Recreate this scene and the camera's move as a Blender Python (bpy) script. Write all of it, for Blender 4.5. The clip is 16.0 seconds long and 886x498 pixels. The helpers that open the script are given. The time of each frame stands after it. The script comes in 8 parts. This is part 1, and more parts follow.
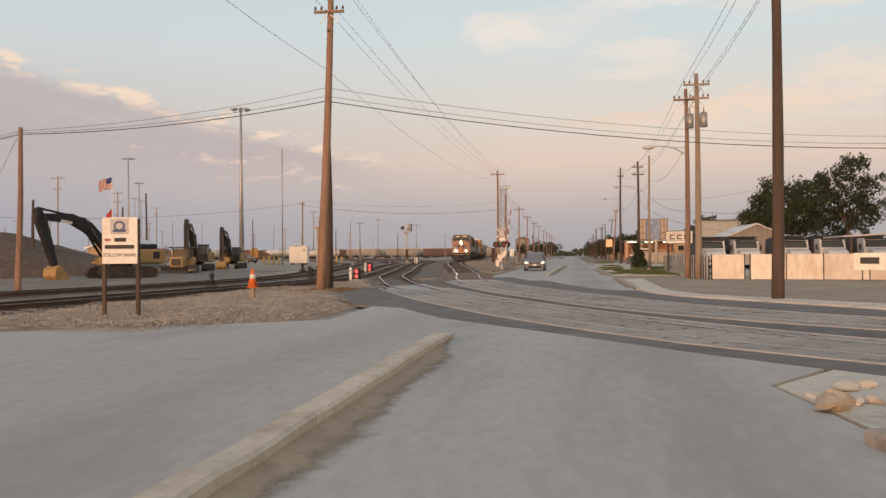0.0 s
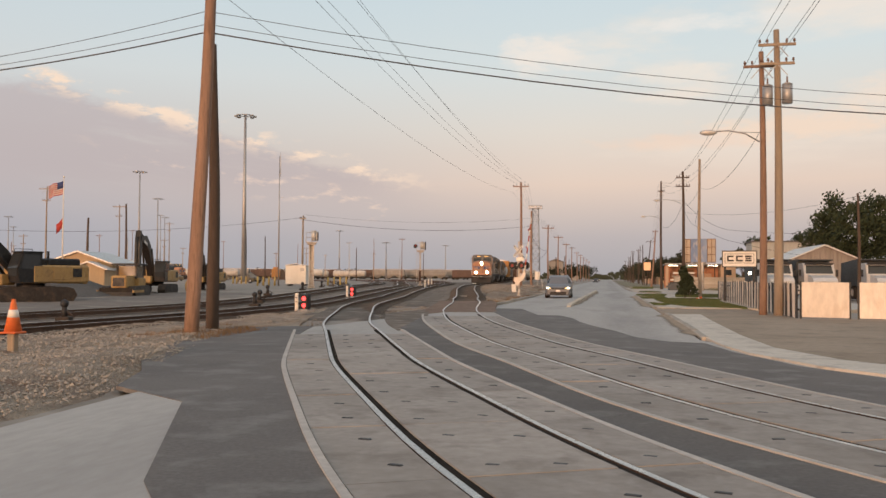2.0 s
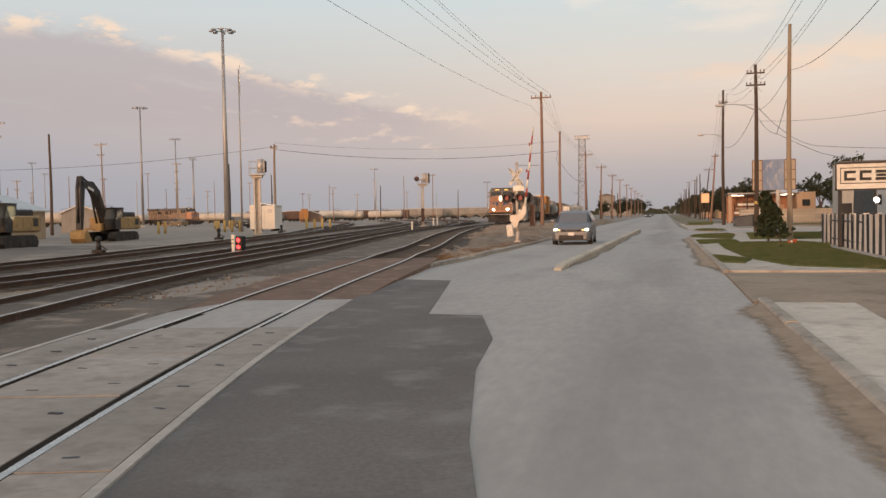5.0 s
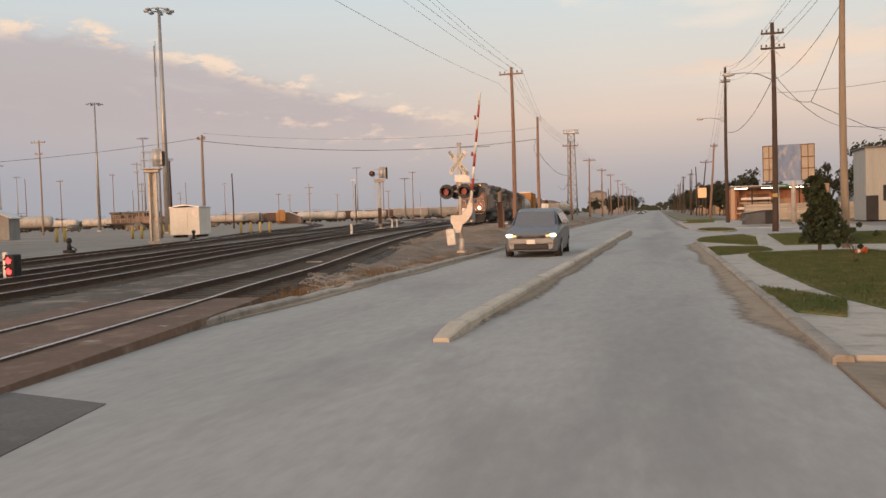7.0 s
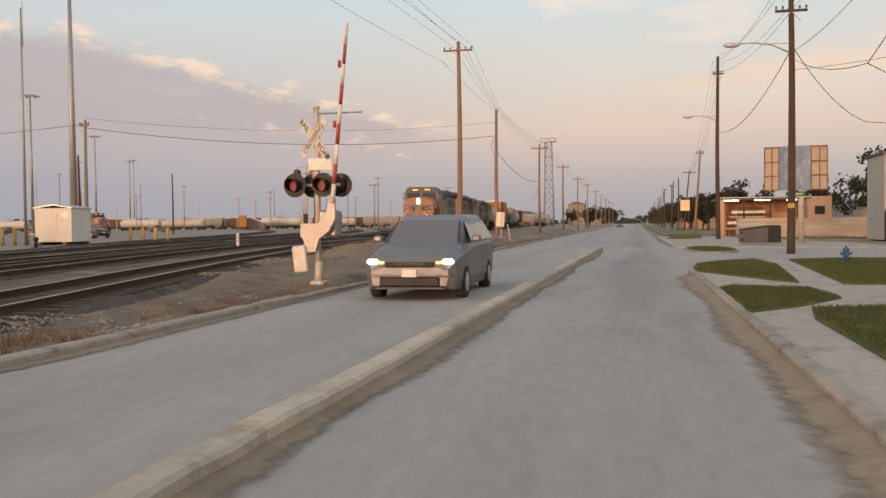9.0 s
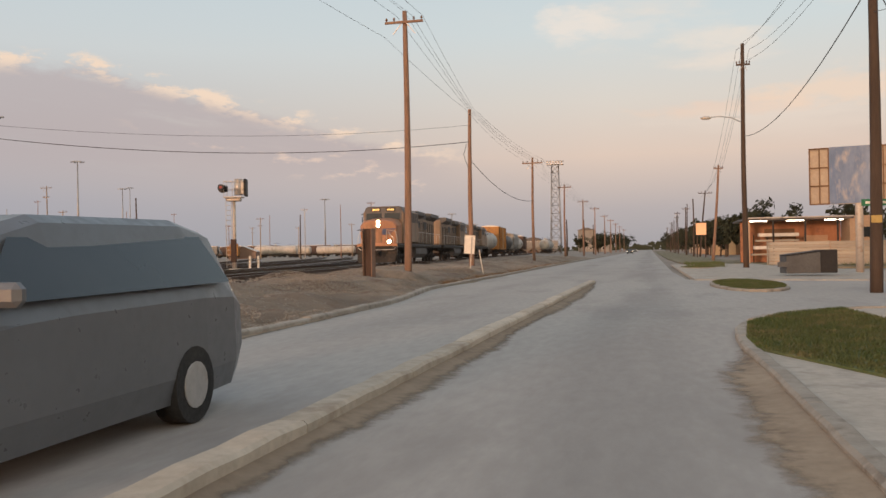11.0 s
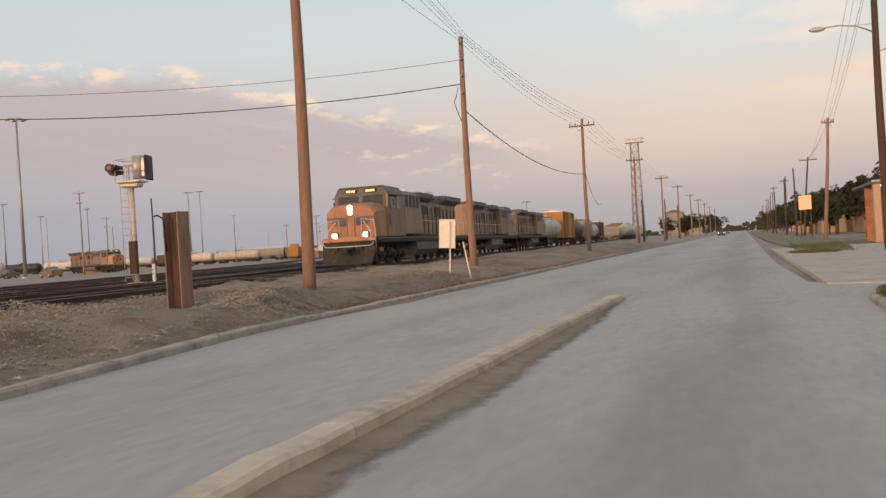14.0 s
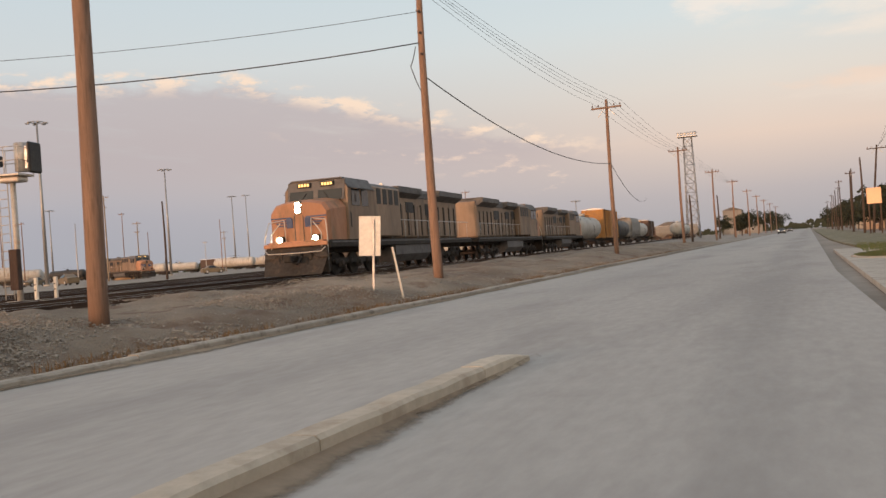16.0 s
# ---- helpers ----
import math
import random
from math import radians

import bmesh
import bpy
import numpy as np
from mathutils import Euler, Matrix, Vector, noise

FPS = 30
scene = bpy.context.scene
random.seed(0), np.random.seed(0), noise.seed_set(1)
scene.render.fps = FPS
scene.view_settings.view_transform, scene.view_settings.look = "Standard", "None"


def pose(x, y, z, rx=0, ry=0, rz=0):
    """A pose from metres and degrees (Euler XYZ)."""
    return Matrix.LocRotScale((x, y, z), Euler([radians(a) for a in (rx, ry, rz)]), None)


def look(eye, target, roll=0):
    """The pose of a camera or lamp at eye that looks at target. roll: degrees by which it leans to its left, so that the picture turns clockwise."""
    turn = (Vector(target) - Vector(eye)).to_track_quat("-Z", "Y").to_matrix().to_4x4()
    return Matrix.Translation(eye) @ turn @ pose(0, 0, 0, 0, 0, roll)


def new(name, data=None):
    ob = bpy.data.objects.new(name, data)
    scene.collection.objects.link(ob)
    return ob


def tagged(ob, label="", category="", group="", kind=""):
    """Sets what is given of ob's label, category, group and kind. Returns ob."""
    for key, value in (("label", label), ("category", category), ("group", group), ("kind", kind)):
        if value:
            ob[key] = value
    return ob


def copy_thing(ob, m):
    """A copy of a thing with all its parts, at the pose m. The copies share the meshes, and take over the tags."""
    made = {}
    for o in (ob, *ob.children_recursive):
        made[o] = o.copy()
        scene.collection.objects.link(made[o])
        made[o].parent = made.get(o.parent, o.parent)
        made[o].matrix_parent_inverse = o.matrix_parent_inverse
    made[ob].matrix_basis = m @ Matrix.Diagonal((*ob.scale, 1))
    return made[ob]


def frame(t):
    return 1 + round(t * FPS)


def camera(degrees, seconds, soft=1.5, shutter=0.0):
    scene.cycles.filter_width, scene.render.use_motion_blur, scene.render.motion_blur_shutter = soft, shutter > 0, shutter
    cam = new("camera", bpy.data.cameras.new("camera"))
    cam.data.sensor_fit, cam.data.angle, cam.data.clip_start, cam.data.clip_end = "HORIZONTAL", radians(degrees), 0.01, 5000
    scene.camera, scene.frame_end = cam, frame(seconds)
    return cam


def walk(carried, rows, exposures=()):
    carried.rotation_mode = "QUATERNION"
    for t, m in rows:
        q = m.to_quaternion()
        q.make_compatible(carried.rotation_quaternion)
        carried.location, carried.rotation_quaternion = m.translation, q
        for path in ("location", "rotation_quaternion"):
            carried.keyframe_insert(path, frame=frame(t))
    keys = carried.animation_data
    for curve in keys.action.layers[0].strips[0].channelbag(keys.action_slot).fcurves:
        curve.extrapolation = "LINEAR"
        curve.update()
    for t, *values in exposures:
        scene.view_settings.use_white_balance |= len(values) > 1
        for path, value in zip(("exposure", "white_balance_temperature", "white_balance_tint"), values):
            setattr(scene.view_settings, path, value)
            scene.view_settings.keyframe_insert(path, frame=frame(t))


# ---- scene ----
cam = camera(53.6, 16.0)
PATH = [
    (0, (-1.003, 5.866, 1.454), (-1.295, 7.844, 1.470), -0.44),
    (0.5, (-0.945, 9.551, 1.483), (-1.240, 11.529, 1.516), -0.36),
    (1, (-0.879, 13.153, 1.514), (-1.190, 15.128, 1.565), -0.10),
    (1.5, (-0.796, 16.690, 1.535), (-1.134, 18.661, 1.595), 0.27),
    (2, (-0.696, 20.242, 1.530), (-1.067, 22.206, 1.595), 0.30),
    (2.5, (-0.571, 23.889, 1.517), (-0.990, 25.844, 1.571), -0.29),
    (3, (-0.393, 27.717, 1.512), (-0.874, 29.658, 1.536), -1.48),
    (3.5, (-0.182, 31.589, 1.509), (-0.727, 33.514, 1.522), -2.61),
    (4, (-0.003, 35.382, 1.487), (-0.622, 37.284, 1.482), -3.92),
    (4.5, (0.068, 39.185, 1.509), (-0.497, 41.103, 1.462), -3.94),
    (5, (0.121, 43.051, 1.554), (-0.370, 44.989, 1.480), -1.00),
    (7.5, (-0.137, 60.185, 1.582), (-0.612, 62.126, 1.506), -1.85),
    (8, (-0.106, 63.682, 1.575), (-0.573, 65.625, 1.508), -1.46),
    (8.5, (-0.088, 67.256, 1.557), (-0.540, 69.204, 1.502), -1.02),
    (9, (-0.044, 70.813, 1.522), (-0.476, 72.765, 1.466), -0.64),
    (11.5, (0.310, 88.426, 1.407), (-0.168, 90.368, 1.425), -1.47),
    (12, (0.345, 91.733, 1.379), (-0.161, 93.668, 1.398), -2.09),
    (12.5, (0.383, 94.974, 1.356), (-0.163, 96.898, 1.378), -2.39),
    (13, (0.404, 98.130, 1.352), (-0.175, 100.044, 1.374), -2.83),
    (13.5, (0.443, 101.078, 1.351), (-0.166, 102.983, 1.362), -3.14),
    (14, (0.503, 103.823, 1.341), (-0.149, 105.714, 1.338), -3.46),
    (14.5, (0.589, 106.409, 1.322), (-0.122, 108.278, 1.304), -3.70),
    (15, (0.704, 108.886, 1.310), (-0.050, 110.739, 1.297), -3.88),
    (15.5, (0.836, 111.232, 1.284), (0.065, 113.078, 1.287), -4.00),
    (16, (0.937, 113.551, 1.257), (0.165, 115.396, 1.266), -4.06),
]
walk(cam, [(t, look(eye, target, roll)) for t, eye, target, roll in PATH],
     [(0, -0.02), (0.5, -0.03), (1, -0.12), (1.6, -0.05), (2.0, 0.03), (2.5, -0.08), (3, 0.03), (5, 0.0), (9, 0.0), (11.5, -0.07), (12.2, 0.02), (13, -0.06), (14.5, 0.08), (16, 0.05)])

# ---- world and light ----
world = bpy.data.worlds.new("dusk_sky")
scene.world = world
world.use_nodes = True
wn, wl = world.node_tree.nodes, world.node_tree.links
wn.clear()


def wnode(kind, **kw):
    n = wn.new(kind)
    for k, v in kw.items():
        if k == "operation":
            n.operation = v
        elif k == "blend_type":
            n.blend_type = v
    return n


def wmath(op, a, b=None):
    n = wnode("ShaderNodeMath", operation=op)
    for i, q in enumerate((a, b)):
        if q is None:
            continue
        if isinstance(q, (int, float)):
            n.inputs[i].default_value = q
        else:
            wl.new(q, n.inputs[i])
    return n.outputs[0]


def ramp_set(ramp, stops):
    els = ramp.color_ramp.elements
    while len(els) < len(stops):
        els.new(0.5)
    for e, (p, c) in zip(els, stops):
        e.position, e.color = p, (*c, 1)


def wmix(fac, a, b, mode="MIX"):
    n = wn.new("ShaderNodeMix")
    n.data_type, n.blend_type = "RGBA", mode
    for i, q in ((0, fac), (6, a), (7, b)):
        if isinstance(q, (int, float)):
            n.inputs[i].default_value = q
        elif isinstance(q, tuple):
            n.inputs[i].default_value = (*q, 1)
        else:
            wl.new(q, n.inputs[i])
    return n.outputs[2]


tc = wn.new("ShaderNodeTexCoord")
sep = wn.new("ShaderNodeSeparateXYZ")
wl.new(tc.outputs["Generated"], sep.inputs[0])
X, Y, Z = sep.outputs
# dusk colours by height over the horizon, on the side away from the sunset
east = wn.new("ShaderNodeValToRGB")
ramp_set(east, [(0.0, (0.39, 0.375, 0.395)), (0.045, (0.50, 0.445, 0.44)), (0.105, (0.77, 0.61, 0.51)), (0.165, (0.745, 0.685, 0.615)),
                (0.24, (0.66, 0.72, 0.725)), (0.36, (0.55, 0.67, 0.735)), (0.65, (0.42, 0.55, 0.70)), (1.0, (0.36, 0.48, 0.64))])
wl.new(wmath("MAXIMUM", Z, 0.0), east.inputs[0])
# the northern part is greyer and bluer
side = wmath("MULTIPLY", wmath("SUBTRACT", -0.05, X), 1.5)
n_clamp = wn.new("ShaderNodeClamp")
wl.new(side, n_clamp.inputs[0])
grey = wn.new("ShaderNodeValToRGB")
ramp_set(grey, [(0.0, (0.38, 0.385, 0.425)), (0.06, (0.42, 0.41, 0.45)), (0.14, (0.52, 0.495, 0.495)), (0.22, (0.62, 0.655, 0.665)), (0.36, (0.54, 0.65, 0.715)), (1.0, (0.36, 0.48, 0.64))])
wl.new(wmath("MAXIMUM", Z, 0.0), grey.inputs[0])
sky = wmix(n_clamp.outputs[0], east.outputs[0], grey.outputs[0])
# the sunset side: a physical sky with the sun on the horizon, warm and bright
nish = wn.new("ShaderNodeTexSky")
nish.sky_type, nish.sun_disc = "NISHITA", False
nish.sun_elevation, nish.sun_rotation = radians(2.0), radians(196)
west = wmix(1.0, wmix(1.0, nish.outputs[0], (0.16, 0.16, 0.16), "MULTIPLY"), (0.95, 0.74, 0.52), "ADD")
wfac = wn.new("ShaderNodeMapRange")
wfac.interpolation_type = "SMOOTHSTEP"
wfac.inputs[1].default_value, wfac.inputs[2].default_value = -0.05, -0.75
wl.new(Y, wfac.inputs[0])
sky = wmix(wfac.outputs[0], sky, west)
# flat bands of cloud, drawn on a plane far above
den = wmath("ADD", wmath("MAXIMUM", Z, 0.0), 0.06)
comb = wn.new("ShaderNodeCombineXYZ")
wl.new(wmath("DIVIDE", X, den), comb.inputs[0])
wl.new(wmath("DIVIDE", Y, den), comb.inputs[1])
cl = wn.new("ShaderNodeTexNoise")
cl.inputs["Scale"].default_value, cl.inputs["Detail"].default_value, cl.inputs["Roughness"].default_value = 0.55, 7, 0.6
wl.new(comb.outputs[0], cl.inputs["Vector"])


def wstep(q, a, b):
    n = wn.new("ShaderNodeMapRange")
    n.interpolation_type = "SMOOTHSTEP"
    n.inputs[1].default_value, n.inputs[2].default_value = a, b
    wl.new(q, n.inputs[0])
    return n.outputs[0]


az = wmath("ARCTAN2", X, Y)
# the long bank: low on the left, its top sinking towards the road's end
def wcombine(x, y, z=0.0):
    n = wn.new("ShaderNodeCombineXYZ")
    for i, q in enumerate((x, y, z)):
        if isinstance(q, (int, float)):
            n.inputs[i].default_value = q
        else:
            wl.new(q, n.inputs[i])
    return n.outputs[0]


def wnoise(vec, scale, detail, rough):
    n = wn.new("ShaderNodeTexNoise")
    n.inputs["Scale"].default_value, n.inputs["Detail"].default_value, n.inputs["Roughness"].default_value = scale, detail, rough
    wl.new(vec, n.inputs["Vector"])
    return n.outputs[0]


slope = wmath("MULTIPLY", wmath("SUBTRACT", -0.22, az), 0.24)
lim = wn.new("ShaderNodeClamp")
lim.inputs[2].default_value = 0.095
wl.new(slope, lim.inputs[0])
top = wmath("ADD", lim.outputs[0], 0.108)
streak = wnoise(wcombine(wmath("MULTIPLY", az, 7.0), wmath("ADD", wmath("MULTIPLY", Z, 46.0), wmath("MULTIPLY", az, 5.0))), 1.0, 7, 0.6)
lumps = wnoise(wcombine(wmath("MULTIPLY", az, 24.0), wmath("MULTIPLY", Z, 60.0), 3.0), 1.0, 6, 0.6)
below = wmath("SUBTRACT", wmath("ADD", top, wmath("MULTIPLY", wmath("SUBTRACT", lumps, 0.5), 0.034)), Z)
left_side = wstep(az, -0.16, -0.30)
bank = wmath("MULTIPLY", wmath("MULTIPLY", wstep(below, -0.004, 0.014), wstep(Z, 0.055, 0.12)), left_side)
bank = wmath("MULTIPLY", bank, wstep(streak, 0.16, 0.5))
sky = wmix(wmath("MULTIPLY", bank, 0.72), sky, (0.50, 0.43, 0.435))
rim = wmath("MULTIPLY", wmath("MULTIPLY", wstep(below, -0.012, 0.002), wstep(below, 0.022, 0.004)), wmath("MULTIPLY", left_side, wstep(lumps, 0.46, 0.62)))
sky = wmix(wmath("MULTIPLY", rim, 0.9), sky, (0.96, 0.74, 0.57))
under = wmath("MULTIPLY", wmath("MULTIPLY", wstep(below, 0.02, 0.04), wstep(below, 0.075, 0.05)), wmath("MULTIPLY", wstep(az, -0.2, -0.28), wmath("MULTIPLY", wstep(az, -0.62, -0.45), wstep(lumps, 0.54, 0.68))))
sky = wmix(wmath("MULTIPLY", under, 0.55), sky, (0.94, 0.70, 0.55))
# small lit puffs, higher up and to the right
cp = wn.new("ShaderNodeTexNoise")
cp.inputs["Scale"].default_value, cp.inputs["Detail"].default_value, cp.inputs["Roughness"].default_value = 0.9, 6, 0.55
shift = wn.new("ShaderNodeVectorMath")
shift.operation = "ADD"
shift.inputs[1].default_value = (7.3, 2.1, 0)
wl.new(comb.outputs[0], shift.inputs[0])
wl.new(shift.outputs[0], cp.inputs["Vector"])
puff = wmath("MULTIPLY", wmath("MULTIPLY", wstep(cp.outputs[0], 0.49, 0.66), wstep(Z, 0.09, 0.2)), wstep(az, -0.22, 0.02))
sky = wmix(wmath("MULTIPLY", puff, 0.7), sky, (0.92, 0.78, 0.66))


def blob(a0, z0, wa, wz, colour, amount):
    """One ragged cloud at a bearing and a height."""
    global sky
    da = wmath("DIVIDE", wmath("SUBTRACT", az, a0), wa)
    dz = wmath("DIVIDE", wmath("SUBTRACT", Z, z0), wz)
    q = wmath("SUBTRACT", 1.0, wmath("ADD", wmath("MULTIPLY", da, da), wmath("MULTIPLY", dz, dz)))
    q = wmath("ADD", q, wmath("MULTIPLY", wmath("SUBTRACT", lumps, 0.5), 2.6))
    lit = wmath("MULTIPLY", wstep(q, 0.0, 1.1), amount)
    sky = wmix(lit, sky, colour)


blob(-0.075, 0.247, 0.055, 0.026, (0.90, 0.80, 0.71), 0.75)
blob(-0.02, 0.238, 0.06, 0.012, (0.84, 0.77, 0.70), 0.45)
blob(0.075, 0.222, 0.075, 0.012, (0.88, 0.78, 0.68), 0.6)
blob(0.10, 0.272, 0.10, 0.010, (0.88, 0.82, 0.76), 0.6)
blob(0.09, 0.150, 0.12, 0.012, (0.88, 0.66, 0.52), 0.6)
blob(0.20, 0.162, 0.12, 0.02, (0.92, 0.70, 0.54), 0.7)
blob(0.30, 0.185, 0.10, 0.025, (0.92, 0.74, 0.60), 0.6)
bg = wn.new("ShaderNodeBackground")
bg.inputs[1].default_value = 1.0
wl.new(sky, bg.inputs[0])
wout = wn.new("ShaderNodeOutputWorld")
wl.new(bg.outputs[0], wout.inputs[0])

sun_data = bpy.data.lights.new("sun", "SUN")
sun_data.energy, sun_data.angle, sun_data.color = 2.4, radians(8), (1.0, 0.58, 0.37)
sun = new("sun", sun_data)
sun.matrix_world = look((-30, -100, 9), (0, 0, 0))

# ---- materials ----
def mat(name, c1, c2=None, rough=0.85, metal=0.0, big=0.35, fine=9.0, bump=0.25, dist=0.02, grime=None, speck=0.55, spread=(0.88, 1.1), glow=None, power=0.0, spec=0.3, stretch=None, tilt=0.0):
    """Two scales of colour noise, fine relief and uneven gloss."""
    m = bpy.data.materials.new(name)
    m.use_nodes = True
    nt = m.node_tree
    b = nt.nodes["Principled BSDF"]
    geo = nt.nodes.new("ShaderNodeNewGeometry")
    src = geo.outputs["Position"]
    if stretch:
        mp = nt.nodes.new("ShaderNodeMapping")
        mp.inputs["Scale"].default_value = stretch
        mp.inputs["Rotation"].default_value = (0, 0, tilt)
        nt.links.new(src, mp.inputs[0])
        src = mp.outputs[0]

    def noise_tex(scale, detail):
        n = nt.nodes.new("ShaderNodeTexNoise")
        n.inputs["Scale"].default_value, n.inputs["Detail"].default_value, n.inputs["Roughness"].default_value = scale, detail, 0.62
        nt.links.new(src, n.inputs["Vector"])
        return n.outputs[0]

    def mix(f, a, bb, mode="MIX"):
        n = nt.nodes.new("ShaderNodeMix")
        n.data_type, n.blend_type = "RGBA", mode
        for i, q in ((0, f), (6, a), (7, bb)):
            if isinstance(q, (int, float)):
                n.inputs[i].default_value = q
            elif isinstance(q, tuple):
                n.inputs[i].default_value = (*q, 1)
            else:
                nt.links.new(q, n.inputs[i])
        return n.outputs[2]

    def rng(q, a, b2, c=0.0, d=1.0):
        n = nt.nodes.new("ShaderNodeMapRange")
        n.inputs[1].default_value, n.inputs[2].default_value, n.inputs[3].default_value, n.inputs[4].default_value = a, b2, c, d
        nt.links.new(q, n.inputs[0])
        return n.outputs[0]

    c2 = c2 or tuple(v * 0.72 for v in c1)
    nb, nf = noise_tex(big, 5), noise_tex(fine, 6)
    col = mix(rng(nb, 0.35, 0.68), c1, c2)
    col = mix(rng(nf, 0.35, 0.75, 0.0, speck), col, tuple(v * 0.6 for v in c1))
    if grime:
        ng = noise_tex(big * 3.1, 8)
        col = mix(rng(ng, 0.52, 0.66, 0.0, 0.8), col, grime)
    inf = nt.nodes.new("ShaderNodeObjectInfo")
    vary = rng(inf.outputs["Random"], 0, 1, spread[0], spread[1])
    cv = nt.nodes.new("ShaderNodeCombineColor")
    for i in range(3):
        nt.links.new(vary, cv.inputs[i])
    col = mix(1.0, col, cv.outputs[0], "MULTIPLY")
    nt.links.new(col, b.inputs["Base Color"])
    nt.links.new(rng(nf, 0.3, 0.7, max(0.02, rough - 0.12), min(1, rough + 0.1)), b.inputs["Roughness"])
    b.inputs["Metallic"].default_value = metal
    b.inputs["Specular IOR Level"].default_value = spec
    if bump:
        bp = nt.nodes.new("ShaderNodeBump")
        bp.inputs["Strength"].default_value, bp.inputs["Distance"].default_value = bump, dist
        nt.links.new(nf, bp.inputs["Height"])
        nt.links.new(bp.outputs[0], b.inputs["Normal"])
    if glow:
        b.inputs["Emission Color"].default_value = (*glow, 1)
        b.inputs["Emission Strength"].default_value = power
    return m


M_CONC = mat("road_concrete", (0.425, 0.395, 0.362), (0.365, 0.338, 0.31), 0.85, big=0.16, fine=7.0, bump=0.1, speck=0.36, grime=(0.30, 0.277, 0.255), stretch=(1.0, 0.3, 1.0), spread=(0.99, 1.01))
# lane wear: the lanes are darker along their middles, from oil and rubber
nt = M_CONC.node_tree
bs = nt.nodes["Principled BSDF"]
geo_n = nt.nodes.new("ShaderNodeNewGeometry")
sx = nt.nodes.new("ShaderNodeSeparateXYZ")
nt.links.new(geo_n.outputs["Position"], sx.inputs[0])


def rmath(op, a, b=None):
    n = nt.nodes.new("ShaderNodeMath")
    n.operation = op
    for i, q in enumerate((a, b)):
        if isinstance(q, (int, float)):
            n.inputs[i].default_value = q
        elif q is not None:
            nt.links.new(q, n.inputs[i])
    return n.outputs[0]


def rstep(q, a, b):
    n = nt.nodes.new("ShaderNodeMapRange")
    n.interpolation_type = "SMOOTHSTEP"
    n.inputs[1].default_value, n.inputs[2].default_value = a, b
    nt.links.new(q, n.inputs[0])
    return n.outputs[0]


wear = rmath("ADD", rstep(rmath("ABSOLUTE", rmath("SUBTRACT", sx.outputs[0], -0.1)), 1.5, 0.2), rmath("MULTIPLY", rstep(rmath("ABSOLUTE", rmath("SUBTRACT", sx.outputs[0], -4.9)), 1.3, 0.2), 0.5))
wmap = nt.nodes.new("ShaderNodeMapping")
wmap.inputs["Scale"].default_value = (0.6, 0.07, 1.0)
nt.links.new(geo_n.outputs["Position"], wmap.inputs[0])
wnz = nt.nodes.new("ShaderNodeTexNoise")
wnz.inputs["Scale"].default_value, wnz.inputs["Detail"].default_value = 1.0, 6
nt.links.new(wmap.outputs[0], wnz.inputs["Vector"])
wear = rmath("MULTIPLY", rmath("MULTIPLY", wear, rstep(wnz.outputs[0], 0.3, 0.62)), 0.55)
wmx = nt.nodes.new("ShaderNodeMix")
wmx.data_type = "RGBA"
old = bs.inputs["Base Color"].links[0].from_socket
nt.links.new(wear, wmx.inputs[0])
nt.links.new(old, wmx.inputs[6])
wmx.inputs[7].default_value = (0.225, 0.21, 0.197, 1)
nt.links.new(wmx.outputs[2], bs.inputs["Base Color"])
M_PANEL = mat("crossing_concrete", (0.37, 0.325, 0.285), (0.28, 0.245, 0.21), 0.85, big=0.5, fine=6.0, bump=0.2, grime=(0.2, 0.17, 0.145))
M_ASPH = mat("patch_asphalt", (0.16, 0.145, 0.133), (0.115, 0.104, 0.097), 0.95, big=0.4, fine=22.0, bump=0.35, grime=(0.2, 0.19, 0.175))
M_KERB = mat("kerb_concrete", (0.42, 0.37, 0.31), (0.30, 0.265, 0.22), 0.9, big=0.9, fine=7.0, bump=0.4, grime=(0.19, 0.16, 0.13))
M_WALK = mat("sidewalk_concrete", (0.56, 0.50, 0.425), (0.47, 0.415, 0.35), 0.9, big=0.45, fine=8.0, bump=0.2, grime=(0.3, 0.26, 0.22))
M_DIRT = mat("yard_dirt", (0.325, 0.28, 0.235), (0.23, 0.195, 0.163), 0.95, big=0.06, fine=1.6, bump=0.5, dist=0.05, grime=(0.19, 0.155, 0.12))
M_WORK = mat("worksite_dirt", (0.205, 0.172, 0.145), (0.15, 0.126, 0.106), 0.95, big=0.12, fine=2.5, bump=0.6, dist=0.05, grime=(0.27, 0.23, 0.19))
M_SAND = mat("tan_dirt", (0.42, 0.35, 0.27), (0.31, 0.255, 0.195), 0.95, big=0.25, fine=6.0, bump=0.5, dist=0.03, grime=(0.24, 0.195, 0.15))
M_BALL = mat("dark_ballast", (0.125, 0.10, 0.083), (0.065, 0.052, 0.044), 0.95, big=0.35, fine=12.0, bump=0.9, dist=0.05, grime=(0.15, 0.12, 0.095))
M_BERM = mat("berm_gravel", (0.40, 0.325, 0.248), (0.225, 0.165, 0.12), 0.95, big=0.28, fine=16.0, bump=1.0, dist=0.1, grime=(0.20, 0.125, 0.085))
M_FIELD = mat("oily_dirt", (0.175, 0.144, 0.115), (0.10, 0.079, 0.064), 0.95, big=0.3, fine=9.0, bump=0.8, dist=0.05, grime=(0.32, 0.262, 0.21))
M_EDGE = mat("panel_edge", (0.52, 0.47, 0.42), (0.42, 0.38, 0.34), 0.85, big=0.8, fine=9, bump=0.2)
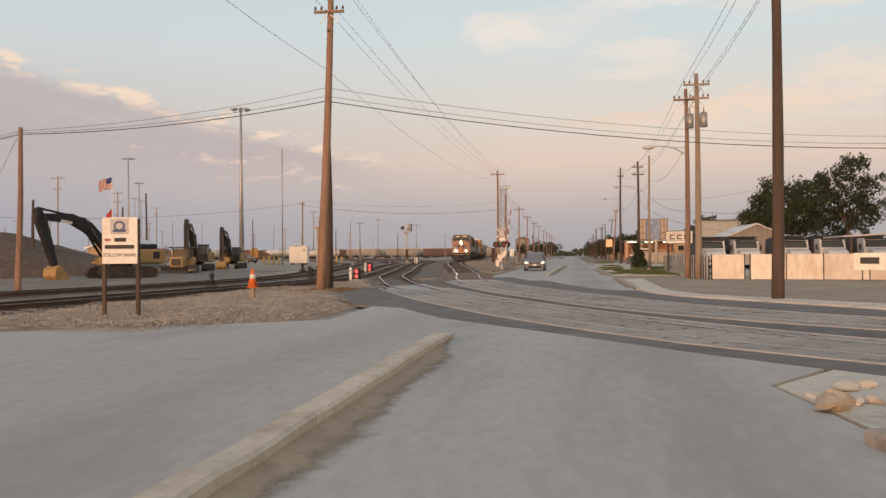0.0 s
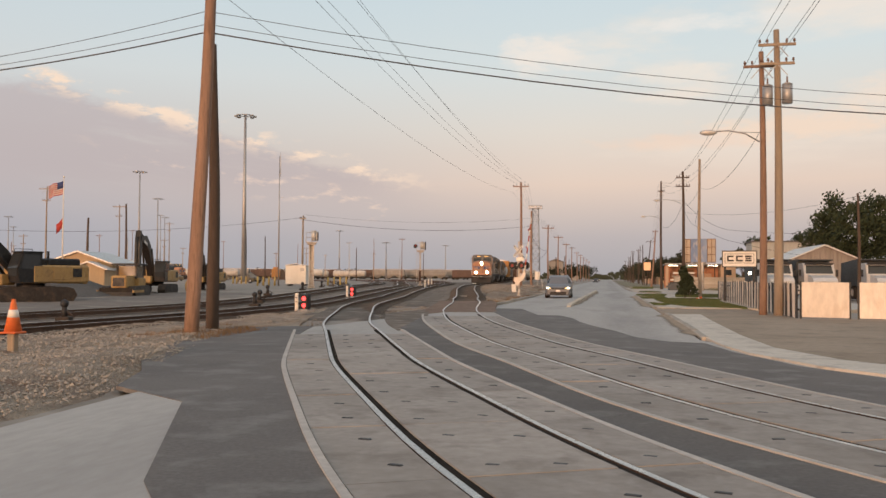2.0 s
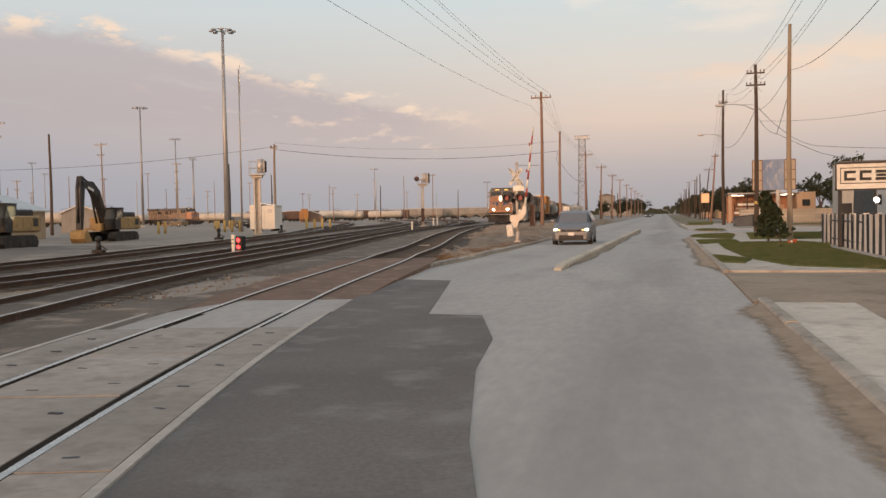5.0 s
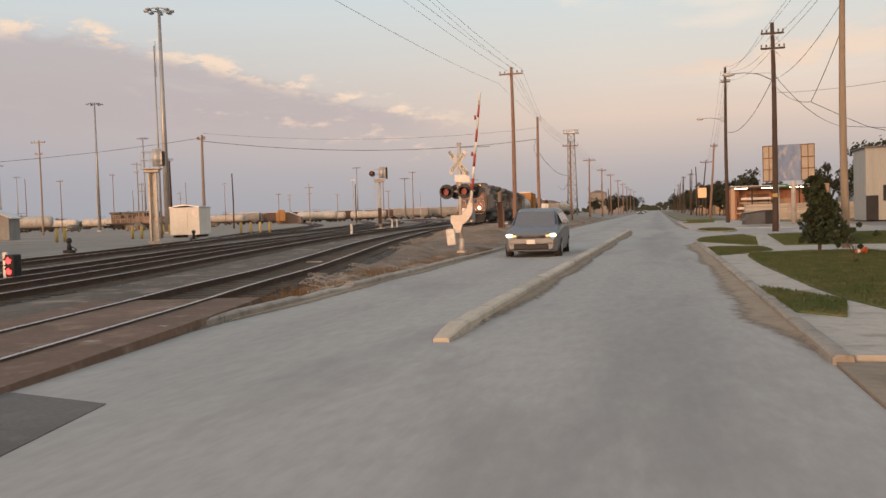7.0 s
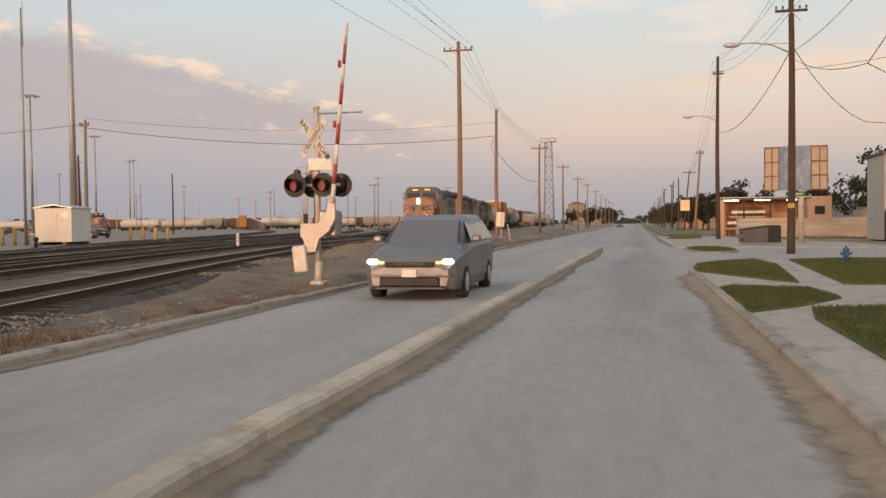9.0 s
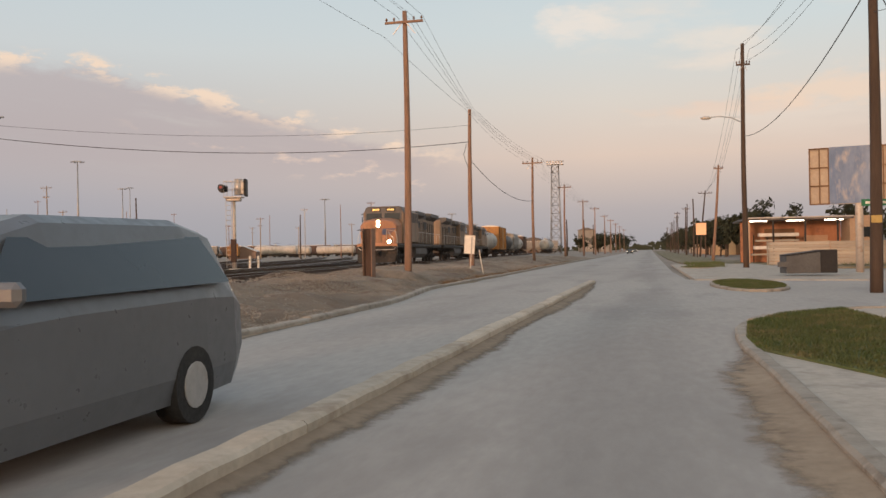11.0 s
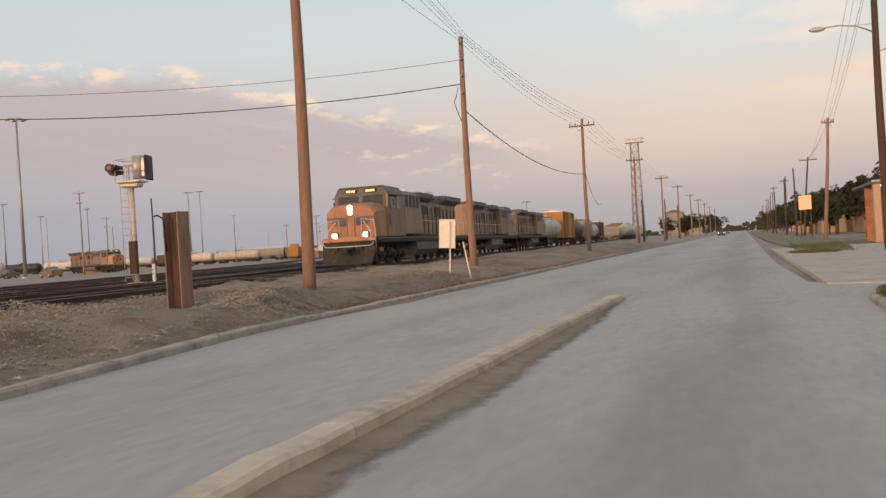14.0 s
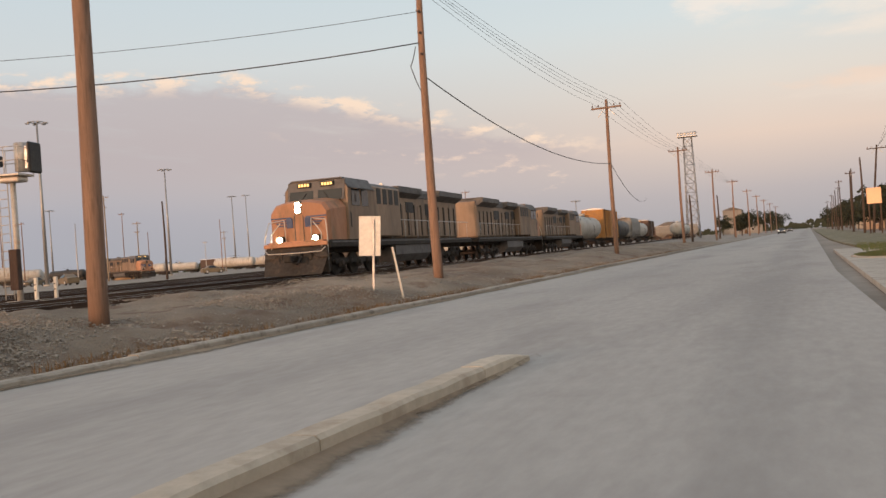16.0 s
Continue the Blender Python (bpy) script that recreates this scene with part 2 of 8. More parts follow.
M_STONE = mat("gravel_stone", (0.45, 0.40, 0.345), (0.23, 0.20, 0.17), 0.9, big=3.0, fine=20.0, bump=0.3)
M_RAIL = mat("rail_steel", (0.58, 0.555, 0.53), (0.45, 0.42, 0.39), 0.32, 0.95, big=0.8, fine=14, bump=0.05)
M_RUST = mat("rail_rust", (0.12, 0.0713, 0.0488), (0.0675, 0.045, 0.0338), 0.8, 0.2, big=2.0, fine=18, bump=0.4)
M_TIE = mat("sleeper_wood", (0.12, 0.095, 0.075), (0.075, 0.06, 0.05), 0.95, big=1.5, fine=14, bump=0.7)
M_GRASS = mat("grass", (0.085, 0.125, 0.042), (0.135, 0.145, 0.065), 0.95, big=0.7, fine=16, bump=0.8, dist=0.04, grime=(0.20, 0.17, 0.09))
M_ROUGH = mat("patchy_grass", (0.15, 0.145, 0.075), (0.27, 0.22, 0.155), 0.95, big=0.25, fine=9, bump=0.8, dist=0.05, grime=(0.36, 0.30, 0.23))
M_DRIVE = mat("drive_dirt", (0.34, 0.265, 0.195), (0.25, 0.195, 0.14), 0.95, big=0.3, fine=6.0, bump=0.5, dist=0.03, grime=(0.19, 0.145, 0.105))
M_GAP = mat("flangeway_dirt", (0.035, 0.03, 0.026), (0.055, 0.046, 0.04), 1.0, big=1.5, fine=12, bump=0.2, spec=0.0)
M_DUST = mat("brown_dust", (0.36, 0.28, 0.20), (0.27, 0.205, 0.145), 0.95, big=0.7, fine=7, bump=0.4, grime=(0.22, 0.165, 0.115))
M_MED = mat("sandy_median_concrete", (0.58, 0.50, 0.40), (0.47, 0.40, 0.315), 0.9, big=0.7, fine=8.0, bump=0.4, grime=(0.36, 0.29, 0.22))
# the sand thins out into separate grains and streaks
nt = M_DUST.node_tree
dust_alpha = nt.nodes.new("ShaderNodeAttribute")
dust_alpha.attribute_name = "fade"
dn = nt.nodes.new("ShaderNodeTexNoise")
dn.inputs["Scale"].default_value, dn.inputs["Detail"].default_value, dn.inputs["Roughness"].default_value = 3.0, 8, 0.72
dgeo = nt.nodes.new("ShaderNodeNewGeometry")
nt.links.new(dgeo.outputs["Position"], dn.inputs["Vector"])
dadd = nt.nodes.new("ShaderNodeMath")
dadd.operation = "ADD"
nt.links.new(dust_alpha.outputs["Fac"], dadd.inputs[0])
nt.links.new(dn.outputs[0], dadd.inputs[1])
dmap = nt.nodes.new("ShaderNodeMapRange")
dmap.interpolation_type = "SMOOTHSTEP"
dmap.inputs[1].default_value, dmap.inputs[2].default_value = 0.62, 1.15
nt.links.new(dadd.outputs[0], dmap.inputs[0])
nt.links.new(dmap.outputs[0], nt.nodes["Principled BSDF"].inputs["Alpha"])
M_RDIRT = mat("rusty_dirt", (0.19, 0.12, 0.085), (0.13, 0.085, 0.06), 0.95, big=0.6, fine=8, bump=0.6, grime=(0.25, 0.18, 0.13))
M_DRY = mat("dry_grass", (0.27, 0.165, 0.085), (0.18, 0.115, 0.06), 0.95, big=1.0, fine=16, bump=0.6)
M_POLE = mat("pole_wood", (0.30, 0.185, 0.13), (0.21, 0.13, 0.095), 0.9, big=0.9, fine=8, bump=0.6, stretch=(6, 6, 0.5), grime=(0.13, 0.085, 0.06))
M_POLED = mat("old_pole_wood", (0.10, 0.07, 0.053), (0.065, 0.047, 0.037), 0.92, big=0.9, fine=8, bump=0.6, stretch=(6, 6, 0.5))
M_POLEG = mat("grey_pole_wood", (0.34, 0.27, 0.20), (0.25, 0.19, 0.14), 0.92, big=0.9, fine=8, bump=0.6, stretch=(6, 6, 0.5))
M_GALV = mat("galvanised_steel", (0.42, 0.41, 0.40), (0.33, 0.32, 0.32), 0.5, 0.55, big=0.6, fine=10, bump=0.1)
M_ALU = mat("pale_aluminium", (0.62, 0.60, 0.57), (0.5, 0.48, 0.46), 0.45, 0.35, big=0.9, fine=10, bump=0.08, grime=(0.42, 0.35, 0.29))
M_WIRE = mat("black_cable", (0.07, 0.068, 0.07), None, 0.6, bump=0)
M_BLACK = mat("black_paint", (0.022, 0.022, 0.025), (0.035, 0.033, 0.032), 0.55, big=1.2, fine=12, bump=0.15)
M_RUBBER = mat("rubber", (0.03, 0.03, 0.03), (0.05, 0.045, 0.04), 0.85, big=2, fine=20, bump=0.3)
M_WHITE = mat("white_paint", (0.72, 0.68, 0.62), (0.62, 0.57, 0.5), 0.6, big=0.8, fine=9, bump=0.1, grime=(0.62, 0.56, 0.49))
M_GLASS = mat("dark_glass", (0.03, 0.034, 0.038), (0.035, 0.039, 0.043), 0.14, 0.0, big=1.0, fine=1.0, bump=0, spec=0.5, speck=0.0)
M_RED = mat("red_paint", (0.44, 0.085, 0.055), (0.34, 0.07, 0.05), 0.6, big=1.5, fine=10, bump=0.1)
M_ORANGE = mat("orange_plastic", (0.75, 0.17, 0.04), (0.6, 0.13, 0.04), 0.55, big=2, fine=12, bump=0.1)


def lamp_mat(name, colour, power):
    m = bpy.data.materials.new(name)
    m.use_nodes = True
    b = m.node_tree.nodes["Principled BSDF"]
    b.inputs["Base Color"].default_value = (*colour, 1)
    b.inputs["Emission Color"].default_value = (*colour, 1)
    b.inputs["Emission Strength"].default_value = power
    return m


M_HEAD = lamp_mat("headlight_glow", (1.0, 0.80, 0.50), 300.0)
M_REDL = lamp_mat("red_signal_glow", (1.0, 0.05, 0.05), 3.0)
M_LAMPW = lamp_mat("white_lamp_glow", (1.0, 0.86, 0.65), 8.0)
M_AMBER = lamp_mat("amber_number_glow", (1.0, 0.62, 0.2), 1.2)


# ---- mesh helpers ----
class Geo:
    """Vertices and faces of one mesh, in metres."""

    def __init__(self):
        self.v, self.f, self.s = [], [], []

    def add(self, verts, faces, m=None, smooth=False):
        o = len(self.v)
        self.v += [tuple(m @ Vector(p)) for p in verts] if m else [tuple(p) for p in verts]
        self.f += [tuple(o + i for i in q) for q in faces]
        self.s += [smooth] * len(faces)
        return self

    def box(self, c, size, m=None, bevel=0.0, rz=0.0, rx=0.0, ry=0.0):
        a, b, d = (q / 2 for q in size)
        mm = pose(*c, rx, ry, rz)
        if m:
            mm = m @ mm
        e = min(bevel, a * 0.9, b * 0.9, d * 0.9)
        if e <= 0:
            vs = [(x, y, z) for x in (-a, a) for y in (-b, b) for z in (-d, d)]
            return self.add(vs, [(0, 1, 3, 2), (4, 6, 7, 5), (0, 4, 5, 1), (2, 3, 7, 6), (0, 2, 6, 4), (1, 5, 7, 3)], mm)
        bm = bmesh.new()
        bmesh.ops.create_cube(bm, size=1.0)
        for q in bm.verts:
            q.co = Vector((q.co.x * 2 * a, q.co.y * 2 * b, q.co.z * 2 * d))
        bmesh.ops.bevel(bm, geom=list(bm.edges), offset=e, segments=1, affect="EDGES")
        bm.verts.index_update()
        self.add([q.co.copy() for q in bm.verts], [tuple(q.index for q in fc.verts) for fc in bm.faces], mm)
        bm.free()
        return self

    def tube(self, p, q, r0, r1=None, n=10, caps=True, m=None):
        r1 = r0 if r1 is None else r1
        p, q = Vector(p), Vector(q)
        w = (q - p).normalized()
        u = w.orthogonal().normalized()
        t = w.cross(u)
        vs = []
        for c, r in ((p, r0), (q, r1)):
            vs += [c + (u * math.cos(2 * math.pi * i / n) + t * math.sin(2 * math.pi * i / n)) * r for i in range(n)]
        self.add(vs, [(i, (i + 1) % n, n + (i + 1) % n, n + i) for i in range(n)], m, True)
        if caps:
            self.add(vs, [tuple(range(n - 1, -1, -1)), tuple(range(n, 2 * n))], m)
        return self

    def path(self, pts, r, n=6, m=None):
        """A round bar along a row of points."""
        pts = [Vector(p) for p in pts]
        vs, fs = [], []
        for i, p in enumerate(pts):
            w = (pts[min(i + 1, len(pts) - 1)] - pts[max(i - 1, 0)]).normalized()
            u = w.cross(Vector((0, 0, 1)))
            u = u.normalized() if u.length > 1e-4 else Vector((1, 0, 0))
            t = u.cross(w)
            vs += [p + (u * math.cos(2 * math.pi * k / n) + t * math.sin(2 * math.pi * k / n)) * r for k in range(n)]
        for i in range(len(pts) - 1):
            fs += [(i * n + k, i * n + (k + 1) % n, (i + 1) * n + (k + 1) % n, (i + 1) * n + k) for k in range(n)]
        fs += [tuple(range(n - 1, -1, -1)), tuple((len(pts) - 1) * n + k for k in range(n))]
        return self.add(vs, fs, m, True)

    def slab(self, poly, z0, z1, m=None, axis="z"):
        """A flat outline given depth. axis: the way it is pushed."""
        n = len(poly)
        put = {"z": lambda a, b, c: (a, b, c), "x": lambda a, b, c: (c, a, b), "y": lambda a, b, c: (a, c, b)}[axis]
        vs = [put(a, b, z0) for a, b in poly] + [put(a, b, z1) for a, b in poly]
        fs = [tuple(range(n - 1, -1, -1)), tuple(range(n, 2 * n))] + [(i, (i + 1) % n, n + (i + 1) % n, n + i) for i in range(n)]
        return self.add(vs, fs, m)

    def ball(self, c, r, n=10, k=6, m=None, squash=(1, 1, 1)):
        vs, fs = [], []
        for j in range(k + 1):
            a = math.pi * j / k
            for i in range(n):
                b = 2 * math.pi * i / n
                vs.append((c[0] + r * squash[0] * math.sin(a) * math.cos(b), c[1] + r * squash[1] * math.sin(a) * math.sin(b), c[2] + r * squash[2] * math.cos(a)))
        for j in range(k):
            fs += [(j * n + i, (j + 1) * n + i, (j + 1) * n + (i + 1) % n, j * n + (i + 1) % n) for i in range(n)]
        return self.add(vs, fs, m, True)

    def mesh(self, name, material):
        me = bpy.data.meshes.new(name)
        me.from_pydata(self.v, [], self.f)
        me.polygons.foreach_set("use_smooth", self.s)
        me.materials.append(material)
        bm = bmesh.new()
        bm.from_mesh(me)
        bmesh.ops.remove_doubles(bm, verts=bm.verts, dist=1e-5) if len(self.v) < 4000 else None
        bmesh.ops.recalc_face_normals(bm, faces=bm.faces)
        bm.to_mesh(me)
        bm.free()
        return me


def part(name, g, material, parent=None, label=""):
    """One mesh object under a thing or under a part."""
    ob = new(name, g if isinstance(g, bpy.types.Mesh) else g.mesh(name, material))
    if parent:
        ob.parent = parent
    if label:
        ob["label"] = label
    return ob


def thing(name, label, category, at=(0, 0, 0), rz=0.0, group="", kind=""):
    ob = new(name)
    ob.empty_display_size = 0.2
    ob.matrix_basis = pose(*at, 0, 0, rz)
    return tagged(ob, label, category, group, kind)


def solid(name, g, material, label, category, group="", kind="", at=None, rz=0.0):
    ob = new(name, g.mesh(name, material))
    if at:
        ob.matrix_basis = pose(*at, 0, 0, rz)
    return tagged(ob, label, category, group, kind)


def smooth(a, b, t):
    t = min(1.0, max(0.0, (t - a) / (b - a)))
    return t * t * (3 - 2 * t)


def yard_z(x, y):
    """Height of the ground beside the road: the rail yard lies a little above it."""
    return 0.45 * smooth(60, 118, y) * smooth(-7.4, -12.5, x) - 0.05 * (1 - smooth(-7.2, -9.5, x))


def spline(pts, step):
    """A smooth line through points, in even steps."""
    p = [Vector((*q, 0)) for q in pts]
    p = [2 * p[0] - p[1]] + p + [2 * p[-1] - p[-2]]
    line = []
    for a, b, c, d in zip(p, p[1:], p[2:], p[3:]):
        for k in range(24):
            t = k / 24
            line.append(0.5 * (2 * b + (c - a) * t + (2 * a - 5 * b + 4 * c - d) * t * t + (3 * b - a - 3 * c + d) * t ** 3))
    line.append(p[-2])
    out, left = [line[0]], step
    for a, b in zip(line, line[1:]):
        seg = (b - a).length
        while seg >= left:
            a = a + (b - a).normalized() * left
            out.append(a)
            seg, left = (b - a).length, step
        left -= seg
    return [(q.x, q.y) for q in out]


def side_of(line, i):
    a, b = line[max(i - 1, 0)], line[min(i + 1, len(line) - 1)]
    d = Vector((b[0] - a[0], b[1] - a[1])).normalized()
    return Vector((-d.y, d.x)), d


# ---- ground ----
g = Geo()
xs = [-3000, -1500, -800, -400, -250, -160, -110] + [-80 + 4 * i for i in range(12)] + [-32 + 1.0 * i for i in range(34)] + [2 + 3 * i for i in range(14)] + [50, 80, 140, 300, 700, 1500, 3000]
ys = [-1500, -500, -200, -100, -60] + [-40 + 5 * i for i in range(12)] + [20 + 1.5 * i for i in range(94)] + [161 + 6 * i for i in range(20)] + [300, 350, 420, 520, 700, 1000, 1500, 2500, 4000]
for y in ys:
    for x in xs:
        near = 1.0 if -32 <= x <= 40 and 0 <= y <= 180 else 0.0
        g.v.append((x, y, yard_z(x, y) - 0.06 + near * 0.035 * noise.noise(Vector((x * 0.5, y * 0.5, 0))) * (0.35 if -9 < x < 7 else 1.0)))
nx = len(xs)
for j in range(len(ys) - 1):
    for i in range(nx - 1):
        g.f.append((j * nx + i, j * nx + i + 1, (j + 1) * nx + i + 1, (j + 1) * nx + i))
        g.s.append(True)
solid("ground", g, M_DIRT, "tan and grey bare dirt ground of the rail yard", "ground", kind="structure")


def flat(name, poly, z0, z1, material, label, category="road", kind="structure"):
    return solid(name, Geo().slab(poly, z0, z1), material, label, category, kind=kind)


# main road, its two halves beside the median, cross street
flat("road", [(-6.75, -30), (1.5, -30), (1.5, 12), (1.15, 16), (2.2, 17.6), (7, 16), (16, 9), (18, 14), (9, 24), (6, 33), (2.9, 38.6), (1.55, 43), (1.55, 112), (2.2, 114), (1.9, 125), (1.55, 140), (1.7, 1600), (-9, 1600), (-8.1, 150), (-7.95, 118), (-7.4, 113.5), (-6.75, 108), (-6.75, 66), (-7.9, 58), (-9.6, 46), (-6.9, 33), (-6.6, 25.6)], -0.25, 0.0, M_CONC, "worn grey concrete road running straight to the horizon")
flat("cross_street", [(-6.75, -12), (-6.6, 25.6), (-12, 22.2), (-26, 19), (-70, 12), (-70, -12)], -0.25, -0.003, M_CONC, "worn pale concrete cross street beside the tracks")
flat("side_street", [(0.8, 96.0), (5, 97.0), (20, 100), (60, 103), (60, 116), (20, 119), (14, 122.2), (4.2, 125.0), (2.2, 126), (0.8, 128)], -0.25, -0.003, M_CONC, "grey concrete side street joining the road")

# ---- railway tracks ----
GAUGE = 1.435
PROFILE = [(-0.036, 0.172), (0.036, 0.172), (0.036, 0.135), (0.012, 0.12), (0.012, 0.02), (0.07, 0.012), (0.07, 0.0), (-0.07, 0.0), (-0.07, 0.012), (-0.012, 0.02), (-0.012, 0.12), (-0.036, 0.135)]
HEAD = [(-0.034, 0.1725), (0.034, 0.1725), (0.034, 0.1765), (-0.034, 0.1765)]


def rail_top(x, y):
    """Height of the rail heads: flush with the road on the crossing, on ballast past it."""
    out = max(smooth(-6.5, -9.5, x), smooth(55, 70, y))
    past = max(smooth(-11.2, -15.2, x), 0.16 + 0.84 * smooth(42, 72, y))
    return 0.19 * past * out + 0.02 * (1 - out) + max(0.0, yard_z(x, y)) * 1.0


def sweep(line, off, profile, drop=0.176):
    g = Geo()
    n = len(profile)
    vs, fs = [], []
    for i, (x, y) in enumerate(line):
        s, d = side_of(line, i)
        z = rail_top(x, y) - drop
        vs += [(x + s.x * (off + a), y + s.y * (off + a), z + b) for a, b in profile]
    for i in range(len(line) - 1):
        fs += [(i * n + k, i * n + (k + 1) % n, (i + 1) * n + (k + 1) % n, (i + 1) * n + k) for k in range(n)]
    fs += [tuple(range(n)), tuple((len(line) - 1) * n + k for k in range(n))]
    return g.add(vs, fs)


def bed(line, half, low, material, name, parent, label=""):
    """The ballast under a track: flat crown, sloping shoulders."""
    g = Geo()
    prof = [(-half - 0.55, -0.32), (-half, 0.0), (-0.5, 0.02), (0.5, 0.02), (half, 0.0), (half + 0.55, -0.32)]
    n = len(prof)
    for i, (x, y) in enumerate(line):
        s, d = side_of(line, i)
        for k, (a, b) in enumerate(prof):
            j = 0.05 * noise.noise(Vector((x * 1.7 + k, y * 1.7, 3)))
            g.v.append((x + s.x * a, y + s.y * a, rail_top(x, y) - low + b + j))
    for i in range(len(line) - 1):
        for k in range(n - 1):
            g.f.append((i * n + k, i * n + k + 1, (i + 1) * n + k + 1, (i + 1) * n + k))
            g.s.append(True)
    return part(name, g, material, parent, label)


tie_mesh = Geo().box((0, 0, 0), (2.6, 0.23, 0.18), bevel=0.02).mesh("sleeper", M_TIE)
TRACKS = {
    "curve": [(25.08, 2), (13.12, 10.6), (6.15, 17.0), (2.76, 20.6), (1.16, 22.9), (-0.01, 24.9), (-1.6, 28.0), (-3.05, 31.3), (-4.6, 35.0), (-5.54, 37.6), (-7.71, 43.9), (-9.19, 48.2), (-10.99, 55), (-13.1, 64), (-14.81, 77), (-16.41, 87), (-18.66, 103), (-23.0, 135), (-29.0, 165), (-46.0, 230), (-80.0, 330)],
    "train": [(29.35, 7), (15.39, 16), (7.92, 22.4), (4.04, 26.4), (1.95, 29.6), (0.81, 31.9), (0.13, 33.6), (-1.04, 36.8), (-2.46, 40.4), (-3.76, 44.6), (-5.48, 50.8), (-6.75, 56.6), (-7.63, 61.5), (-8.47, 68.5), (-9.52, 74.5), (-10.26, 80), (-11.86, 89.5), (-13.59, 100), (-16.55, 122), (-18.6, 145), (-22.6, 190), (-26.6, 240), (-34.0, 330), (-55.0, 560)],
    "main": [(-25, -20), (-20, 10), (-17.2, 30), (-16.0, 42), (-15.3, 52), (-15.8, 62), (-18.2, 80), (-19.8, 91), (-22.3, 111), (-28, 136), (-34, 160), (-52, 230), (-90, 340)],
    "far": [(-33, -20), (-27, 12), (-23.4, 34), (-21.5, 45), (-20.6, 56), (-21.4, 68), (-23.6, 85), (-25.4, 98), (-30.8, 128), (-38, 160), (-58, 230), (-98, 340)],
    "yard": [(-25.5, 98.5), (-27.2, 106), (-29.6, 114), (-34.5, 128), (-46, 165), (-70, 230), (-120, 340)],
    "yard_two": [(-21.5, 125), (-26.4, 160), (-34, 200), (-50, 260), (-90, 380)],
}
LINES = {k: spline(p, 1.2) for k, p in TRACKS.items()}
for key, line in LINES.items():
    cross = key in ("curve", "train")
    tr = thing("railway_track", "railway track with rusty rails on dark oily ballast" if not cross else "polished curved railway track that crosses the concrete road", "railway track", kind="structure", group="railway tracks")
    for off in (-GAUGE / 2 - 0.036, GAUGE / 2 + 0.036):
        r = part("rail", sweep(line, off, PROFILE), M_RUST, tr)
        part("rail_head", sweep(line, off, HEAD), M_RAIL, r, "polished steel running surface")
    start = next((i for i, (x, y) in enumerate(line) if y > (44.6 if key == "curve" else 59)), 0) if cross else 0
    bed(line[start:], 1.35, 0.19, M_BALL, "ballast_bed", tr)
    tl = spline(TRACKS[key], 0.53)
    rest, count = Geo(), 0
    for i, (x, y) in enumerate(tl):
        if cross and (y < (45.1 if key == "curve" else 59.5)):
            continue
        if y > 260 or y < 20:
            continue
        s, d = side_of(tl, i)
        mm = Matrix.Translation((x, y, rail_top(x, y) - 0.235)) @ pose(0, 0, 0, 0, 0, math.degrees(math.atan2(s.y, s.x)) + random.uniform(-1.2, 1.2))
        if count < 240 and 40 < y < 140:
            t = new("sleeper", tie_mesh)
            t.parent, t.matrix_basis = tr, mm
            count += 1
        else:
            rest.box((0, 0, 0), (2.6, 0.23, 0.18), mm)
    if rest.v:
        tagged(part("sleepers_beyond", rest, M_TIE, tr), kind="stuff")


# dirt and gravel round the tracks, in one uneven sheet
def sheet(name, label, edges, y0, y1, dy, cells, relief, material, lift):
    """Ground between two edges that are functions of y, with low uneven heaps."""
    g = Geo()
    rows = int((y1 - y0) / dy)
    for j in range(rows + 1):
        y = y0 + dy * j
        a, b = edges(y)
        for i in range(cells + 1):
            t = i / cells
            x = a + (b - a) * t
            edge = min(1.0, 6 * t, 6 * (1 - t), 4 * j / rows * 3, 4 * (1 - j / rows) * 3)
            h = relief * edge * max(0.0, 0.35 + noise.noise(Vector((x * 0.45, y * 0.33, 8))) + 0.5 * noise.noise(Vector((x * 1.9, y * 1.9, 1))))
            g.v.append((x, y, yard_z(x, y) + lift * edge - 0.07 * (1 - edge) + h))
    for j in range(rows):
        for i in range(cells):
            o = j * (cells + 1) + i
            g.f.append((o, o + 1, o + cells + 2, o + cells + 1))
            g.s.append(True)
    return solid(name, g, material, label, "ground", kind="structure")


def line_x(key, y):
    p = LINES[key]
    i = min(range(len(p)), key=lambda k: abs(p[k][1] - y))
    return p[i][0]


sheet("track_field", "dark oily dirt and ballast between the tracks", lambda y: (line_x("far", y) - 2.6, (line_x("train", y) if y > 66 else line_x("curve", y) if y > 50 else line_x("main", y)) + 1.9), 14, 230, 1.2, 26, 0.05, M_FIELD, -0.02)
sheet("verge", "brown gravel verge between the track and the road", lambda y: (line_x("train", y) + 1.5, (-6.93 if y < 108 else -6.93 - 1.2 * smooth(108, 118, y)) - 0.05 - 0.6 * smooth(130, 300, y)), 66, 230, 0.5, 30, 0.26, M_BERM, -0.01)
sheet("gravel_corner", "brown gravel ground at the corner before the tracks", lambda y: (line_x("main", y) + 1.7, (-7.1 - 0.62 * max(0, 25.6 - y) if y < 31 else -7.1 - 0.32 * (y - 31) if y < 46 else line_x("curve", y) - 1.9)), 21.5, 64, 0.6, 26, 0.12, M_BERM, -0.005)

sheet("worksite", "dark trodden dirt round the parked machines", lambda y: (-60 + 4 * noise.noise(Vector((3, y * 0.1, 0))), line_x("far", y) - 3.4 + 1.2 * noise.noise(Vector((9, y * 0.16, 0)))), 44, 90, 1.0, 30, 0.1, M_WORK, 0.0)

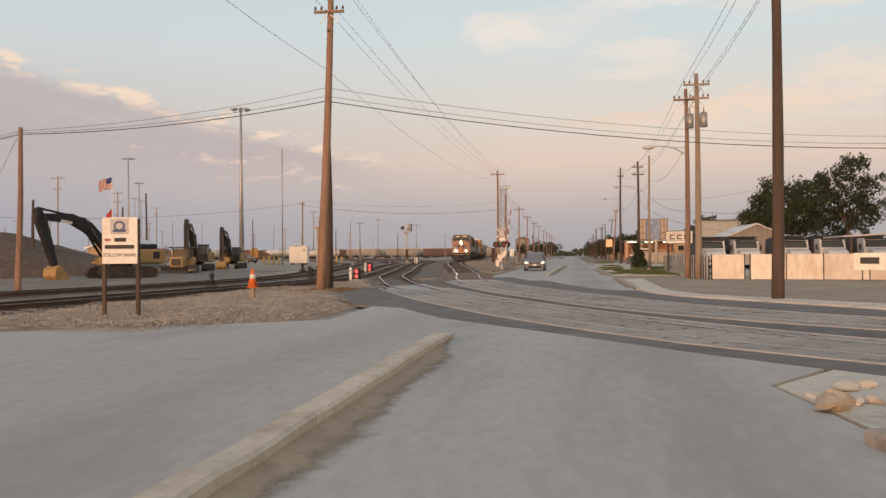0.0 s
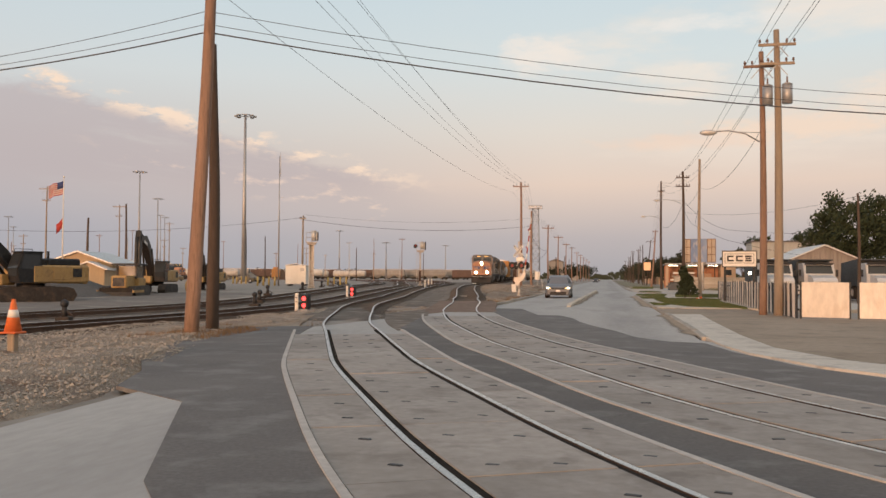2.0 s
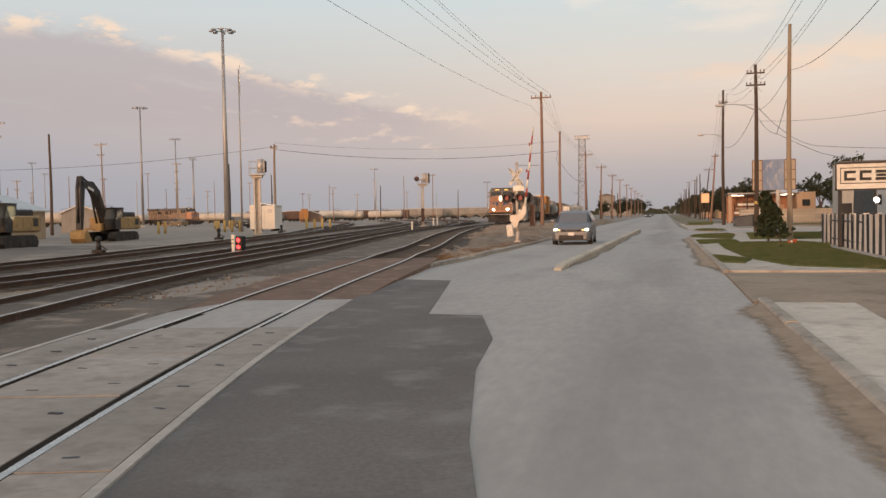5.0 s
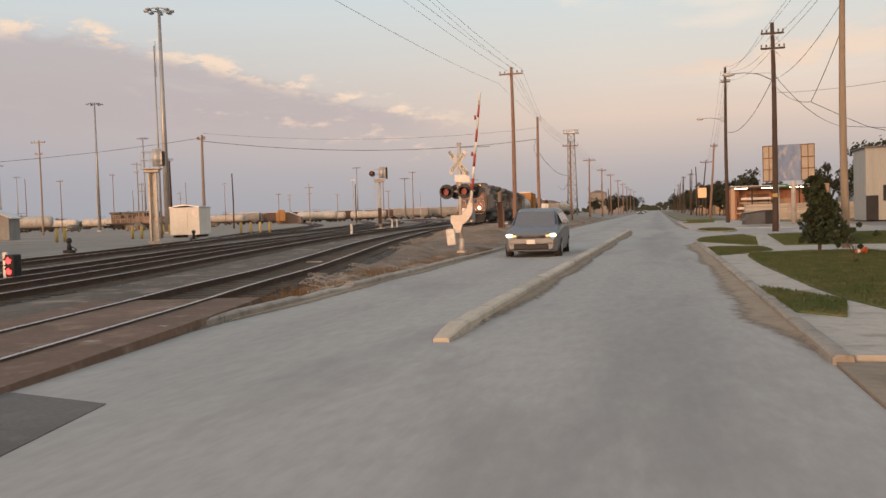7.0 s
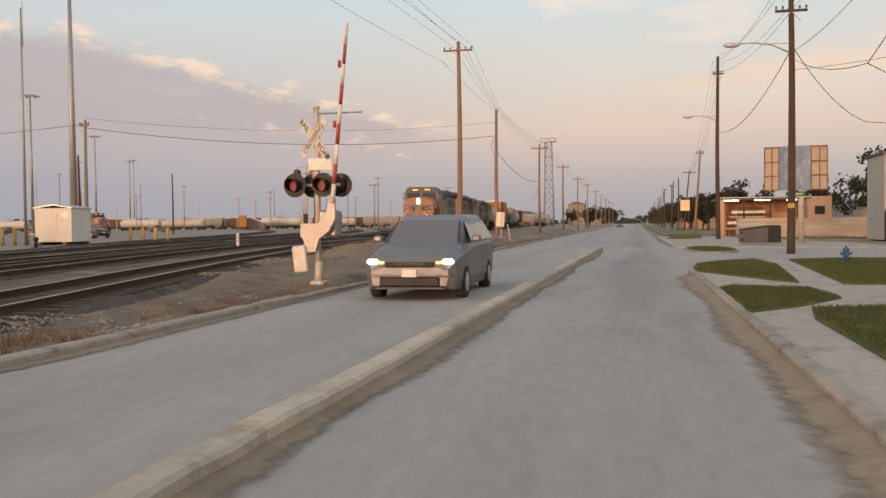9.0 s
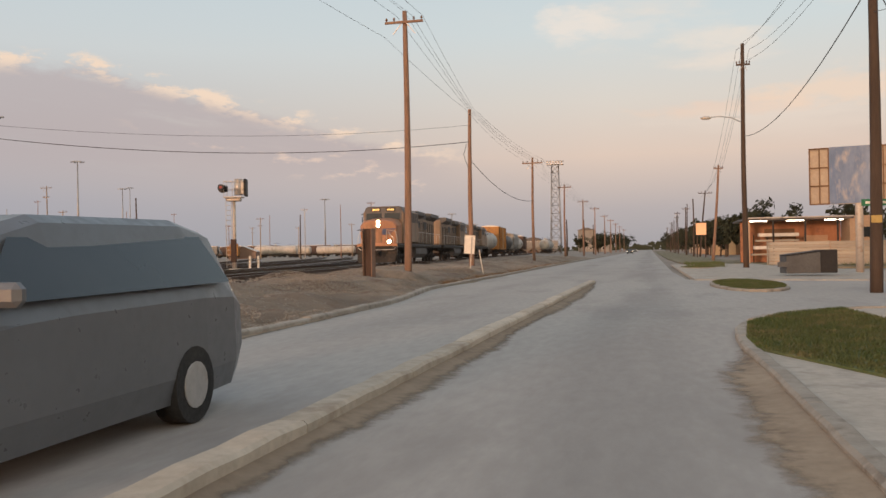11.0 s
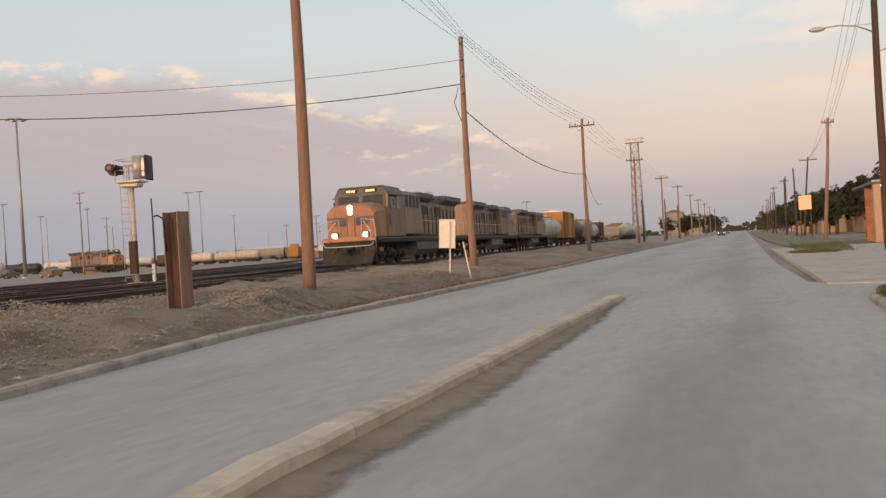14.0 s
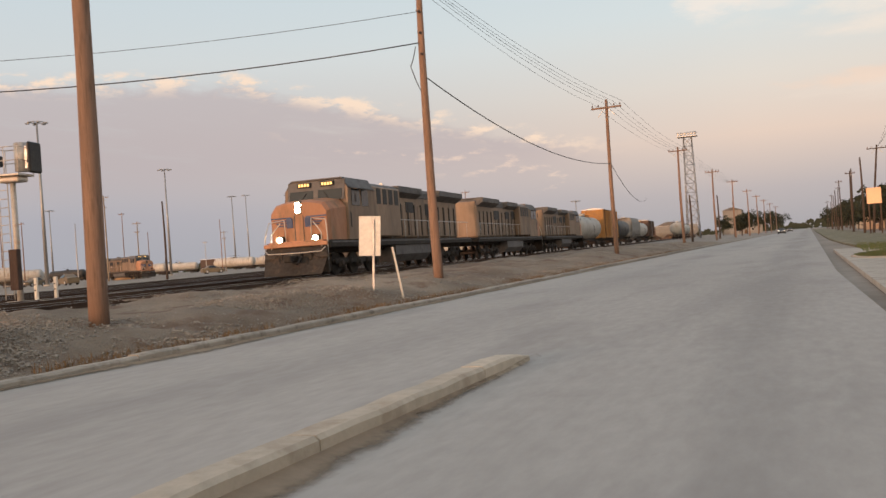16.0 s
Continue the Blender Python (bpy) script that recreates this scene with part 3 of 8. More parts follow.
# concrete panels and asphalt of the level crossing
def strip(line, a, b, z_off, thick=0.12, inset=0.0):
    """A slab that follows the track between two distances from its middle."""
    g = Geo()
    vs, fs = [], []
    for i, (x, y) in enumerate(line):
        s, d = side_of(line, i)
        z = rail_top(x, y) + z_off
        vs += [(x + s.x * a, y + s.y * a, z), (x + s.x * b, y + s.y * b, z), (x + s.x * b, y + s.y * b, z - thick), (x + s.x * a, y + s.y * a, z - thick)]
    for i in range(len(line) - 1):
        fs += [(i * 4 + k, i * 4 + (k + 1) % 4, (i + 1) * 4 + (k + 1) % 4, (i + 1) * 4 + k) for k in range(4)]
    fs += [(0, 1, 2, 3), tuple((len(line) - 1) * 4 + k for k in (3, 2, 1, 0))]
    return g.add(vs, fs)


bolt_mesh = Geo().box((0, 0, -0.008), (0.13, 0.06, 0.024), bevel=0.01).mesh("lifting_hole", M_BLACK)
crossing = thing("level_crossing", "level crossing of concrete panels set between polished rails", "level crossing", kind="structure")
for key, y0, y1 in (("curve", 8, 44.8), ("train", 13, 56.5)):
    fine = spline(TRACKS[key], 0.4)
    fine = [p for p in fine if y0 < p[1] < y1]
    for i in range(0, len(fine) - 6, 6):
        seg = fine[i:i + 7]
        # a narrow joint is left between panels
        def shrink(q):
            a, b = Vector(q[0]), Vector(q[1])
            c, d = Vector(q[-1]), Vector(q[-2])
            return [tuple(a + (b - a).normalized() * 0.012)] + q[1:-1] + [tuple(c + (d - c).normalized() * 0.012)]
        seg = shrink(seg)
        for a, b in ((-0.63, 0.63), (0.80, 1.57), (-1.40, -0.80)):
            pn = part("panel", strip(seg, a, b, random.uniform(-0.006, 0.004)), M_PANEL, crossing)
            for k in (1, 4):
                for w in ((0.25, 0.75) if b - a > 1 else (0.5,)):
                    x, y = seg[k]
                    s, d = side_of(seg, k)
                    o = a + (b - a) * w
                    h = new("lifting_hole", bolt_mesh)
                    h.parent = pn
                    h.matrix_basis = pose(x + s.x * o + random.uniform(-0.06, 0.06), y + s.y * o + random.uniform(-0.25, 0.25), rail_top(x, y) + 0.0005, 0, 0, random.uniform(-20, 20))
    # rubber beside the rails, and a steel edge strip along the outer panels
    for a, b in ((0.63, 0.708), (-0.708, -0.63), (0.772, 0.80), (-0.80, -0.772)):
        part("flangeway", strip(fine, a, b, -0.013, 0.03), M_GAP, crossing, "dark gap beside the rail")
    for a, b in ((1.58, 1.66), (-1.49, -1.41)):
        part("edge_strip", strip(fine, a, b, 0.003, 0.08), M_EDGE, crossing, "pale worn edge of the panels")
    part("track_bedding", strip(fine, -1.40, 1.57, -0.10, 0.12), M_BALL, crossing)


def patch(poly, label):
    """A thin overlay of darker asphalt."""
    return flat("asphalt_patch", poly, -0.05, 0.008, M_ASPH, label)


def between(ka, offa, kb, offb, y0, y1):
    a = [(x + side_of(LINES[ka], i)[0].x * offa, y + side_of(LINES[ka], i)[0].y * offa) for i, (x, y) in enumerate(LINES[ka]) if y0 < y < y1]
    b = [(x + side_of(LINES[kb], i)[0].x * offb, y + side_of(LINES[kb], i)[0].y * offb) for i, (x, y) in enumerate(LINES[kb]) if y0 + 5 < y < y1 + 8]
    return a + b[::-1]


patch([(-9.7, 46.2), (-8.4, 41), (-5.9, 34.8), (-3.7, 30.2), (-2.3, 27.6), (-1.0, 24.9), (0.9, 21.6), (2.8, 18.9), (7, 14.7), (6.4, 13.6), (2.6, 16.8), (0.9, 19.0), (-1.6, 22.7), (-4.1, 26.3), (-5.8, 30.2), (-7.4, 31.4), (-8.1, 33.3), (-9.7, 36.1), (-10.4, 38.6), (-11.4, 41.2), (-12.5, 44.4), (-10.4, 46.0)], "dark asphalt strip before the railway crossing")
patch(between("curve", -1.50, "train", 1.67, 10, 46), "dark asphalt between the two crossing tracks")
edge_b = [(x - side_of(LINES["train"], i)[0].x * 1.50, y - side_of(LINES["train"], i)[0].y * 1.50) for i, (x, y) in enumerate(LINES["train"]) if 24 < y < 63]
patch(edge_b + [(-7.0, 64.2), (-4.9, 63.6), (-3.55, 56.5), (-2.65, 56.4), (-2.0, 53.9), (-1.75, 51.7), (-1.2, 48.9), (-0.45, 46.0), (0.0, 43.6), (0.75, 42.2), (1.55, 41.9), (1.85, 39.5), (2.6, 36.6), (5.2, 32), (9.3, 24.8)], "dark asphalt patch beside the crossing panels")
flat("packed_dirt", between("curve", -1.3, "train", 1.4, 43.5, 56), -0.06, 0.004, M_FIELD, "dark packed dirt and ballast between the tracks", "dirt")
flat("packed_dirt", [(x + side_of(LINES["curve"], i)[0].x * 1.5, y + side_of(LINES["curve"], i)[0].y * 1.5) for i, (x, y) in enumerate(LINES["curve"]) if 45.5 < y < 62] + [(-15.0, 60), (-13.2, 52), (-12.4, 45.5)], -0.06, 0.004, M_BERM, "brown dirt beside the tracks", "dirt")
fill = [p for p in spline(TRACKS["train"], 0.5) if 56.6 < p[1] < 72]
part("dirt_fill", strip(fill, -1.68, 1.6, -0.035, 0.12), M_RDIRT, crossing, "rusty brown dirt packed round the rails")

# ---- medians and kerbs ----
def kerb(line, name, label, parent=None, w=0.2, h=0.14, step=3.05, material=M_KERB, taper=False):
    """A kerb of separate stones with worn tops."""
    pts = spline(line, 0.5)
    top = thing(name, label, "kerb", kind="structure") if parent is None else parent
    run = max(2, int(step / 0.5))
    for i in range(0, len(pts) - 1, run):
        seg = pts[i:i + run + 1]
        if len(seg) < 2:
            continue
        g = Geo()
        vs, fs = [], []
        prof = [(-w / 2, -0.2), (-w / 2, h - 0.03), (-w / 2 + 0.035, h), (w / 2 - 0.035, h), (w / 2, h - 0.03), (w / 2, -0.2)]
        n = len(prof)
        tilt = random.uniform(-0.025, 0.012) * (0.2 if taper else 1.0)
        for j, (x, y) in enumerate(seg):
            s, d = side_of(pts, i + j)
            if j == 0:
                x, y = x + d.x * 0.008, y + d.y * 0.008
            if j == len(seg) - 1:
                x, y = x - d.x * 0.008, y - d.y * 0.008
            wob = 0.014 * noise.noise(Vector((x * 2.3, y * 2.3, 0)))
            near_end = min(i + j, len(pts) - 1 - i - j)
            low = (0.35, 0.8)[near_end] if taper and near_end < 2 else 1.0
            chip = 0.018 * noise.noise(Vector((x * 1.1, y * 1.7, 5)))
            vs += [(x + s.x * (a * (0.6 + 0.4 * low) + wob), y + s.y * (a * (0.6 + 0.4 * low) + wob), b * low + tilt + wob + chip if b > 0 else b) for a, b in prof]
        for j in range(len(seg) - 1):
            fs += [(j * n + k, j * n + (k + 1) % n, (j + 1) * n + (k + 1) % n, (j + 1) * n + k) for k in range(n)]
        fs += [tuple(range(n)), tuple((len(seg) - 1) * n + k for k in range(n - 1, -1, -1))]
        part("kerb_stone", g.add(vs, fs), material, top)
    return top


def sand_strip(pts, start, width, height, label, parent=None):
    """Sand that thins out away from a kerb's foot; a negative width goes to the other side."""
    g, fade = Geo(), []
    for i, (x, y) in enumerate(pts):
        s, d = side_of(pts, i)
        ends = min(1, 8 * i / len(pts) + 0.15, 8 * (1 - i / len(pts)) + 0.15)
        w = width * (0.8 + 0.5 * noise.noise(Vector((y * 0.35, width, 2)))) * ends
        for f, z in ((0.0, height), (0.25, height * 0.5), (0.6, 0.012), (1.0, 0.005)):
            o = (start if width > 0 else -start) + w * f
            g.v.append((x - s.x * o, y - s.y * o, z))
            fade.append((1 - f) * ends)
    for i in range(len(pts) - 1):
        for k in range(3):
            g.f.append((i * 4 + k, i * 4 + k + 1, i * 4 + k + 5, i * 4 + k + 4))
            g.s.append(True)
    ob = part("sand_drift", g, M_DUST, parent, label)
    at = ob.data.attributes.new("fade", "FLOAT", "POINT")
    for k, v in enumerate(fade[:len(at.data)]):
        at.data[k].value = v
    if parent is None:
        tagged(ob, label, "sand", kind="stuff")
    return ob


def median(a, b, name_label):
    top = kerb([a, ((a[0] + b[0]) / 2, (a[1] + b[1]) / 2), b], "median_kerb", name_label, w=0.28, h=0.15, step=3.0, material=M_MED, taper=True)
    # blown sand lies along its right side
    n = 90
    pts = [(a[0] + (b[0] - a[0]) * i / n, a[1] + (b[1] - a[1]) * i / n) for i in range(n + 1)]
    sand_strip(pts, 0.12, 0.58, 0.05, "brown sand blown against the kerb", top)
    return top


median((-3.35, -14), (-3.25, 21.9), "low sandy concrete median kerb before the crossing")
median((-2.78, 67.4), (-2.12, 123.1), "low worn concrete median kerb with sand along it")
kerb([(-7.2, 66.5), (-6.95, 69), (-6.85, 85), (-6.85, 104), (-6.95, 109), (-7.5, 113.5), (-8.05, 118), (-8.1, 128), (-8.25, 145), (-8.6, 170), (-9.0, 300)], "kerb_along_the_yard", "worn concrete kerb between road and gravel verge", h=0.115, w=0.24)
kerb([(1.72, 43.4), (1.78, 50), (1.74, 58.9)], "kerb_by_the_drive", "worn low concrete kerb before a sandy sidewalk", step=3.0, h=0.075)
kerb([(1.62, 66), (1.62, 80), (1.6, 94), (1.6, 98.6), (1.9, 101.4), (2.8, 103.6), (4.2, 105.2), (7, 106.2)], "kerb_by_the_lawn", "pale concrete kerb curving into the side street", h=0.12)


def islet(cx, cy, rx, ry, turn, label):
    ring = [(cx + rx * math.cos(a) * math.cos(turn) - ry * math.sin(a) * math.sin(turn), cy + rx * math.cos(a) * math.sin(turn) + ry * math.sin(a) * math.cos(turn)) for a in [2 * math.pi * k / 20 for k in range(21)]]
    top = kerb(ring, "kerb_ring", label, h=0.085, step=1.5)
    part("turf", Geo().slab(ring[:-1], -0.05, 0.075), M_GRASS, top, "dry green turf inside the kerb")
    LAWNS.append((ring[:-1], 0.075))


LAWNS = []
islet(3.75, 119.2, 1.2, 4.8, 0.0, "small grass island with a pale kerb")
islet(3.6, 150.0, 1.2, 2.8, 0.0, "small grass island with a pale kerb")

# sidewalks, drives and lawns on the right
flat("sidewalk", [(1.72, 43.4), (1.86, 40.6), (2.1, 38.8), (2.9, 36.2), (5.6, 31.9), (9.6, 24.9), (11.0, 25.6), (6.6, 33.2), (3.6, 37.6), (2.85, 40.4), (2.75, 44.5), (2.9, 52), (3.1, 58.4), (1.72, 58.4)], -0.1, 0.045, M_WALK, "pale sandy concrete sidewalk", "sidewalk")
flat("sidewalk", [(1.64, 66.2), (1.62, 98.4), (1.92, 101.4), (2.82, 103.6), (4.22, 105.2), (7, 106.15), (14, 106.2), (14, 66.2)], -0.1, 0.07, M_WALK, "pale concrete sidewalk and drive between lawns", "sidewalk")
flat("dirt_drive", [(1.56, 58.6), (3.0, 58.6), (2.8, 47.8), (2.8, 41), (3.6, 37.4), (6.6, 33), (10.6, 25.4), (40, 14), (60, 55.5), (6.4, 55.8), (6.2, 66), (1.56, 66)], -0.2, 0.03, M_DRIVE, "packed tan dirt drive with gravel", "dirt")
flat("sidewalk", [(4.2, 124.6), (14, 122), (14, 134), (9.2, 149), (8.6, 163), (2.0, 163), (2.2, 125.4)], -0.1, 0.03, M_WALK, "broad pale concrete drive", "sidewalk")
for poly in ([(2.75, 86.1), (4.1, 86.5), (6.3, 86.9), (7.0, 84), (6.25, 78.9), (6.1, 66.0), (3.4, 68.0), (2.75, 71.6), (2.6, 73.8), (2.45, 80.3), (2.5, 84.5)], [(1.66, 73.8), (2.0, 73.3), (2.7, 71.4), (2.3, 69.3), (1.66, 70.0)], [(1.66, 90.4), (2.0, 91.2), (3.5, 90.6), (3.65, 88.2), (2.6, 86.4), (1.66, 85.3)],
             [(1.62, 97.2), (1.62, 98.6), (1.92, 101.4), (2.82, 103.6), (4.22, 105.2), (4.4, 101), (3.6, 92.3), (3.1, 93.4)], [(4.5, 91.9), (8.0, 91.6), (13.8, 92.5), (13.8, 105.9), (7.2, 105.9), (5.4, 104.9)]):
    tagged(flat("lawn", poly, 0.0, 0.10, M_GRASS, "short dry green lawn beside the sidewalk", "lawn"), kind="structure")
    LAWNS.append((poly, 0.10))
# rough grass beside the sidewalk farther along the road
for poly in ([(3.6, 163.5), (5.4, 158), (9, 153), (10.5, 165), (8.2, 200), (8.5, 300), (8, 420), (8, 600), (2.6, 600), (2.4, 300), (2.6, 205), (3.0, 180)], [(10, 148.5), (27.5, 142.8), (28, 149.3), (11.4, 155.2)]):
    tagged(flat("rough_grass", poly, -0.1, 0.022, M_ROUGH, "patchy dry grass and dirt along the road", "grass"), kind="structure")

# ---- poles and wires ----
INS = mat("insulator_brown", (0.20, 0.12, 0.085), None, 0.3, big=4, fine=20, bump=0)


def utility_pole(x, y, h, material, label, r=0.15, lean=(0, 0), arm=0, arm_z=0.0, z=None, group="utility poles", pins=False, lamp=None, can=False, second=0):
    """A tapered wooden pole, bowed a little, with its cross-arm, insulators, lamp arm and transformer where it has them."""
    z = max(0.0, yard_z(x, y)) if z is None else z
    p = thing("utility_pole", label, "utility pole", (x, y, z - 0.06), group=group)
    g = Geo()
    rings, n = 10, 12
    for k in range(rings + 1):
        t = k / rings
        rr = r * (1 - 0.42 * t)
        bow = 0.06 * math.sin(t * math.pi) * (1 if (int(x * 7) % 2) else -1)
        for i in range(n):
            a = 2 * math.pi * i / n
            w = 1 + 0.05 * math.sin(5 * a + k)
            g.v.append((lean[0] * t + bow + rr * w * math.cos(a), lean[1] * t + rr * w * math.sin(a), -0.3 + (h + 0.36) * t))
    for k in range(rings):
        for i in range(n):
            g.f.append((k * n + i, k * n + (i + 1) % n, (k + 1) * n + (i + 1) % n, (k + 1) * n + i))
            g.s.append(True)
    g.f += [tuple(range(n - 1, -1, -1)), tuple(rings * n + i for i in range(n))]
    g.s += [False, False]
    part("shaft", g, material, p)
    def arm_at(az, width):
        tx, ty = lean[0] * az / h, lean[1] * az / h
        c = part("crossarm", Geo().box((tx, ty - 0.15, az), (width, 0.09, 0.115), bevel=0.012), material, p)
        part("brace", Geo().box((tx - width * 0.16, ty - 0.16, az - 0.28), (width * 0.42, 0.02, 0.035), ry=-50).box((tx + width * 0.16, ty - 0.16, az - 0.28), (width * 0.42, 0.02, 0.035), ry=50), M_GALV, p)
        for q in (-0.46, -0.26, 0.26, 0.46):
            part("insulator", Geo().tube((tx + q * width, ty - 0.15, az + 0.05), (tx + q * width, ty - 0.15, az + 0.13), 0.02, n=6).tube((tx + q * width, ty - 0.15, az + 0.12), (tx + q * width, ty - 0.15, az + 0.24), 0.06, 0.035, n=8), INS, c)
    if arm:
        arm_at(arm_z or h - 0.35, arm)
    if second:
        arm_at(second, 1.4)
    if pins:
        for k in range(4):
            q = h - 0.25 - 0.75 * k
            part("insulator", Geo().tube((lean[0] * q / h, lean[1] * q / h - r * 0.6, q), (lean[0] * q / h, lean[1] * q / h - r * 0.6 - 0.2, q), 0.05, 0.04, n=8), INS, p)
    if lamp:
        lz, reach = lamp
        a = part("lamp_arm", Geo().path([(-0.08, 0, lz - 0.35), (-reach * 0.35, 0, lz + 0.02), (-reach * 0.7, 0, lz + 0.16), (-reach, 0, lz + 0.14)], 0.032), M_GALV, p)
        part("lamp_head", Geo().ball((-reach - 0.28, 0, lz + 0.1), 0.3, 10, 6, squash=(1.25, 0.55, 0.42)), M_ALU, a, "street lamp head, unlit")
        part("tie_rod", Geo().tube((-0.08, 0, lz + 0.05), (-reach * 0.55, 0, lz + 0.1), 0.014, n=6), M_GALV, a)
    if can:
        for k, (dx, cz) in enumerate(((-0.4, can), (0.38, can + 0.05))):
            c = part("transformer", Geo().tube((dx, -0.2, cz - 0.45), (dx, -0.2, cz + 0.35), 0.21, n=14).tube((dx, -0.2, cz + 0.35), (dx, -0.2, cz + 0.42), 0.22, 0.1, n=14), M_GALV, p, "grey transformer can")
            part("bushing", Geo().tube((dx, -0.2, cz + 0.4), (dx, -0.2, cz + 0.68), 0.04, 0.03, n=8), INS, c)
    return p


def cable(pts, sag, r=0.01, label="thin black overhead cable"):
    """A hanging wire from point to point."""
    g = Geo()
    for (a, b), s in zip(zip(pts, pts[1:]), sag):
        a, b = Vector(a), Vector(b)
        n = 18
        line = [a.lerp(b, k / n) - Vector((0, 0, 4 * s * (k / n) * (1 - k / n))) for k in range(n + 1)]
        g.path(line, r, 5)
    return solid("overhead_cable", g, M_WIRE, label, "cable", group="overhead cables")


# along the yard
utility_pole(-11.64, 42.0, 13.6, M_POLE, "tall brown wooden pole on the gravel verge", r=0.2, lean=(0.6, 0), pins=True, arm=1.3, arm_z=11.9)
utility_pole(-11.58, 43.18, 8.0, M_POLED, "short dark old pole stub beside a newer pole", r=0.19, lean=(0.03, -0.28))
utility_pole(-26.2, 42.8, 7.5, M_POLE, "wooden pole at the edge of the yard", r=0.16, lean=(0.2, 0))
utility_pole(-11.14, 125.9, 12.85, M_POLE, "tall brown wooden pole with a cross-arm on the verge", r=0.19, lean=(0.05, 0), arm=1.9, arm_z=12.35, z=0.27)
utility_pole(-11.22, 142.06, 10.6, M_POLE, "brown wooden pole without cross-arm on the verge", r=0.18, z=0.27, pins=True)
utility_pole(-10.9, 171.6, 10.3, M_POLE, "brown wooden pole with a cross-arm", r=0.16, arm=2.0, arm_z=9.8)
for k, (px, py, ph) in enumerate(((-11.2, 208, 10.2), (-11.2, 243, 10.0), (-11.2, 278, 10.3), (-11.0, 314, 10), (-11.0, 350, 10), (-10.9, 388, 10), (-10.9, 430, 10), (-10.8, 480, 10))):
    utility_pole(px, py, ph, M_POLE, "brown wooden pole with a cross-arm, far along the road", r=0.16, arm=1.9)
for px, py, ph in ((-13, 230, 6), (-12.5, 262, 7), (-13, 300, 7)):
    utility_pole(px, py, ph, M_POLED, "short dark pole stub", r=0.16)
# along the businesses
utility_pole(5.35, 34.6, 13.0, M_POLED, "thick dark brown pole in the dirt drive", r=0.2, z=0.02)
utility_pole(5.7, 59.2, 11.2, M_POLE, "brown wooden pole with cross-arm and street lamp", r=0.17, arm=1.5, arm_z=10.6, lamp=(7.75, 1.9), z=0.02)
utility_pole(6.25, 58.8, 12.0, M_POLEG, "grey wooden pole with cross-arm and transformers", r=0.2, arm=1.5, arm_z=11.4, second=10.6, can=9.3, z=0.02)
utility_pole(6.1, 89.0, 10.5, M_POLEG, "plain grey wooden pole on the lawn", r=0.14, z=0.12)
utility_pole(6.85, 113.6, 12.6, M_POLED, "dark wooden pole with cross-arms and street lamp", r=0.19, arm=1.3, arm_z=12.0, second=11.1, lamp=(9.6, 2.3), z=0.02)
utility_pole(6.65, 148.0, 15.3, M_POLED, "tall dark wooden pole with a street lamp", r=0.2, arm=0.9, arm_z=13.9, lamp=(10.3, 2.2), z=0.02)
utility_pole(7.05, 187, 10.6, M_POLE, "leaning brown wooden pole", r=0.18, lean=(0.8, 0), arm=1.0, z=0)
utility_pole(8.1, 232, 10.6, M_POLED, "leaning wooden pole with cross-arm", r=0.16, lean=(1.0, 0), arm=2.2, z=0)
random.seed(4)
for k in range(11):
    utility_pole(7.6 + random.uniform(-0.6, 0.8), 236 + 27 * k, 10.5 + random.uniform(-1.2, 1.4), M_POLED, "dark wooden pole along the road", r=0.16, lean=(random.uniform(-0.3, 0.5), 0), arm=1.4 if k % 2 else 0, z=0)
utility_pole(16.5, 86, 7.6, M_POLED, "dark short pole behind the truck yard", r=0.13, z=0)
utility_pole(24.5, 74, 5.0, M_POLEG, "thin grey pole behind the truck yard", r=0.1, z=0)

# many thin poles across the yard
ry = random.Random(9)
for k in range(22):
    a, r = -0.30 - 0.036 * k + ry.uniform(-0.012, 0.012), ry.uniform(190, 430)
    utility_pole(r * math.sin(a), 95 + r * math.cos(a), ry.uniform(9, 17), M_POLE if k % 3 else M_GALV, "thin pole standing across the yard", r=0.13, arm=1.8 if k % 2 else 0, z=0.3)

# wires
A, B_, C_, D_, E_ = (-10.9, 41.3, 9.3), (6.0, 58.9, 8.7), (-26.0, 42.8, 9.0), (5.35, 34.6, 9.6), (-11.3, 126.3, 12.6)
for dz, s in ((0, 0.9), (-0.22, 1.0), (0.35, 0.8)):
    cable([(-60, 60, 8.5), (-26.0, 42.8, 7.25 + dz * 0.3), (-11.3, 42.0, 8.3 + dz), (40, 59.6, 9.3 + dz)], (0.8, 0.3, 2.1), 0.02 if dz < 0 else 0.009)
cable([(-26.2, 42.8, 7.0), (-47, 66, 3.2), (-70, 95, 5)], (0.6, 0.4))
for dx, dz in ((-0.6, 0.0), (0.0, 0.5), (0.6, 0.0), (0.2, -0.8)):
    cable([(6.1 + dx, 22, 13.5 + dz), (6.1 + dx, 59, 11.6 + dz), (6.85 + dx, 113.6, 12.1 + dz), (6.65 + dx * 0.7, 148.0, 14.9 + dz), (7.8 + dx * 0.7, 187, 10.4), (9.2, 232, 10.4)], (0.4, 0.9, 0.7, 0.6, 0.3))
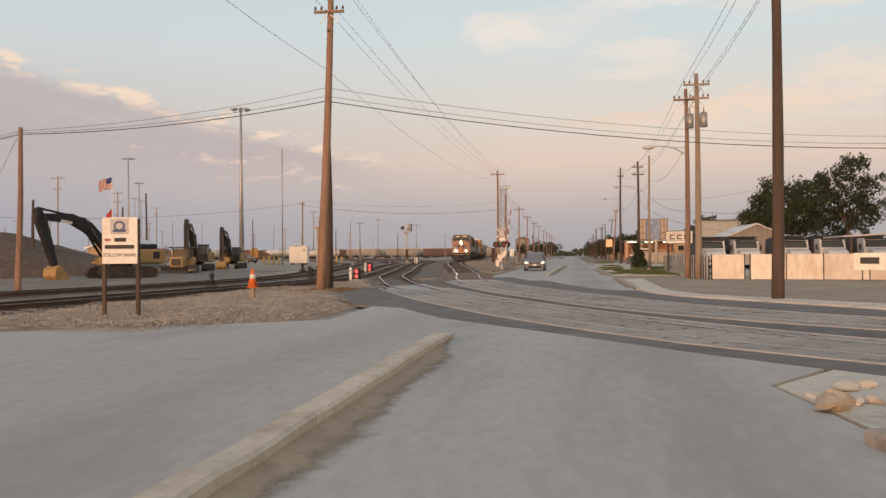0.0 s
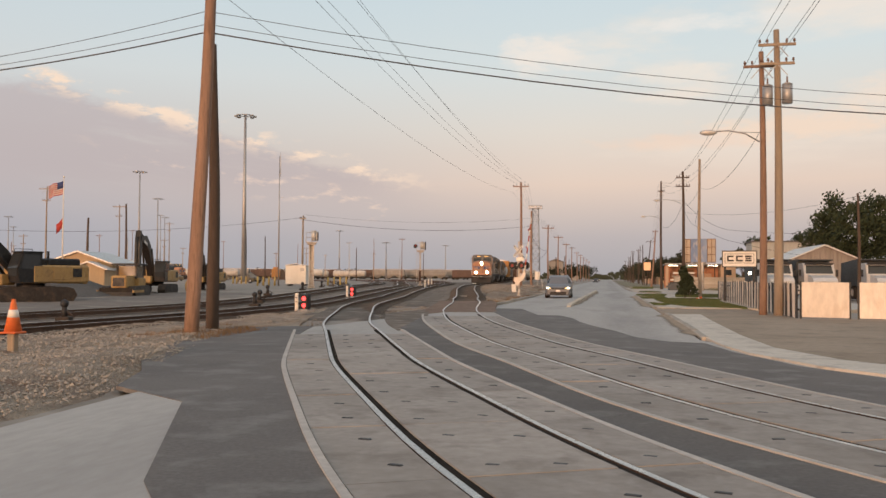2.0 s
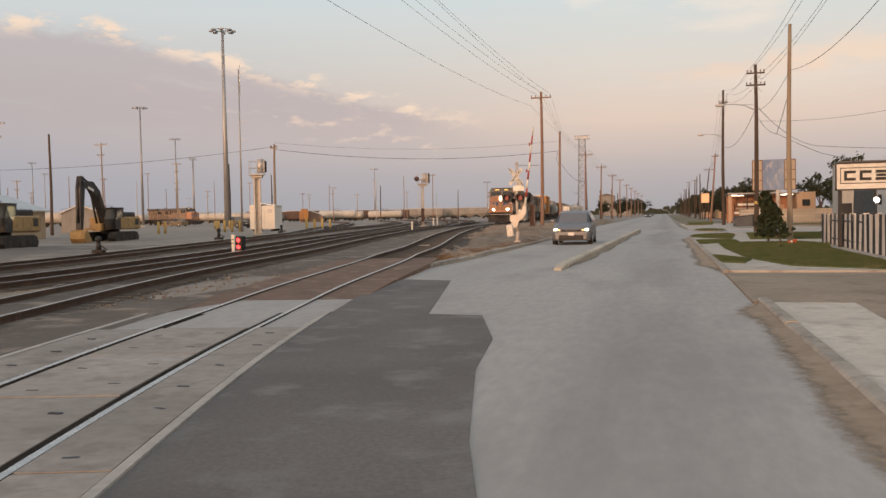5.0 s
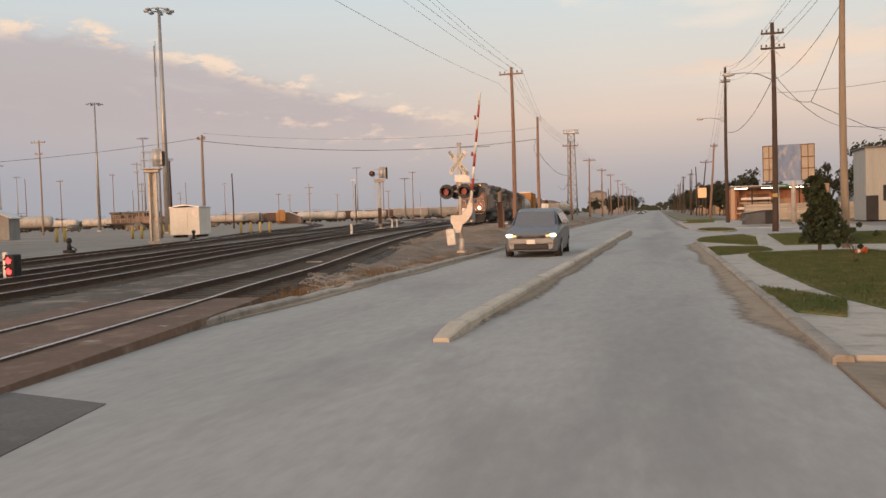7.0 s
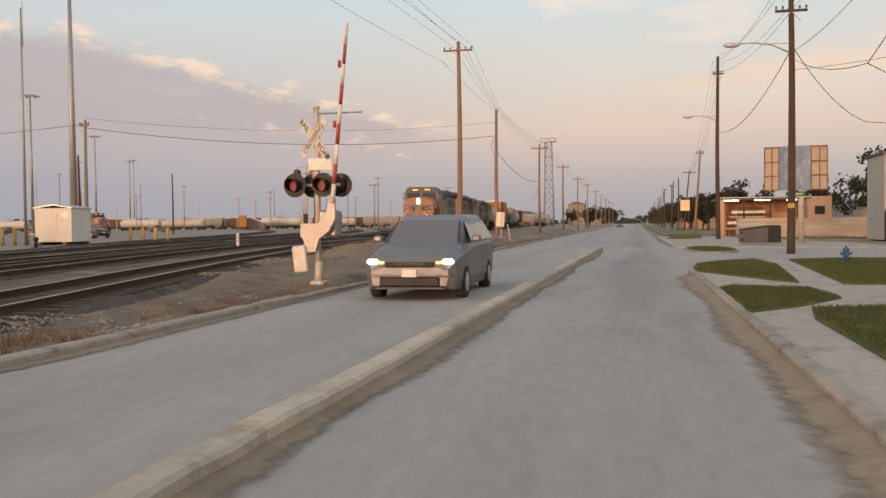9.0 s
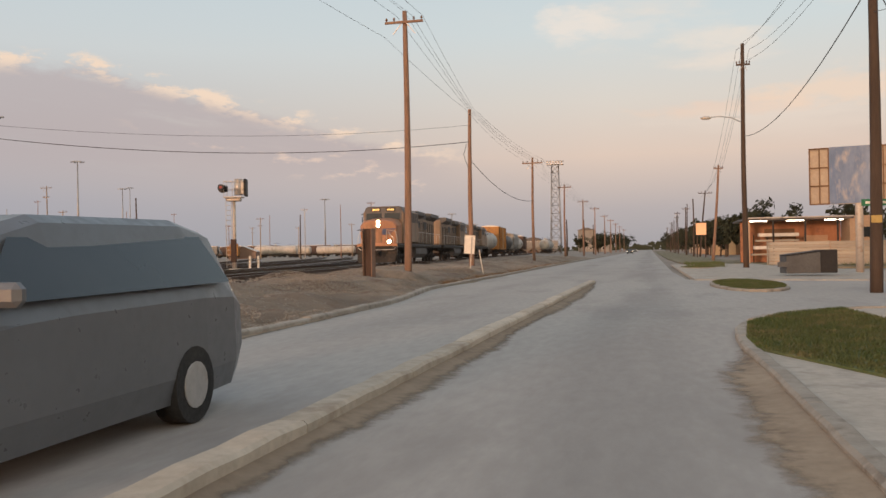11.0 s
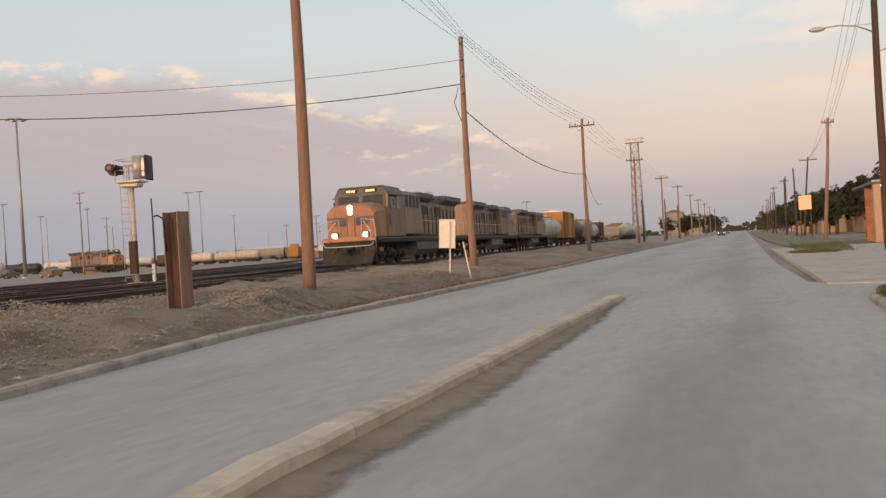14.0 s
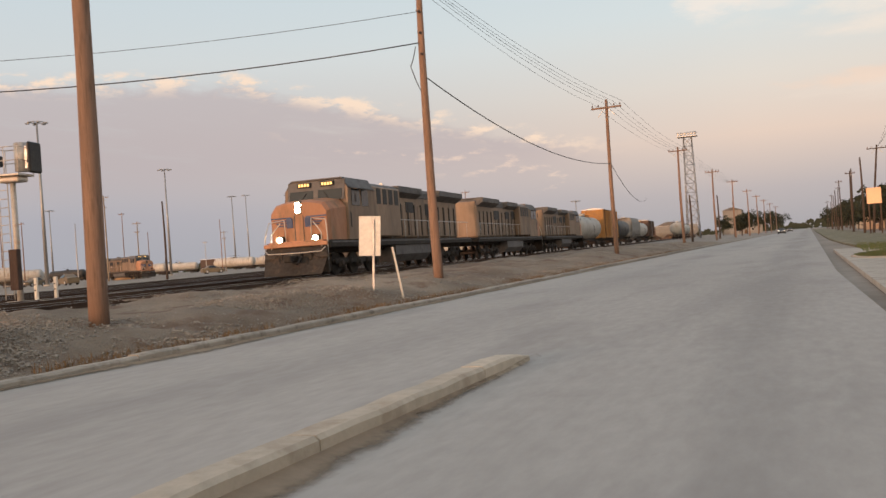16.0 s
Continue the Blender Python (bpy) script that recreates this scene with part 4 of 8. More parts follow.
for dx, z_near, z_far in ((-0.95, 9.5, 11.9), (-0.3, 11.9, 12.85), (0.45, 12.1, 12.85), (0.95, 13.3, 12.85), (0.1, 14.0, 13.0)):
    cable([(-11.2 + dx * 0.4, 18, z_near + 0.4), (-11.1 + dx * 0.3, 42.0, z_near), (-11.14 + dx, 125.8, z_far), (-11.22 + dx * 0.3, 142.06, 10.9), (-10.9 + dx, 171.6, 10.5), (-11.2 + dx, 208, 10.3), (-11.2 + dx, 243, 10.1), (-11.2 + dx, 278, 10.4)], (0.3, 1.0, 0.1, 0.4, 0.4, 0.4, 0.4), 0.008)
cable([(-39.5, 128.3, 8.9), (-11.3, 141.9, 8.7)], (0.95,), 0.022)
cable([(-39.5, 128.3, 9.6), (-11.3, 141.9, 9.8)], (0.8,))
cable([(-11.3, 142.1, 7.6), (-10.9, 171.6, 6.4), (-20, 240, 7)], (0.9, 1.3), 0.022)
cable([(-11.45, 141.95, 8.6), (-11.62, 141.8, 7.9), (-11.3, 142.0, 6.9)], (0.08, 0.1), 0.018)
cable([(-39.5, 128.3, 9.2), (-75, 112, 7.0), (-140, 90, 8)], (0.9, 1.0), 0.018)
cable([(6.85, 113.6, 9.0), (6.64, 99.0, 6.15), (6.1, 89.0, 7.6)], (0.35, 0.1), 0.014)
cable([(6.64, 99.0, 6.15), (9.2, 100, 5.0), (16, 101, 3.6)], (0.02, 0.1), 0.014)
cable([(6.85, 113.6, 9.3), (6.65, 148.0, 9.0)], (1.1,), 0.02)
cable([(6.85, 113.6, 9.6), (13, 126, 7.2), (40, 132, 8.2)], (0.6, 0.8), 0.018)
cable([(5.7, 59.2, 7.9), (6.1, 89.0, 8.4), (6.85, 113.6, 9.2)], (0.9, 0.5), 0.011)
cable([(6.85, 113.6, 8.4), (16.5, 86, 7.4), (30, 84, 7.6)], (0.7, 0.3), 0.01)

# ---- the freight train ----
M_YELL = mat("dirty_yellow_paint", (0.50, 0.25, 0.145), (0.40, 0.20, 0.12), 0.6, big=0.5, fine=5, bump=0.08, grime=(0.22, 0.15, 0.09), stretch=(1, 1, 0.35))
# flank copy of the nose yellow, darkened for the shaded sides, with grime
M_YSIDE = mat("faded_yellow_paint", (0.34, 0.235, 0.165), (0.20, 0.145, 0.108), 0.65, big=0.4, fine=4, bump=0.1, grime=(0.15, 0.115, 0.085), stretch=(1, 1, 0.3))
M_LGREY = mat("locomotive_grey", (0.16, 0.15, 0.145), (0.11, 0.10, 0.10), 0.7, big=0.6, fine=6, bump=0.1, grime=(0.075, 0.065, 0.06))
M_UNDER = mat("undercarriage_grime", (0.05, 0.042, 0.037), (0.033, 0.03, 0.028), 0.85, big=1.0, fine=8, bump=0.3, grime=(0.08, 0.057, 0.044))
M_BLUEP = mat("dull_blue_paint", (0.055, 0.085, 0.19), (0.08, 0.1, 0.17), 0.6, big=2, fine=12, bump=0.05)
M_TANKW = mat("tank_white", (0.55, 0.52, 0.48), (0.43, 0.40, 0.36), 0.55, big=0.5, fine=5, bump=0.06, grime=(0.27, 0.23, 0.19), stretch=(1, 1, 0.4))
M_TANKB = mat("tank_black", (0.035, 0.035, 0.038), (0.06, 0.055, 0.05), 0.55, big=0.5, fine=5, bump=0.06)
M_BOXO = mat("boxcar_orange", (0.48, 0.235, 0.07), (0.36, 0.18, 0.07), 0.7, big=0.5, fine=5, bump=0.1, grime=(0.2, 0.12, 0.07), stretch=(1, 1, 0.35))
M_BOXR = mat("boxcar_brown", (0.13, 0.085, 0.07), (0.095, 0.065, 0.055), 0.75, big=0.5, fine=5, bump=0.1, grime=(0.1, 0.06, 0.045), stretch=(1, 1, 0.35))
M_HOPG = mat("hopper_grey", (0.31, 0.295, 0.275), (0.23, 0.215, 0.20), 0.7, big=0.5, fine=5, bump=0.08, grime=(0.22, 0.18, 0.15), stretch=(1, 1, 0.35))


def wheelset(parent, y, r=0.5):
    w = part("wheelset", Geo().tube((-0.82, y, r), (-0.68, y, r), r, n=18).tube((0.68, y, r), (0.82, y, r), r, n=18).tube((-0.7, y, r), (0.7, y, r), 0.09, n=8), M_UNDER, parent)
    return w


def bogie(parent, y, axles, gap, r=0.5):
    g = Geo()
    half = gap * (axles - 1) / 2
    for s in (-1, 1):
        x = s * 0.98
        g.box((x, y, r + 0.12), (0.16, 2 * half + 1.0, 0.26), bevel=0.04)
        for k in range(axles):
            yy = y - half + gap * k
            g.box((x + s * 0.06, yy, r), (0.16, 0.42, 0.4), bevel=0.05)
            g.tube((x + s * 0.1, yy, r), (x + s * 0.22, yy, r), 0.13, n=10)
        for k in range(axles - 1):
            yy = y - half + gap * (k + 0.5)
            g.tube((x + s * 0.05, yy, r - 0.1), (x + s * 0.05, yy, r + 0.25), 0.12, n=8)
    g.box((0, y, r + 0.1), (1.9, 0.5, 0.25), bevel=0.04)
    b = part("bogie", g, M_UNDER, parent)
    for k in range(axles):
        wheelset(b, y - half + gap * k, r)


def coupler(parent, y, s):
    part("coupler", Geo().box((0, y, 0.87), (0.3, 0.9, 0.28), bevel=0.05).box((0.08, y + s * 0.45, 0.87), (0.34, 0.25, 0.36), bevel=0.06).path([(0.35, y - s * 0.2, 0.95), (0.4, y + s * 0.3, 0.6), (0.25, y + s * 0.6, 0.75)], 0.03), M_UNDER, parent)


def locomotive(lit):
    """A six-axle diesel with a wide nose, cab at its front (y = 0), long hood and flared radiators."""
    lo = thing("locomotive", "dirty yellow and grey diesel freight locomotive" + (" with headlights on" if lit else " coupled behind another"), "locomotive", group="locomotives of the train")
    part("underframe", Geo().box((0, 11.2, 1.42), (2.95, 21.4, 0.34), bevel=0.04).box((0, 11.2, 1.18), (1.6, 20.6, 0.3), bevel=0.04), M_UNDER, lo)
    # nose with a sloped top and chamfered corners
    nose = [(-1.36, 1.6), (1.36, 1.6), (1.36, 2.95), (1.12, 3.28), (0.55, 3.42), (-0.55, 3.42), (-1.12, 3.28), (-1.36, 2.95)]
    g = Geo()
    vs = []
    for y, k, dz in ((0.75, 0.94, -0.10), (0.95, 1.0, 0.0), (2.5, 1.02, 0.16)):
        vs += [(a * k, y, b + (dz if b > 2 else 0)) for a, b in nose]
    n = len(nose)
    g.add(vs, [tuple(range(n))] + [(j * n + i, j * n + (i + 1) % n, (j + 1) * n + (i + 1) % n, (j + 1) * n + i) for j in range(2) for i in range(n)])
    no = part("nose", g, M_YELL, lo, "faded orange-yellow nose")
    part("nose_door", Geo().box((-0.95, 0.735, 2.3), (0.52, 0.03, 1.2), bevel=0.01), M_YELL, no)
    # emblem as plain bars, like wings
    for s in (-1, 1):
        for k in range(4):
            part("emblem_bar", Geo().box((s * (0.80 - 0.05 * k), 0.728, 2.68 - 0.115 * k), (0.92 - 0.12 * k, 0.04, 0.062)), M_BLUEP, no, "dark blue bar")
        part("emblem_bar", Geo().box((s * 0.42, 0.726, 2.44), (0.28, 0.044, 0.42)), M_BLUEP, no, "dark blue block")
    for dz in (0.0, 0.24):
        hl = part("headlight", Geo().tube((0, 0.715, 2.98 + dz), (0, 0.70, 2.98 + dz), 0.11, n=16), M_HEAD if lit else M_GLASS, no, "bright headlight" if lit else "")
        part("bezel", Geo().tube((0, 0.74, 2.98 + dz), (0, 0.665, 2.98 + dz), 0.14, 0.15, n=16, caps=False), M_BLACK, hl)
    part("headlight_ring", Geo().box((0, 0.79, 3.1), (0.34, 0.1, 0.62), bevel=0.04), M_LGREY, no)
    # cab
    cab = [(-1.5, 1.6), (1.5, 1.6), (1.5, 3.98), (1.22, 4.42), (-1.22, 4.42), (-1.5, 3.98)]
    g = Geo()
    vs = [(a, 2.45 + max(0, b - 3.4) * 0.22, b) for a, b in cab] + [(a, 5.6, b) for a, b in cab]
    n = len(cab)
    g.add(vs, [tuple(range(n - 1, -1, -1)), tuple(range(n, 2 * n))] + [(i, (i + 1) % n, n + (i + 1) % n, n + i) for i in range(n)])
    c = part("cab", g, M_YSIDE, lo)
    part("cab_roof", Geo().slab([(-1.54, 3.96), (-1.22, 4.44), (1.22, 4.44), (1.54, 3.96), (1.5, 4.02), (1.2, 4.5), (-1.2, 4.5), (-1.5, 4.02)], 2.62, 5.62, axis="y"), M_LGREY, c, "dark grey roof")
    part("cab_front", Geo().box((0, 2.563, 3.93), (2.72, 0.03, 0.98), rx=-12, bevel=0.01), M_LGREY, c, "dark grey front round the windshield")
    for s in (-1, 1):
        part("windshield", Geo().box((s * 0.68, 2.50, 3.72), (1.14, 0.03, 0.50), rx=-12, bevel=0.01), M_GLASS, c)
        part("wiper", Geo().tube((s * 0.68, 2.44, 3.5), (s * 0.42, 2.49, 3.86), 0.012, n=5), M_BLACK, c)
        part("nose_seam", Geo().box((s * 0.2, 0.738, 2.2), (0.03, 0.02, 1.15)), M_LGREY, no)
        nb = part("number_board", Geo().box((s * 0.55, 2.6, 4.24), (0.66, 0.14, 0.22), bevel=0.02), M_BLACK, c)
        g = Geo()
        for k in range(4):
            g.box((s * 0.55 - 0.2 + 0.133 * k, 2.525, 4.24), (0.085, 0.01, 0.13))
        part("number_bars", g, M_AMBER, nb, "glowing amber bars")
        part("side_window", Geo().box((s * 1.505, 3.35, 3.55), (0.03, 0.86, 0.78), bevel=0.008), M_GLASS, c)
        part("side_window", Geo().box((s * 1.505, 4.4, 3.55), (0.03, 0.74, 0.78), bevel=0.008), M_GLASS, c)
        part("cab_door", Geo().box((s * 1.506, 2.75, 2.5), (0.02, 0.1, 0.7)), M_BLACK, c)
        part("sun_shade", Geo().box((s * 1.62, 3.8, 3.95), (0.3, 1.7, 0.03), ry=s * 12), M_LGREY, c)
        part("mirror", Geo().box((s * 1.68, 2.95, 3.5), (0.05, 0.12, 0.4), bevel=0.02), M_BLACK, c)
        dl = part("ditch_light", Geo().tube((s * 0.82, 0.53, 1.72), (s * 0.82, 0.515, 1.72), 0.11, n=14), M_HEAD if lit else M_GLASS, lo, "bright ditch light" if lit else "")
        part("light_hood", Geo().box((s * 0.82, 0.66, 1.72), (0.3, 0.26, 0.3), bevel=0.03).tube((s * 0.82, 0.56, 1.72), (s * 0.82, 0.475, 1.72), 0.135, 0.145, n=14, caps=False), M_BLACK, dl)
        # steps, hand rails
        g = Geo()
        for k in range(4):
            g.box((s * 1.3, 0.62, 0.4 + 0.3 * k), (0.4, 0.4, 0.035))
        part("steps", g, M_UNDER, lo)
        part("handrail", Geo().path([(s * 1.42, 0.35, 0.7), (s * 1.42, 0.38, 1.9), (s * 1.3, 0.55, 2.5), (s * 0.62, 0.62, 2.6), (s * 0.58, 0.62, 1.6)], 0.022).path([(s * 1.15, 0.35, 0.7), (s * 1.15, 0.38, 1.95), (s * 0.75, 0.5, 2.45)], 0.022), M_WHITE, lo, "pale hand rail")
        g = Geo().path([(s * 1.42, 5.7, 2.6), (s * 1.42, 21.4, 2.6)], 0.02)
        for k in range(9):
            g.tube((s * 1.42, 5.9 + 1.9 * k, 1.58), (s * 1.42, 5.9 + 1.9 * k, 2.6), 0.016, n=6)
        part("side_rail", g, M_ALU, lo)
        part("sill_stripe", Geo().box((s * 1.482, 11.2, 1.5), (0.012, 21.0, 0.07)), M_LGREY, lo)
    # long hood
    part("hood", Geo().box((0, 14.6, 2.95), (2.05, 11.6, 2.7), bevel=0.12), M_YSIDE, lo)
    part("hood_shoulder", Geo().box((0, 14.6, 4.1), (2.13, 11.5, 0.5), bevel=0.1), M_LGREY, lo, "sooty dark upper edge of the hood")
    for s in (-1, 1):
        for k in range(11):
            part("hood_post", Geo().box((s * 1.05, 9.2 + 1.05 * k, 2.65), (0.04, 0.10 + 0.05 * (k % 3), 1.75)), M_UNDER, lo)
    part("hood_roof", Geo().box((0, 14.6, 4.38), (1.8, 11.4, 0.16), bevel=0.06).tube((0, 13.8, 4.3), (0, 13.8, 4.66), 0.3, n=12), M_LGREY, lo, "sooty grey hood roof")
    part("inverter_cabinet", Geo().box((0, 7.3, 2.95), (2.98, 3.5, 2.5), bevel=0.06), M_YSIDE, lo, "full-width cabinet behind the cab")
    part("cabinet_roof", Geo().slab([(-1.48, 4.1), (1.48, 4.1), (1.2, 4.36), (-1.2, 4.36)], 5.6, 9.0, axis="y"), M_LGREY, lo)
    for s in (-1, 1):
        for k in range(4):
            part("louvre_opening", Geo().box((s * 1.492, 6.15 + 0.78 * k, 3.72), (0.03, 0.5, 0.78), bevel=0.01), M_BLACK, lo, "dark louvred opening")
    door_mesh = Geo().box((0, 0, 0), (0.03, 0.5, 1.7), bevel=0.008).mesh("hood_door", M_YSIDE)
    for s in (-1, 1):
        for k in range(12):
            hd = part("hood_door", door_mesh, M_YSIDE, lo)
            hd.matrix_basis = pose(s * 1.035, 8.9 + 0.62 * k, 2.6)
    for s in (-1, 1):
        for q, y, z, l, h in ((1.045, 9.4, 3.4, 1.6, 0.7), (1.055, 11.6, 3.35, 1.2, 0.6), (1.055, 15.0, 3.3, 1.6, 0.7)):
            part("grille", Geo().box((s * q, y, z), (0.03, l, h), bevel=0.006), M_BLACK, lo, "black air grille")
    wing = [(-1.02, 3.85), (-1.5, 4.15), (-1.5, 4.46), (1.5, 4.46), (1.5, 4.15), (1.02, 3.85)]
    part("radiator", Geo().slab(wing, 15.6, 20.3, axis="y").box((0, 17.9, 4.47), (2.7, 4.3, 0.06), bevel=0.02), M_LGREY, lo, "flared grey radiator housing")
    part("radiator", Geo().slab([(-1.02, 3.85), (-1.4, 4.1), (-1.4, 4.42), (1.4, 4.42), (1.4, 4.1), (1.02, 3.85)], 9.2, 12.8, axis="y"), M_LGREY, lo)
    part("horn", Geo().tube((0.3, 10.0, 4.55), (0.3, 9.6, 4.62), 0.04, 0.09, n=8), M_ALU, lo)
    # front
    pl = part("pilot", Geo().slab([(-1.45, 0.2), (1.45, 0.2), (1.42, 1.32), (-1.42, 1.32)], 0.28, 0.42, axis="y").add([(-1.45, 0.28, 0.95), (1.45, 0.28, 0.95), (1.3, -0.12, 0.15), (-1.3, -0.12, 0.15), (0, -0.28, 0.12), (0, 0.25, 0.95)], [(0, 5, 4, 3), (5, 1, 2, 4)]), M_UNDER, lo, "dark sooty pilot plough")
    part("front_sill", Geo().box((0, 0.3, 1.46), (2.9, 0.12, 0.17), bevel=0.02), M_YELL, lo)
    part("walkway_step", Geo().box((0, 0.55, 1.58), (2.5, 0.5, 0.08), bevel=0.02), M_YELL, lo)
    for k in range(5):
        part("air_hose", Geo().path([(-0.7 + 0.32 * k, 0.26, 1.15), (-0.68 + 0.32 * k, 0.12, 0.75), (-0.6 + 0.32 * k, 0.14, 0.5)], 0.028), M_BLACK, pl)
    part("uncoupling_lever", Geo().path([(-1.38, 0.2, 1.3), (-1.2, 0.14, 1.12), (-0.3, 0.12, 1.1), (0.3, 0.12, 1.1), (1.2, 0.14, 1.12), (1.38, 0.2, 1.3)], 0.022), M_ALU, pl)
    for s in (-1, 1):
        part("step_well", Geo().box((s * 1.17, 0.27, 0.98), (0.46, 0.03, 0.56), bevel=0.01), M_BLACK, pl, "black step opening")
        part("step_tread", Geo().box((s * 1.17, 0.22, 0.86), (0.44, 0.12, 0.03)).box((s * 1.17, 0.22, 1.12), (0.44, 0.12, 0.03)), M_UNDER, pl)
        part("jack_pad", Geo().box((s * 0.66, 0.22, 0.92), (0.2, 0.14, 0.3), bevel=0.02), M_UNDER, pl)
    part("coupler_pocket", Geo().box((0, 0.2, 0.87), (0.62, 0.16, 0.6), bevel=0.04), M_BLACK, pl)
    coupler(lo, -0.15, -1)
    coupler(lo, 22.3, 1)
    part("fuel_tank", Geo().slab([(-1.4, 1.25), (-1.42, 0.75), (-1.1, 0.38), (1.1, 0.38), (1.42, 0.75), (1.4, 1.25)], 8.2, 13.6, axis="y"), M_LGREY, lo)
    bogie(lo, 4.3, 3, 1.95, 0.53)
    bogie(lo, 17.6, 3, 1.95, 0.53)
    return lo


def tank_car(material, label, length=15.5, rad=1.42):
    c = thing("tank_car", label, "tank car", group="freight cars")
    g = Geo()
    n, zc = 22, 0.95 + rad + 0.12
    prof = [(0.5, 0.0), (0.55, 0.45), (0.72, 0.78), (1.0, 0.93), (1.35, 1.0), (length - 1.35, 1.0), (length - 1.0, 0.93), (length - 0.72, 0.78), (length - 0.55, 0.45), (length - 0.5, 0.0)]
    vs = [(rad * k * math.cos(2 * math.pi * i / n), y, zc + rad * k * math.sin(2 * math.pi * i / n)) for y, k in prof for i in range(n)]
    g.add(vs, [(j * n + i, j * n + (i + 1) % n, (j + 1) * n + (i + 1) % n, (j + 1) * n + i) for j in range(len(prof) - 1) for i in range(n)], None, True)
    part("tank", g, material, c)
    part("manway", Geo().tube((0, length / 2, zc + rad - 0.1), (0, length / 2, zc + rad + 0.35), 0.36, n=14), material, c)
    pf = Geo().box((0, length / 2, zc + rad + 0.05), (1.5, 2.4, 0.04))
    for s in (-1, 1):
        pf.path([(s * 0.75, length / 2 - 1.2, zc + rad), (s * 0.75, length / 2 - 1.2, zc + rad + 0.7), (s * 0.75, length / 2 + 1.2, zc + rad + 0.7), (s * 0.75, length / 2 + 1.2, zc + rad)], 0.02)
        pf.path([(s * 1.48, length / 2 - 0.3, 0.9), (s * 1.5, length / 2 - 0.3, zc), (s * 0.8, length / 2 - 0.3, zc + rad)], 0.02).path([(s * 1.48, length / 2 + 0.3, 0.9), (s * 1.5, length / 2 + 0.3, zc), (s * 0.8, length / 2 + 0.3, zc + rad)], 0.02)
    part("platform", pf, M_UNDER, c)
    part("underframe", Geo().box((0, length / 2, 0.98), (0.7, length - 0.4, 0.3)).box((0, 0.5, 1.05), (2.7, 0.5, 0.2)).box((0, length - 0.5, 1.05), (2.7, 0.5, 0.2)), M_UNDER, c)
    coupler(c, 0.0, -1)
    bogie(c, 2.0, 2, 1.75, 0.45)
    bogie(c, length - 2.0, 2, 1.75, 0.45)
    return c


def box_car(material, label, length=16.5, h=4.4):
    c = thing("box_car", label, "box car", group="freight cars")
    g = Geo().box((0, length / 2, (1.1 + h) / 2), (2.9, length - 0.9, h - 1.1), bevel=0.05)
    for s in (-1, 1):
        for k in range(int((length - 1.2) / 0.75)):
            y = 0.8 + 0.75 * k
            if abs(y - length / 2) > 1.6:
                g.box((s * 1.475, y, (1.2 + h) / 2), (0.07, 0.09, h - 1.4))
    for y in (0.43, length - 0.43):
        for k in range(7):
            g.box((0, y, 1.5 + (h - 1.8) / 6 * k), (2.7, 0.06, 0.1))
    part("body", g, material, c, "ribbed steel body")
    for s in (-1, 1):
        part("door", Geo().box((s * 1.49, length / 2, (1.25 + h) / 2), (0.08, 3.0, h - 1.5), bevel=0.02), material, c)
        part("ladder", Geo().path([(s * 1.56, 0.7, 1.0), (s * 1.56, 0.7, h)], 0.02).path([(s * 1.56, 1.15, 1.0), (s * 1.56, 1.15, h)], 0.02), M_UNDER, c)
    part("roof", Geo().slab([(-1.5, h), (0, h + 0.18), (1.5, h), (1.5, h - 0.06), (-1.5, h - 0.06)], 0.4, length - 0.4, axis="y"), M_ALU, c, "pale ribbed metal roof")
    part("underframe", Geo().box((0, length / 2, 0.95), (0.6, length - 0.3, 0.3)), M_UNDER, c)
    coupler(c, 0.0, -1)
    bogie(c, 2.1, 2, 1.75, 0.45)
    bogie(c, length - 2.1, 2, 1.75, 0.45)
    return c


def hopper_car(material, label, length=17.0):
    c = thing("hopper_car", label, "hopper car", group="freight cars")
    prof = [(-1.3, 1.6), (-1.5, 2.2), (-1.52, 3.6), (-1.2, 4.4), (1.2, 4.4), (1.52, 3.6), (1.5, 2.2), (1.3, 1.6)]
    part("body", Geo().slab(prof, 1.6, length - 1.6, axis="y"), material, c)
    g = Geo()
    for k in range(3):
        y = 3.6 + (length - 7.2) / 2 * k
        g.add([(-1.2, y - 1.9, 1.6), (1.2, y - 1.9, 1.6), (1.2, y + 1.9, 1.6), (-1.2, y + 1.9, 1.6), (-0.3, y - 0.3, 0.45), (0.3, y - 0.3, 0.45), (0.3, y + 0.3, 0.45), (-0.3, y + 0.3, 0.45)], [(0, 4, 5, 1), (1, 5, 6, 2), (2, 6, 7, 3), (3, 7, 4, 0), (4, 7, 6, 5)])
    part("chute", g, material, c)
    part("end_slope", Geo().add([(-1.3, 1.6, 3.9), (1.3, 1.6, 3.9), (1.3, 0.5, 1.5), (-1.3, 0.5, 1.5)], [(0, 1, 2, 3)]).box((0, 0.6, 1.35), (2.8, 0.5, 0.2)).box((-1.3, 0.75, 2.6), (0.1, 0.1, 2.5)).box((1.3, 0.75, 2.6), (0.1, 0.1, 2.5)).box((0, length - 0.6, 1.35), (2.8, 0.5, 0.2)), material, c)
    part("roof_walk", Geo().box((0, length / 2, 4.5), (0.9, length - 2.5, 0.06)).box((0, length / 2, 4.45), (0.5, length - 4, 0.12)), M_ALU, c)
    part("underframe", Geo().box((0, length / 2, 1.0), (0.6, length - 0.3, 0.3)), M_UNDER, c)
    coupler(c, 0.0, -1)
    bogie(c, 2.0, 2, 1.75, 0.45)
    bogie(c, length - 2.0, 2, 1.75, 0.45)
    return c


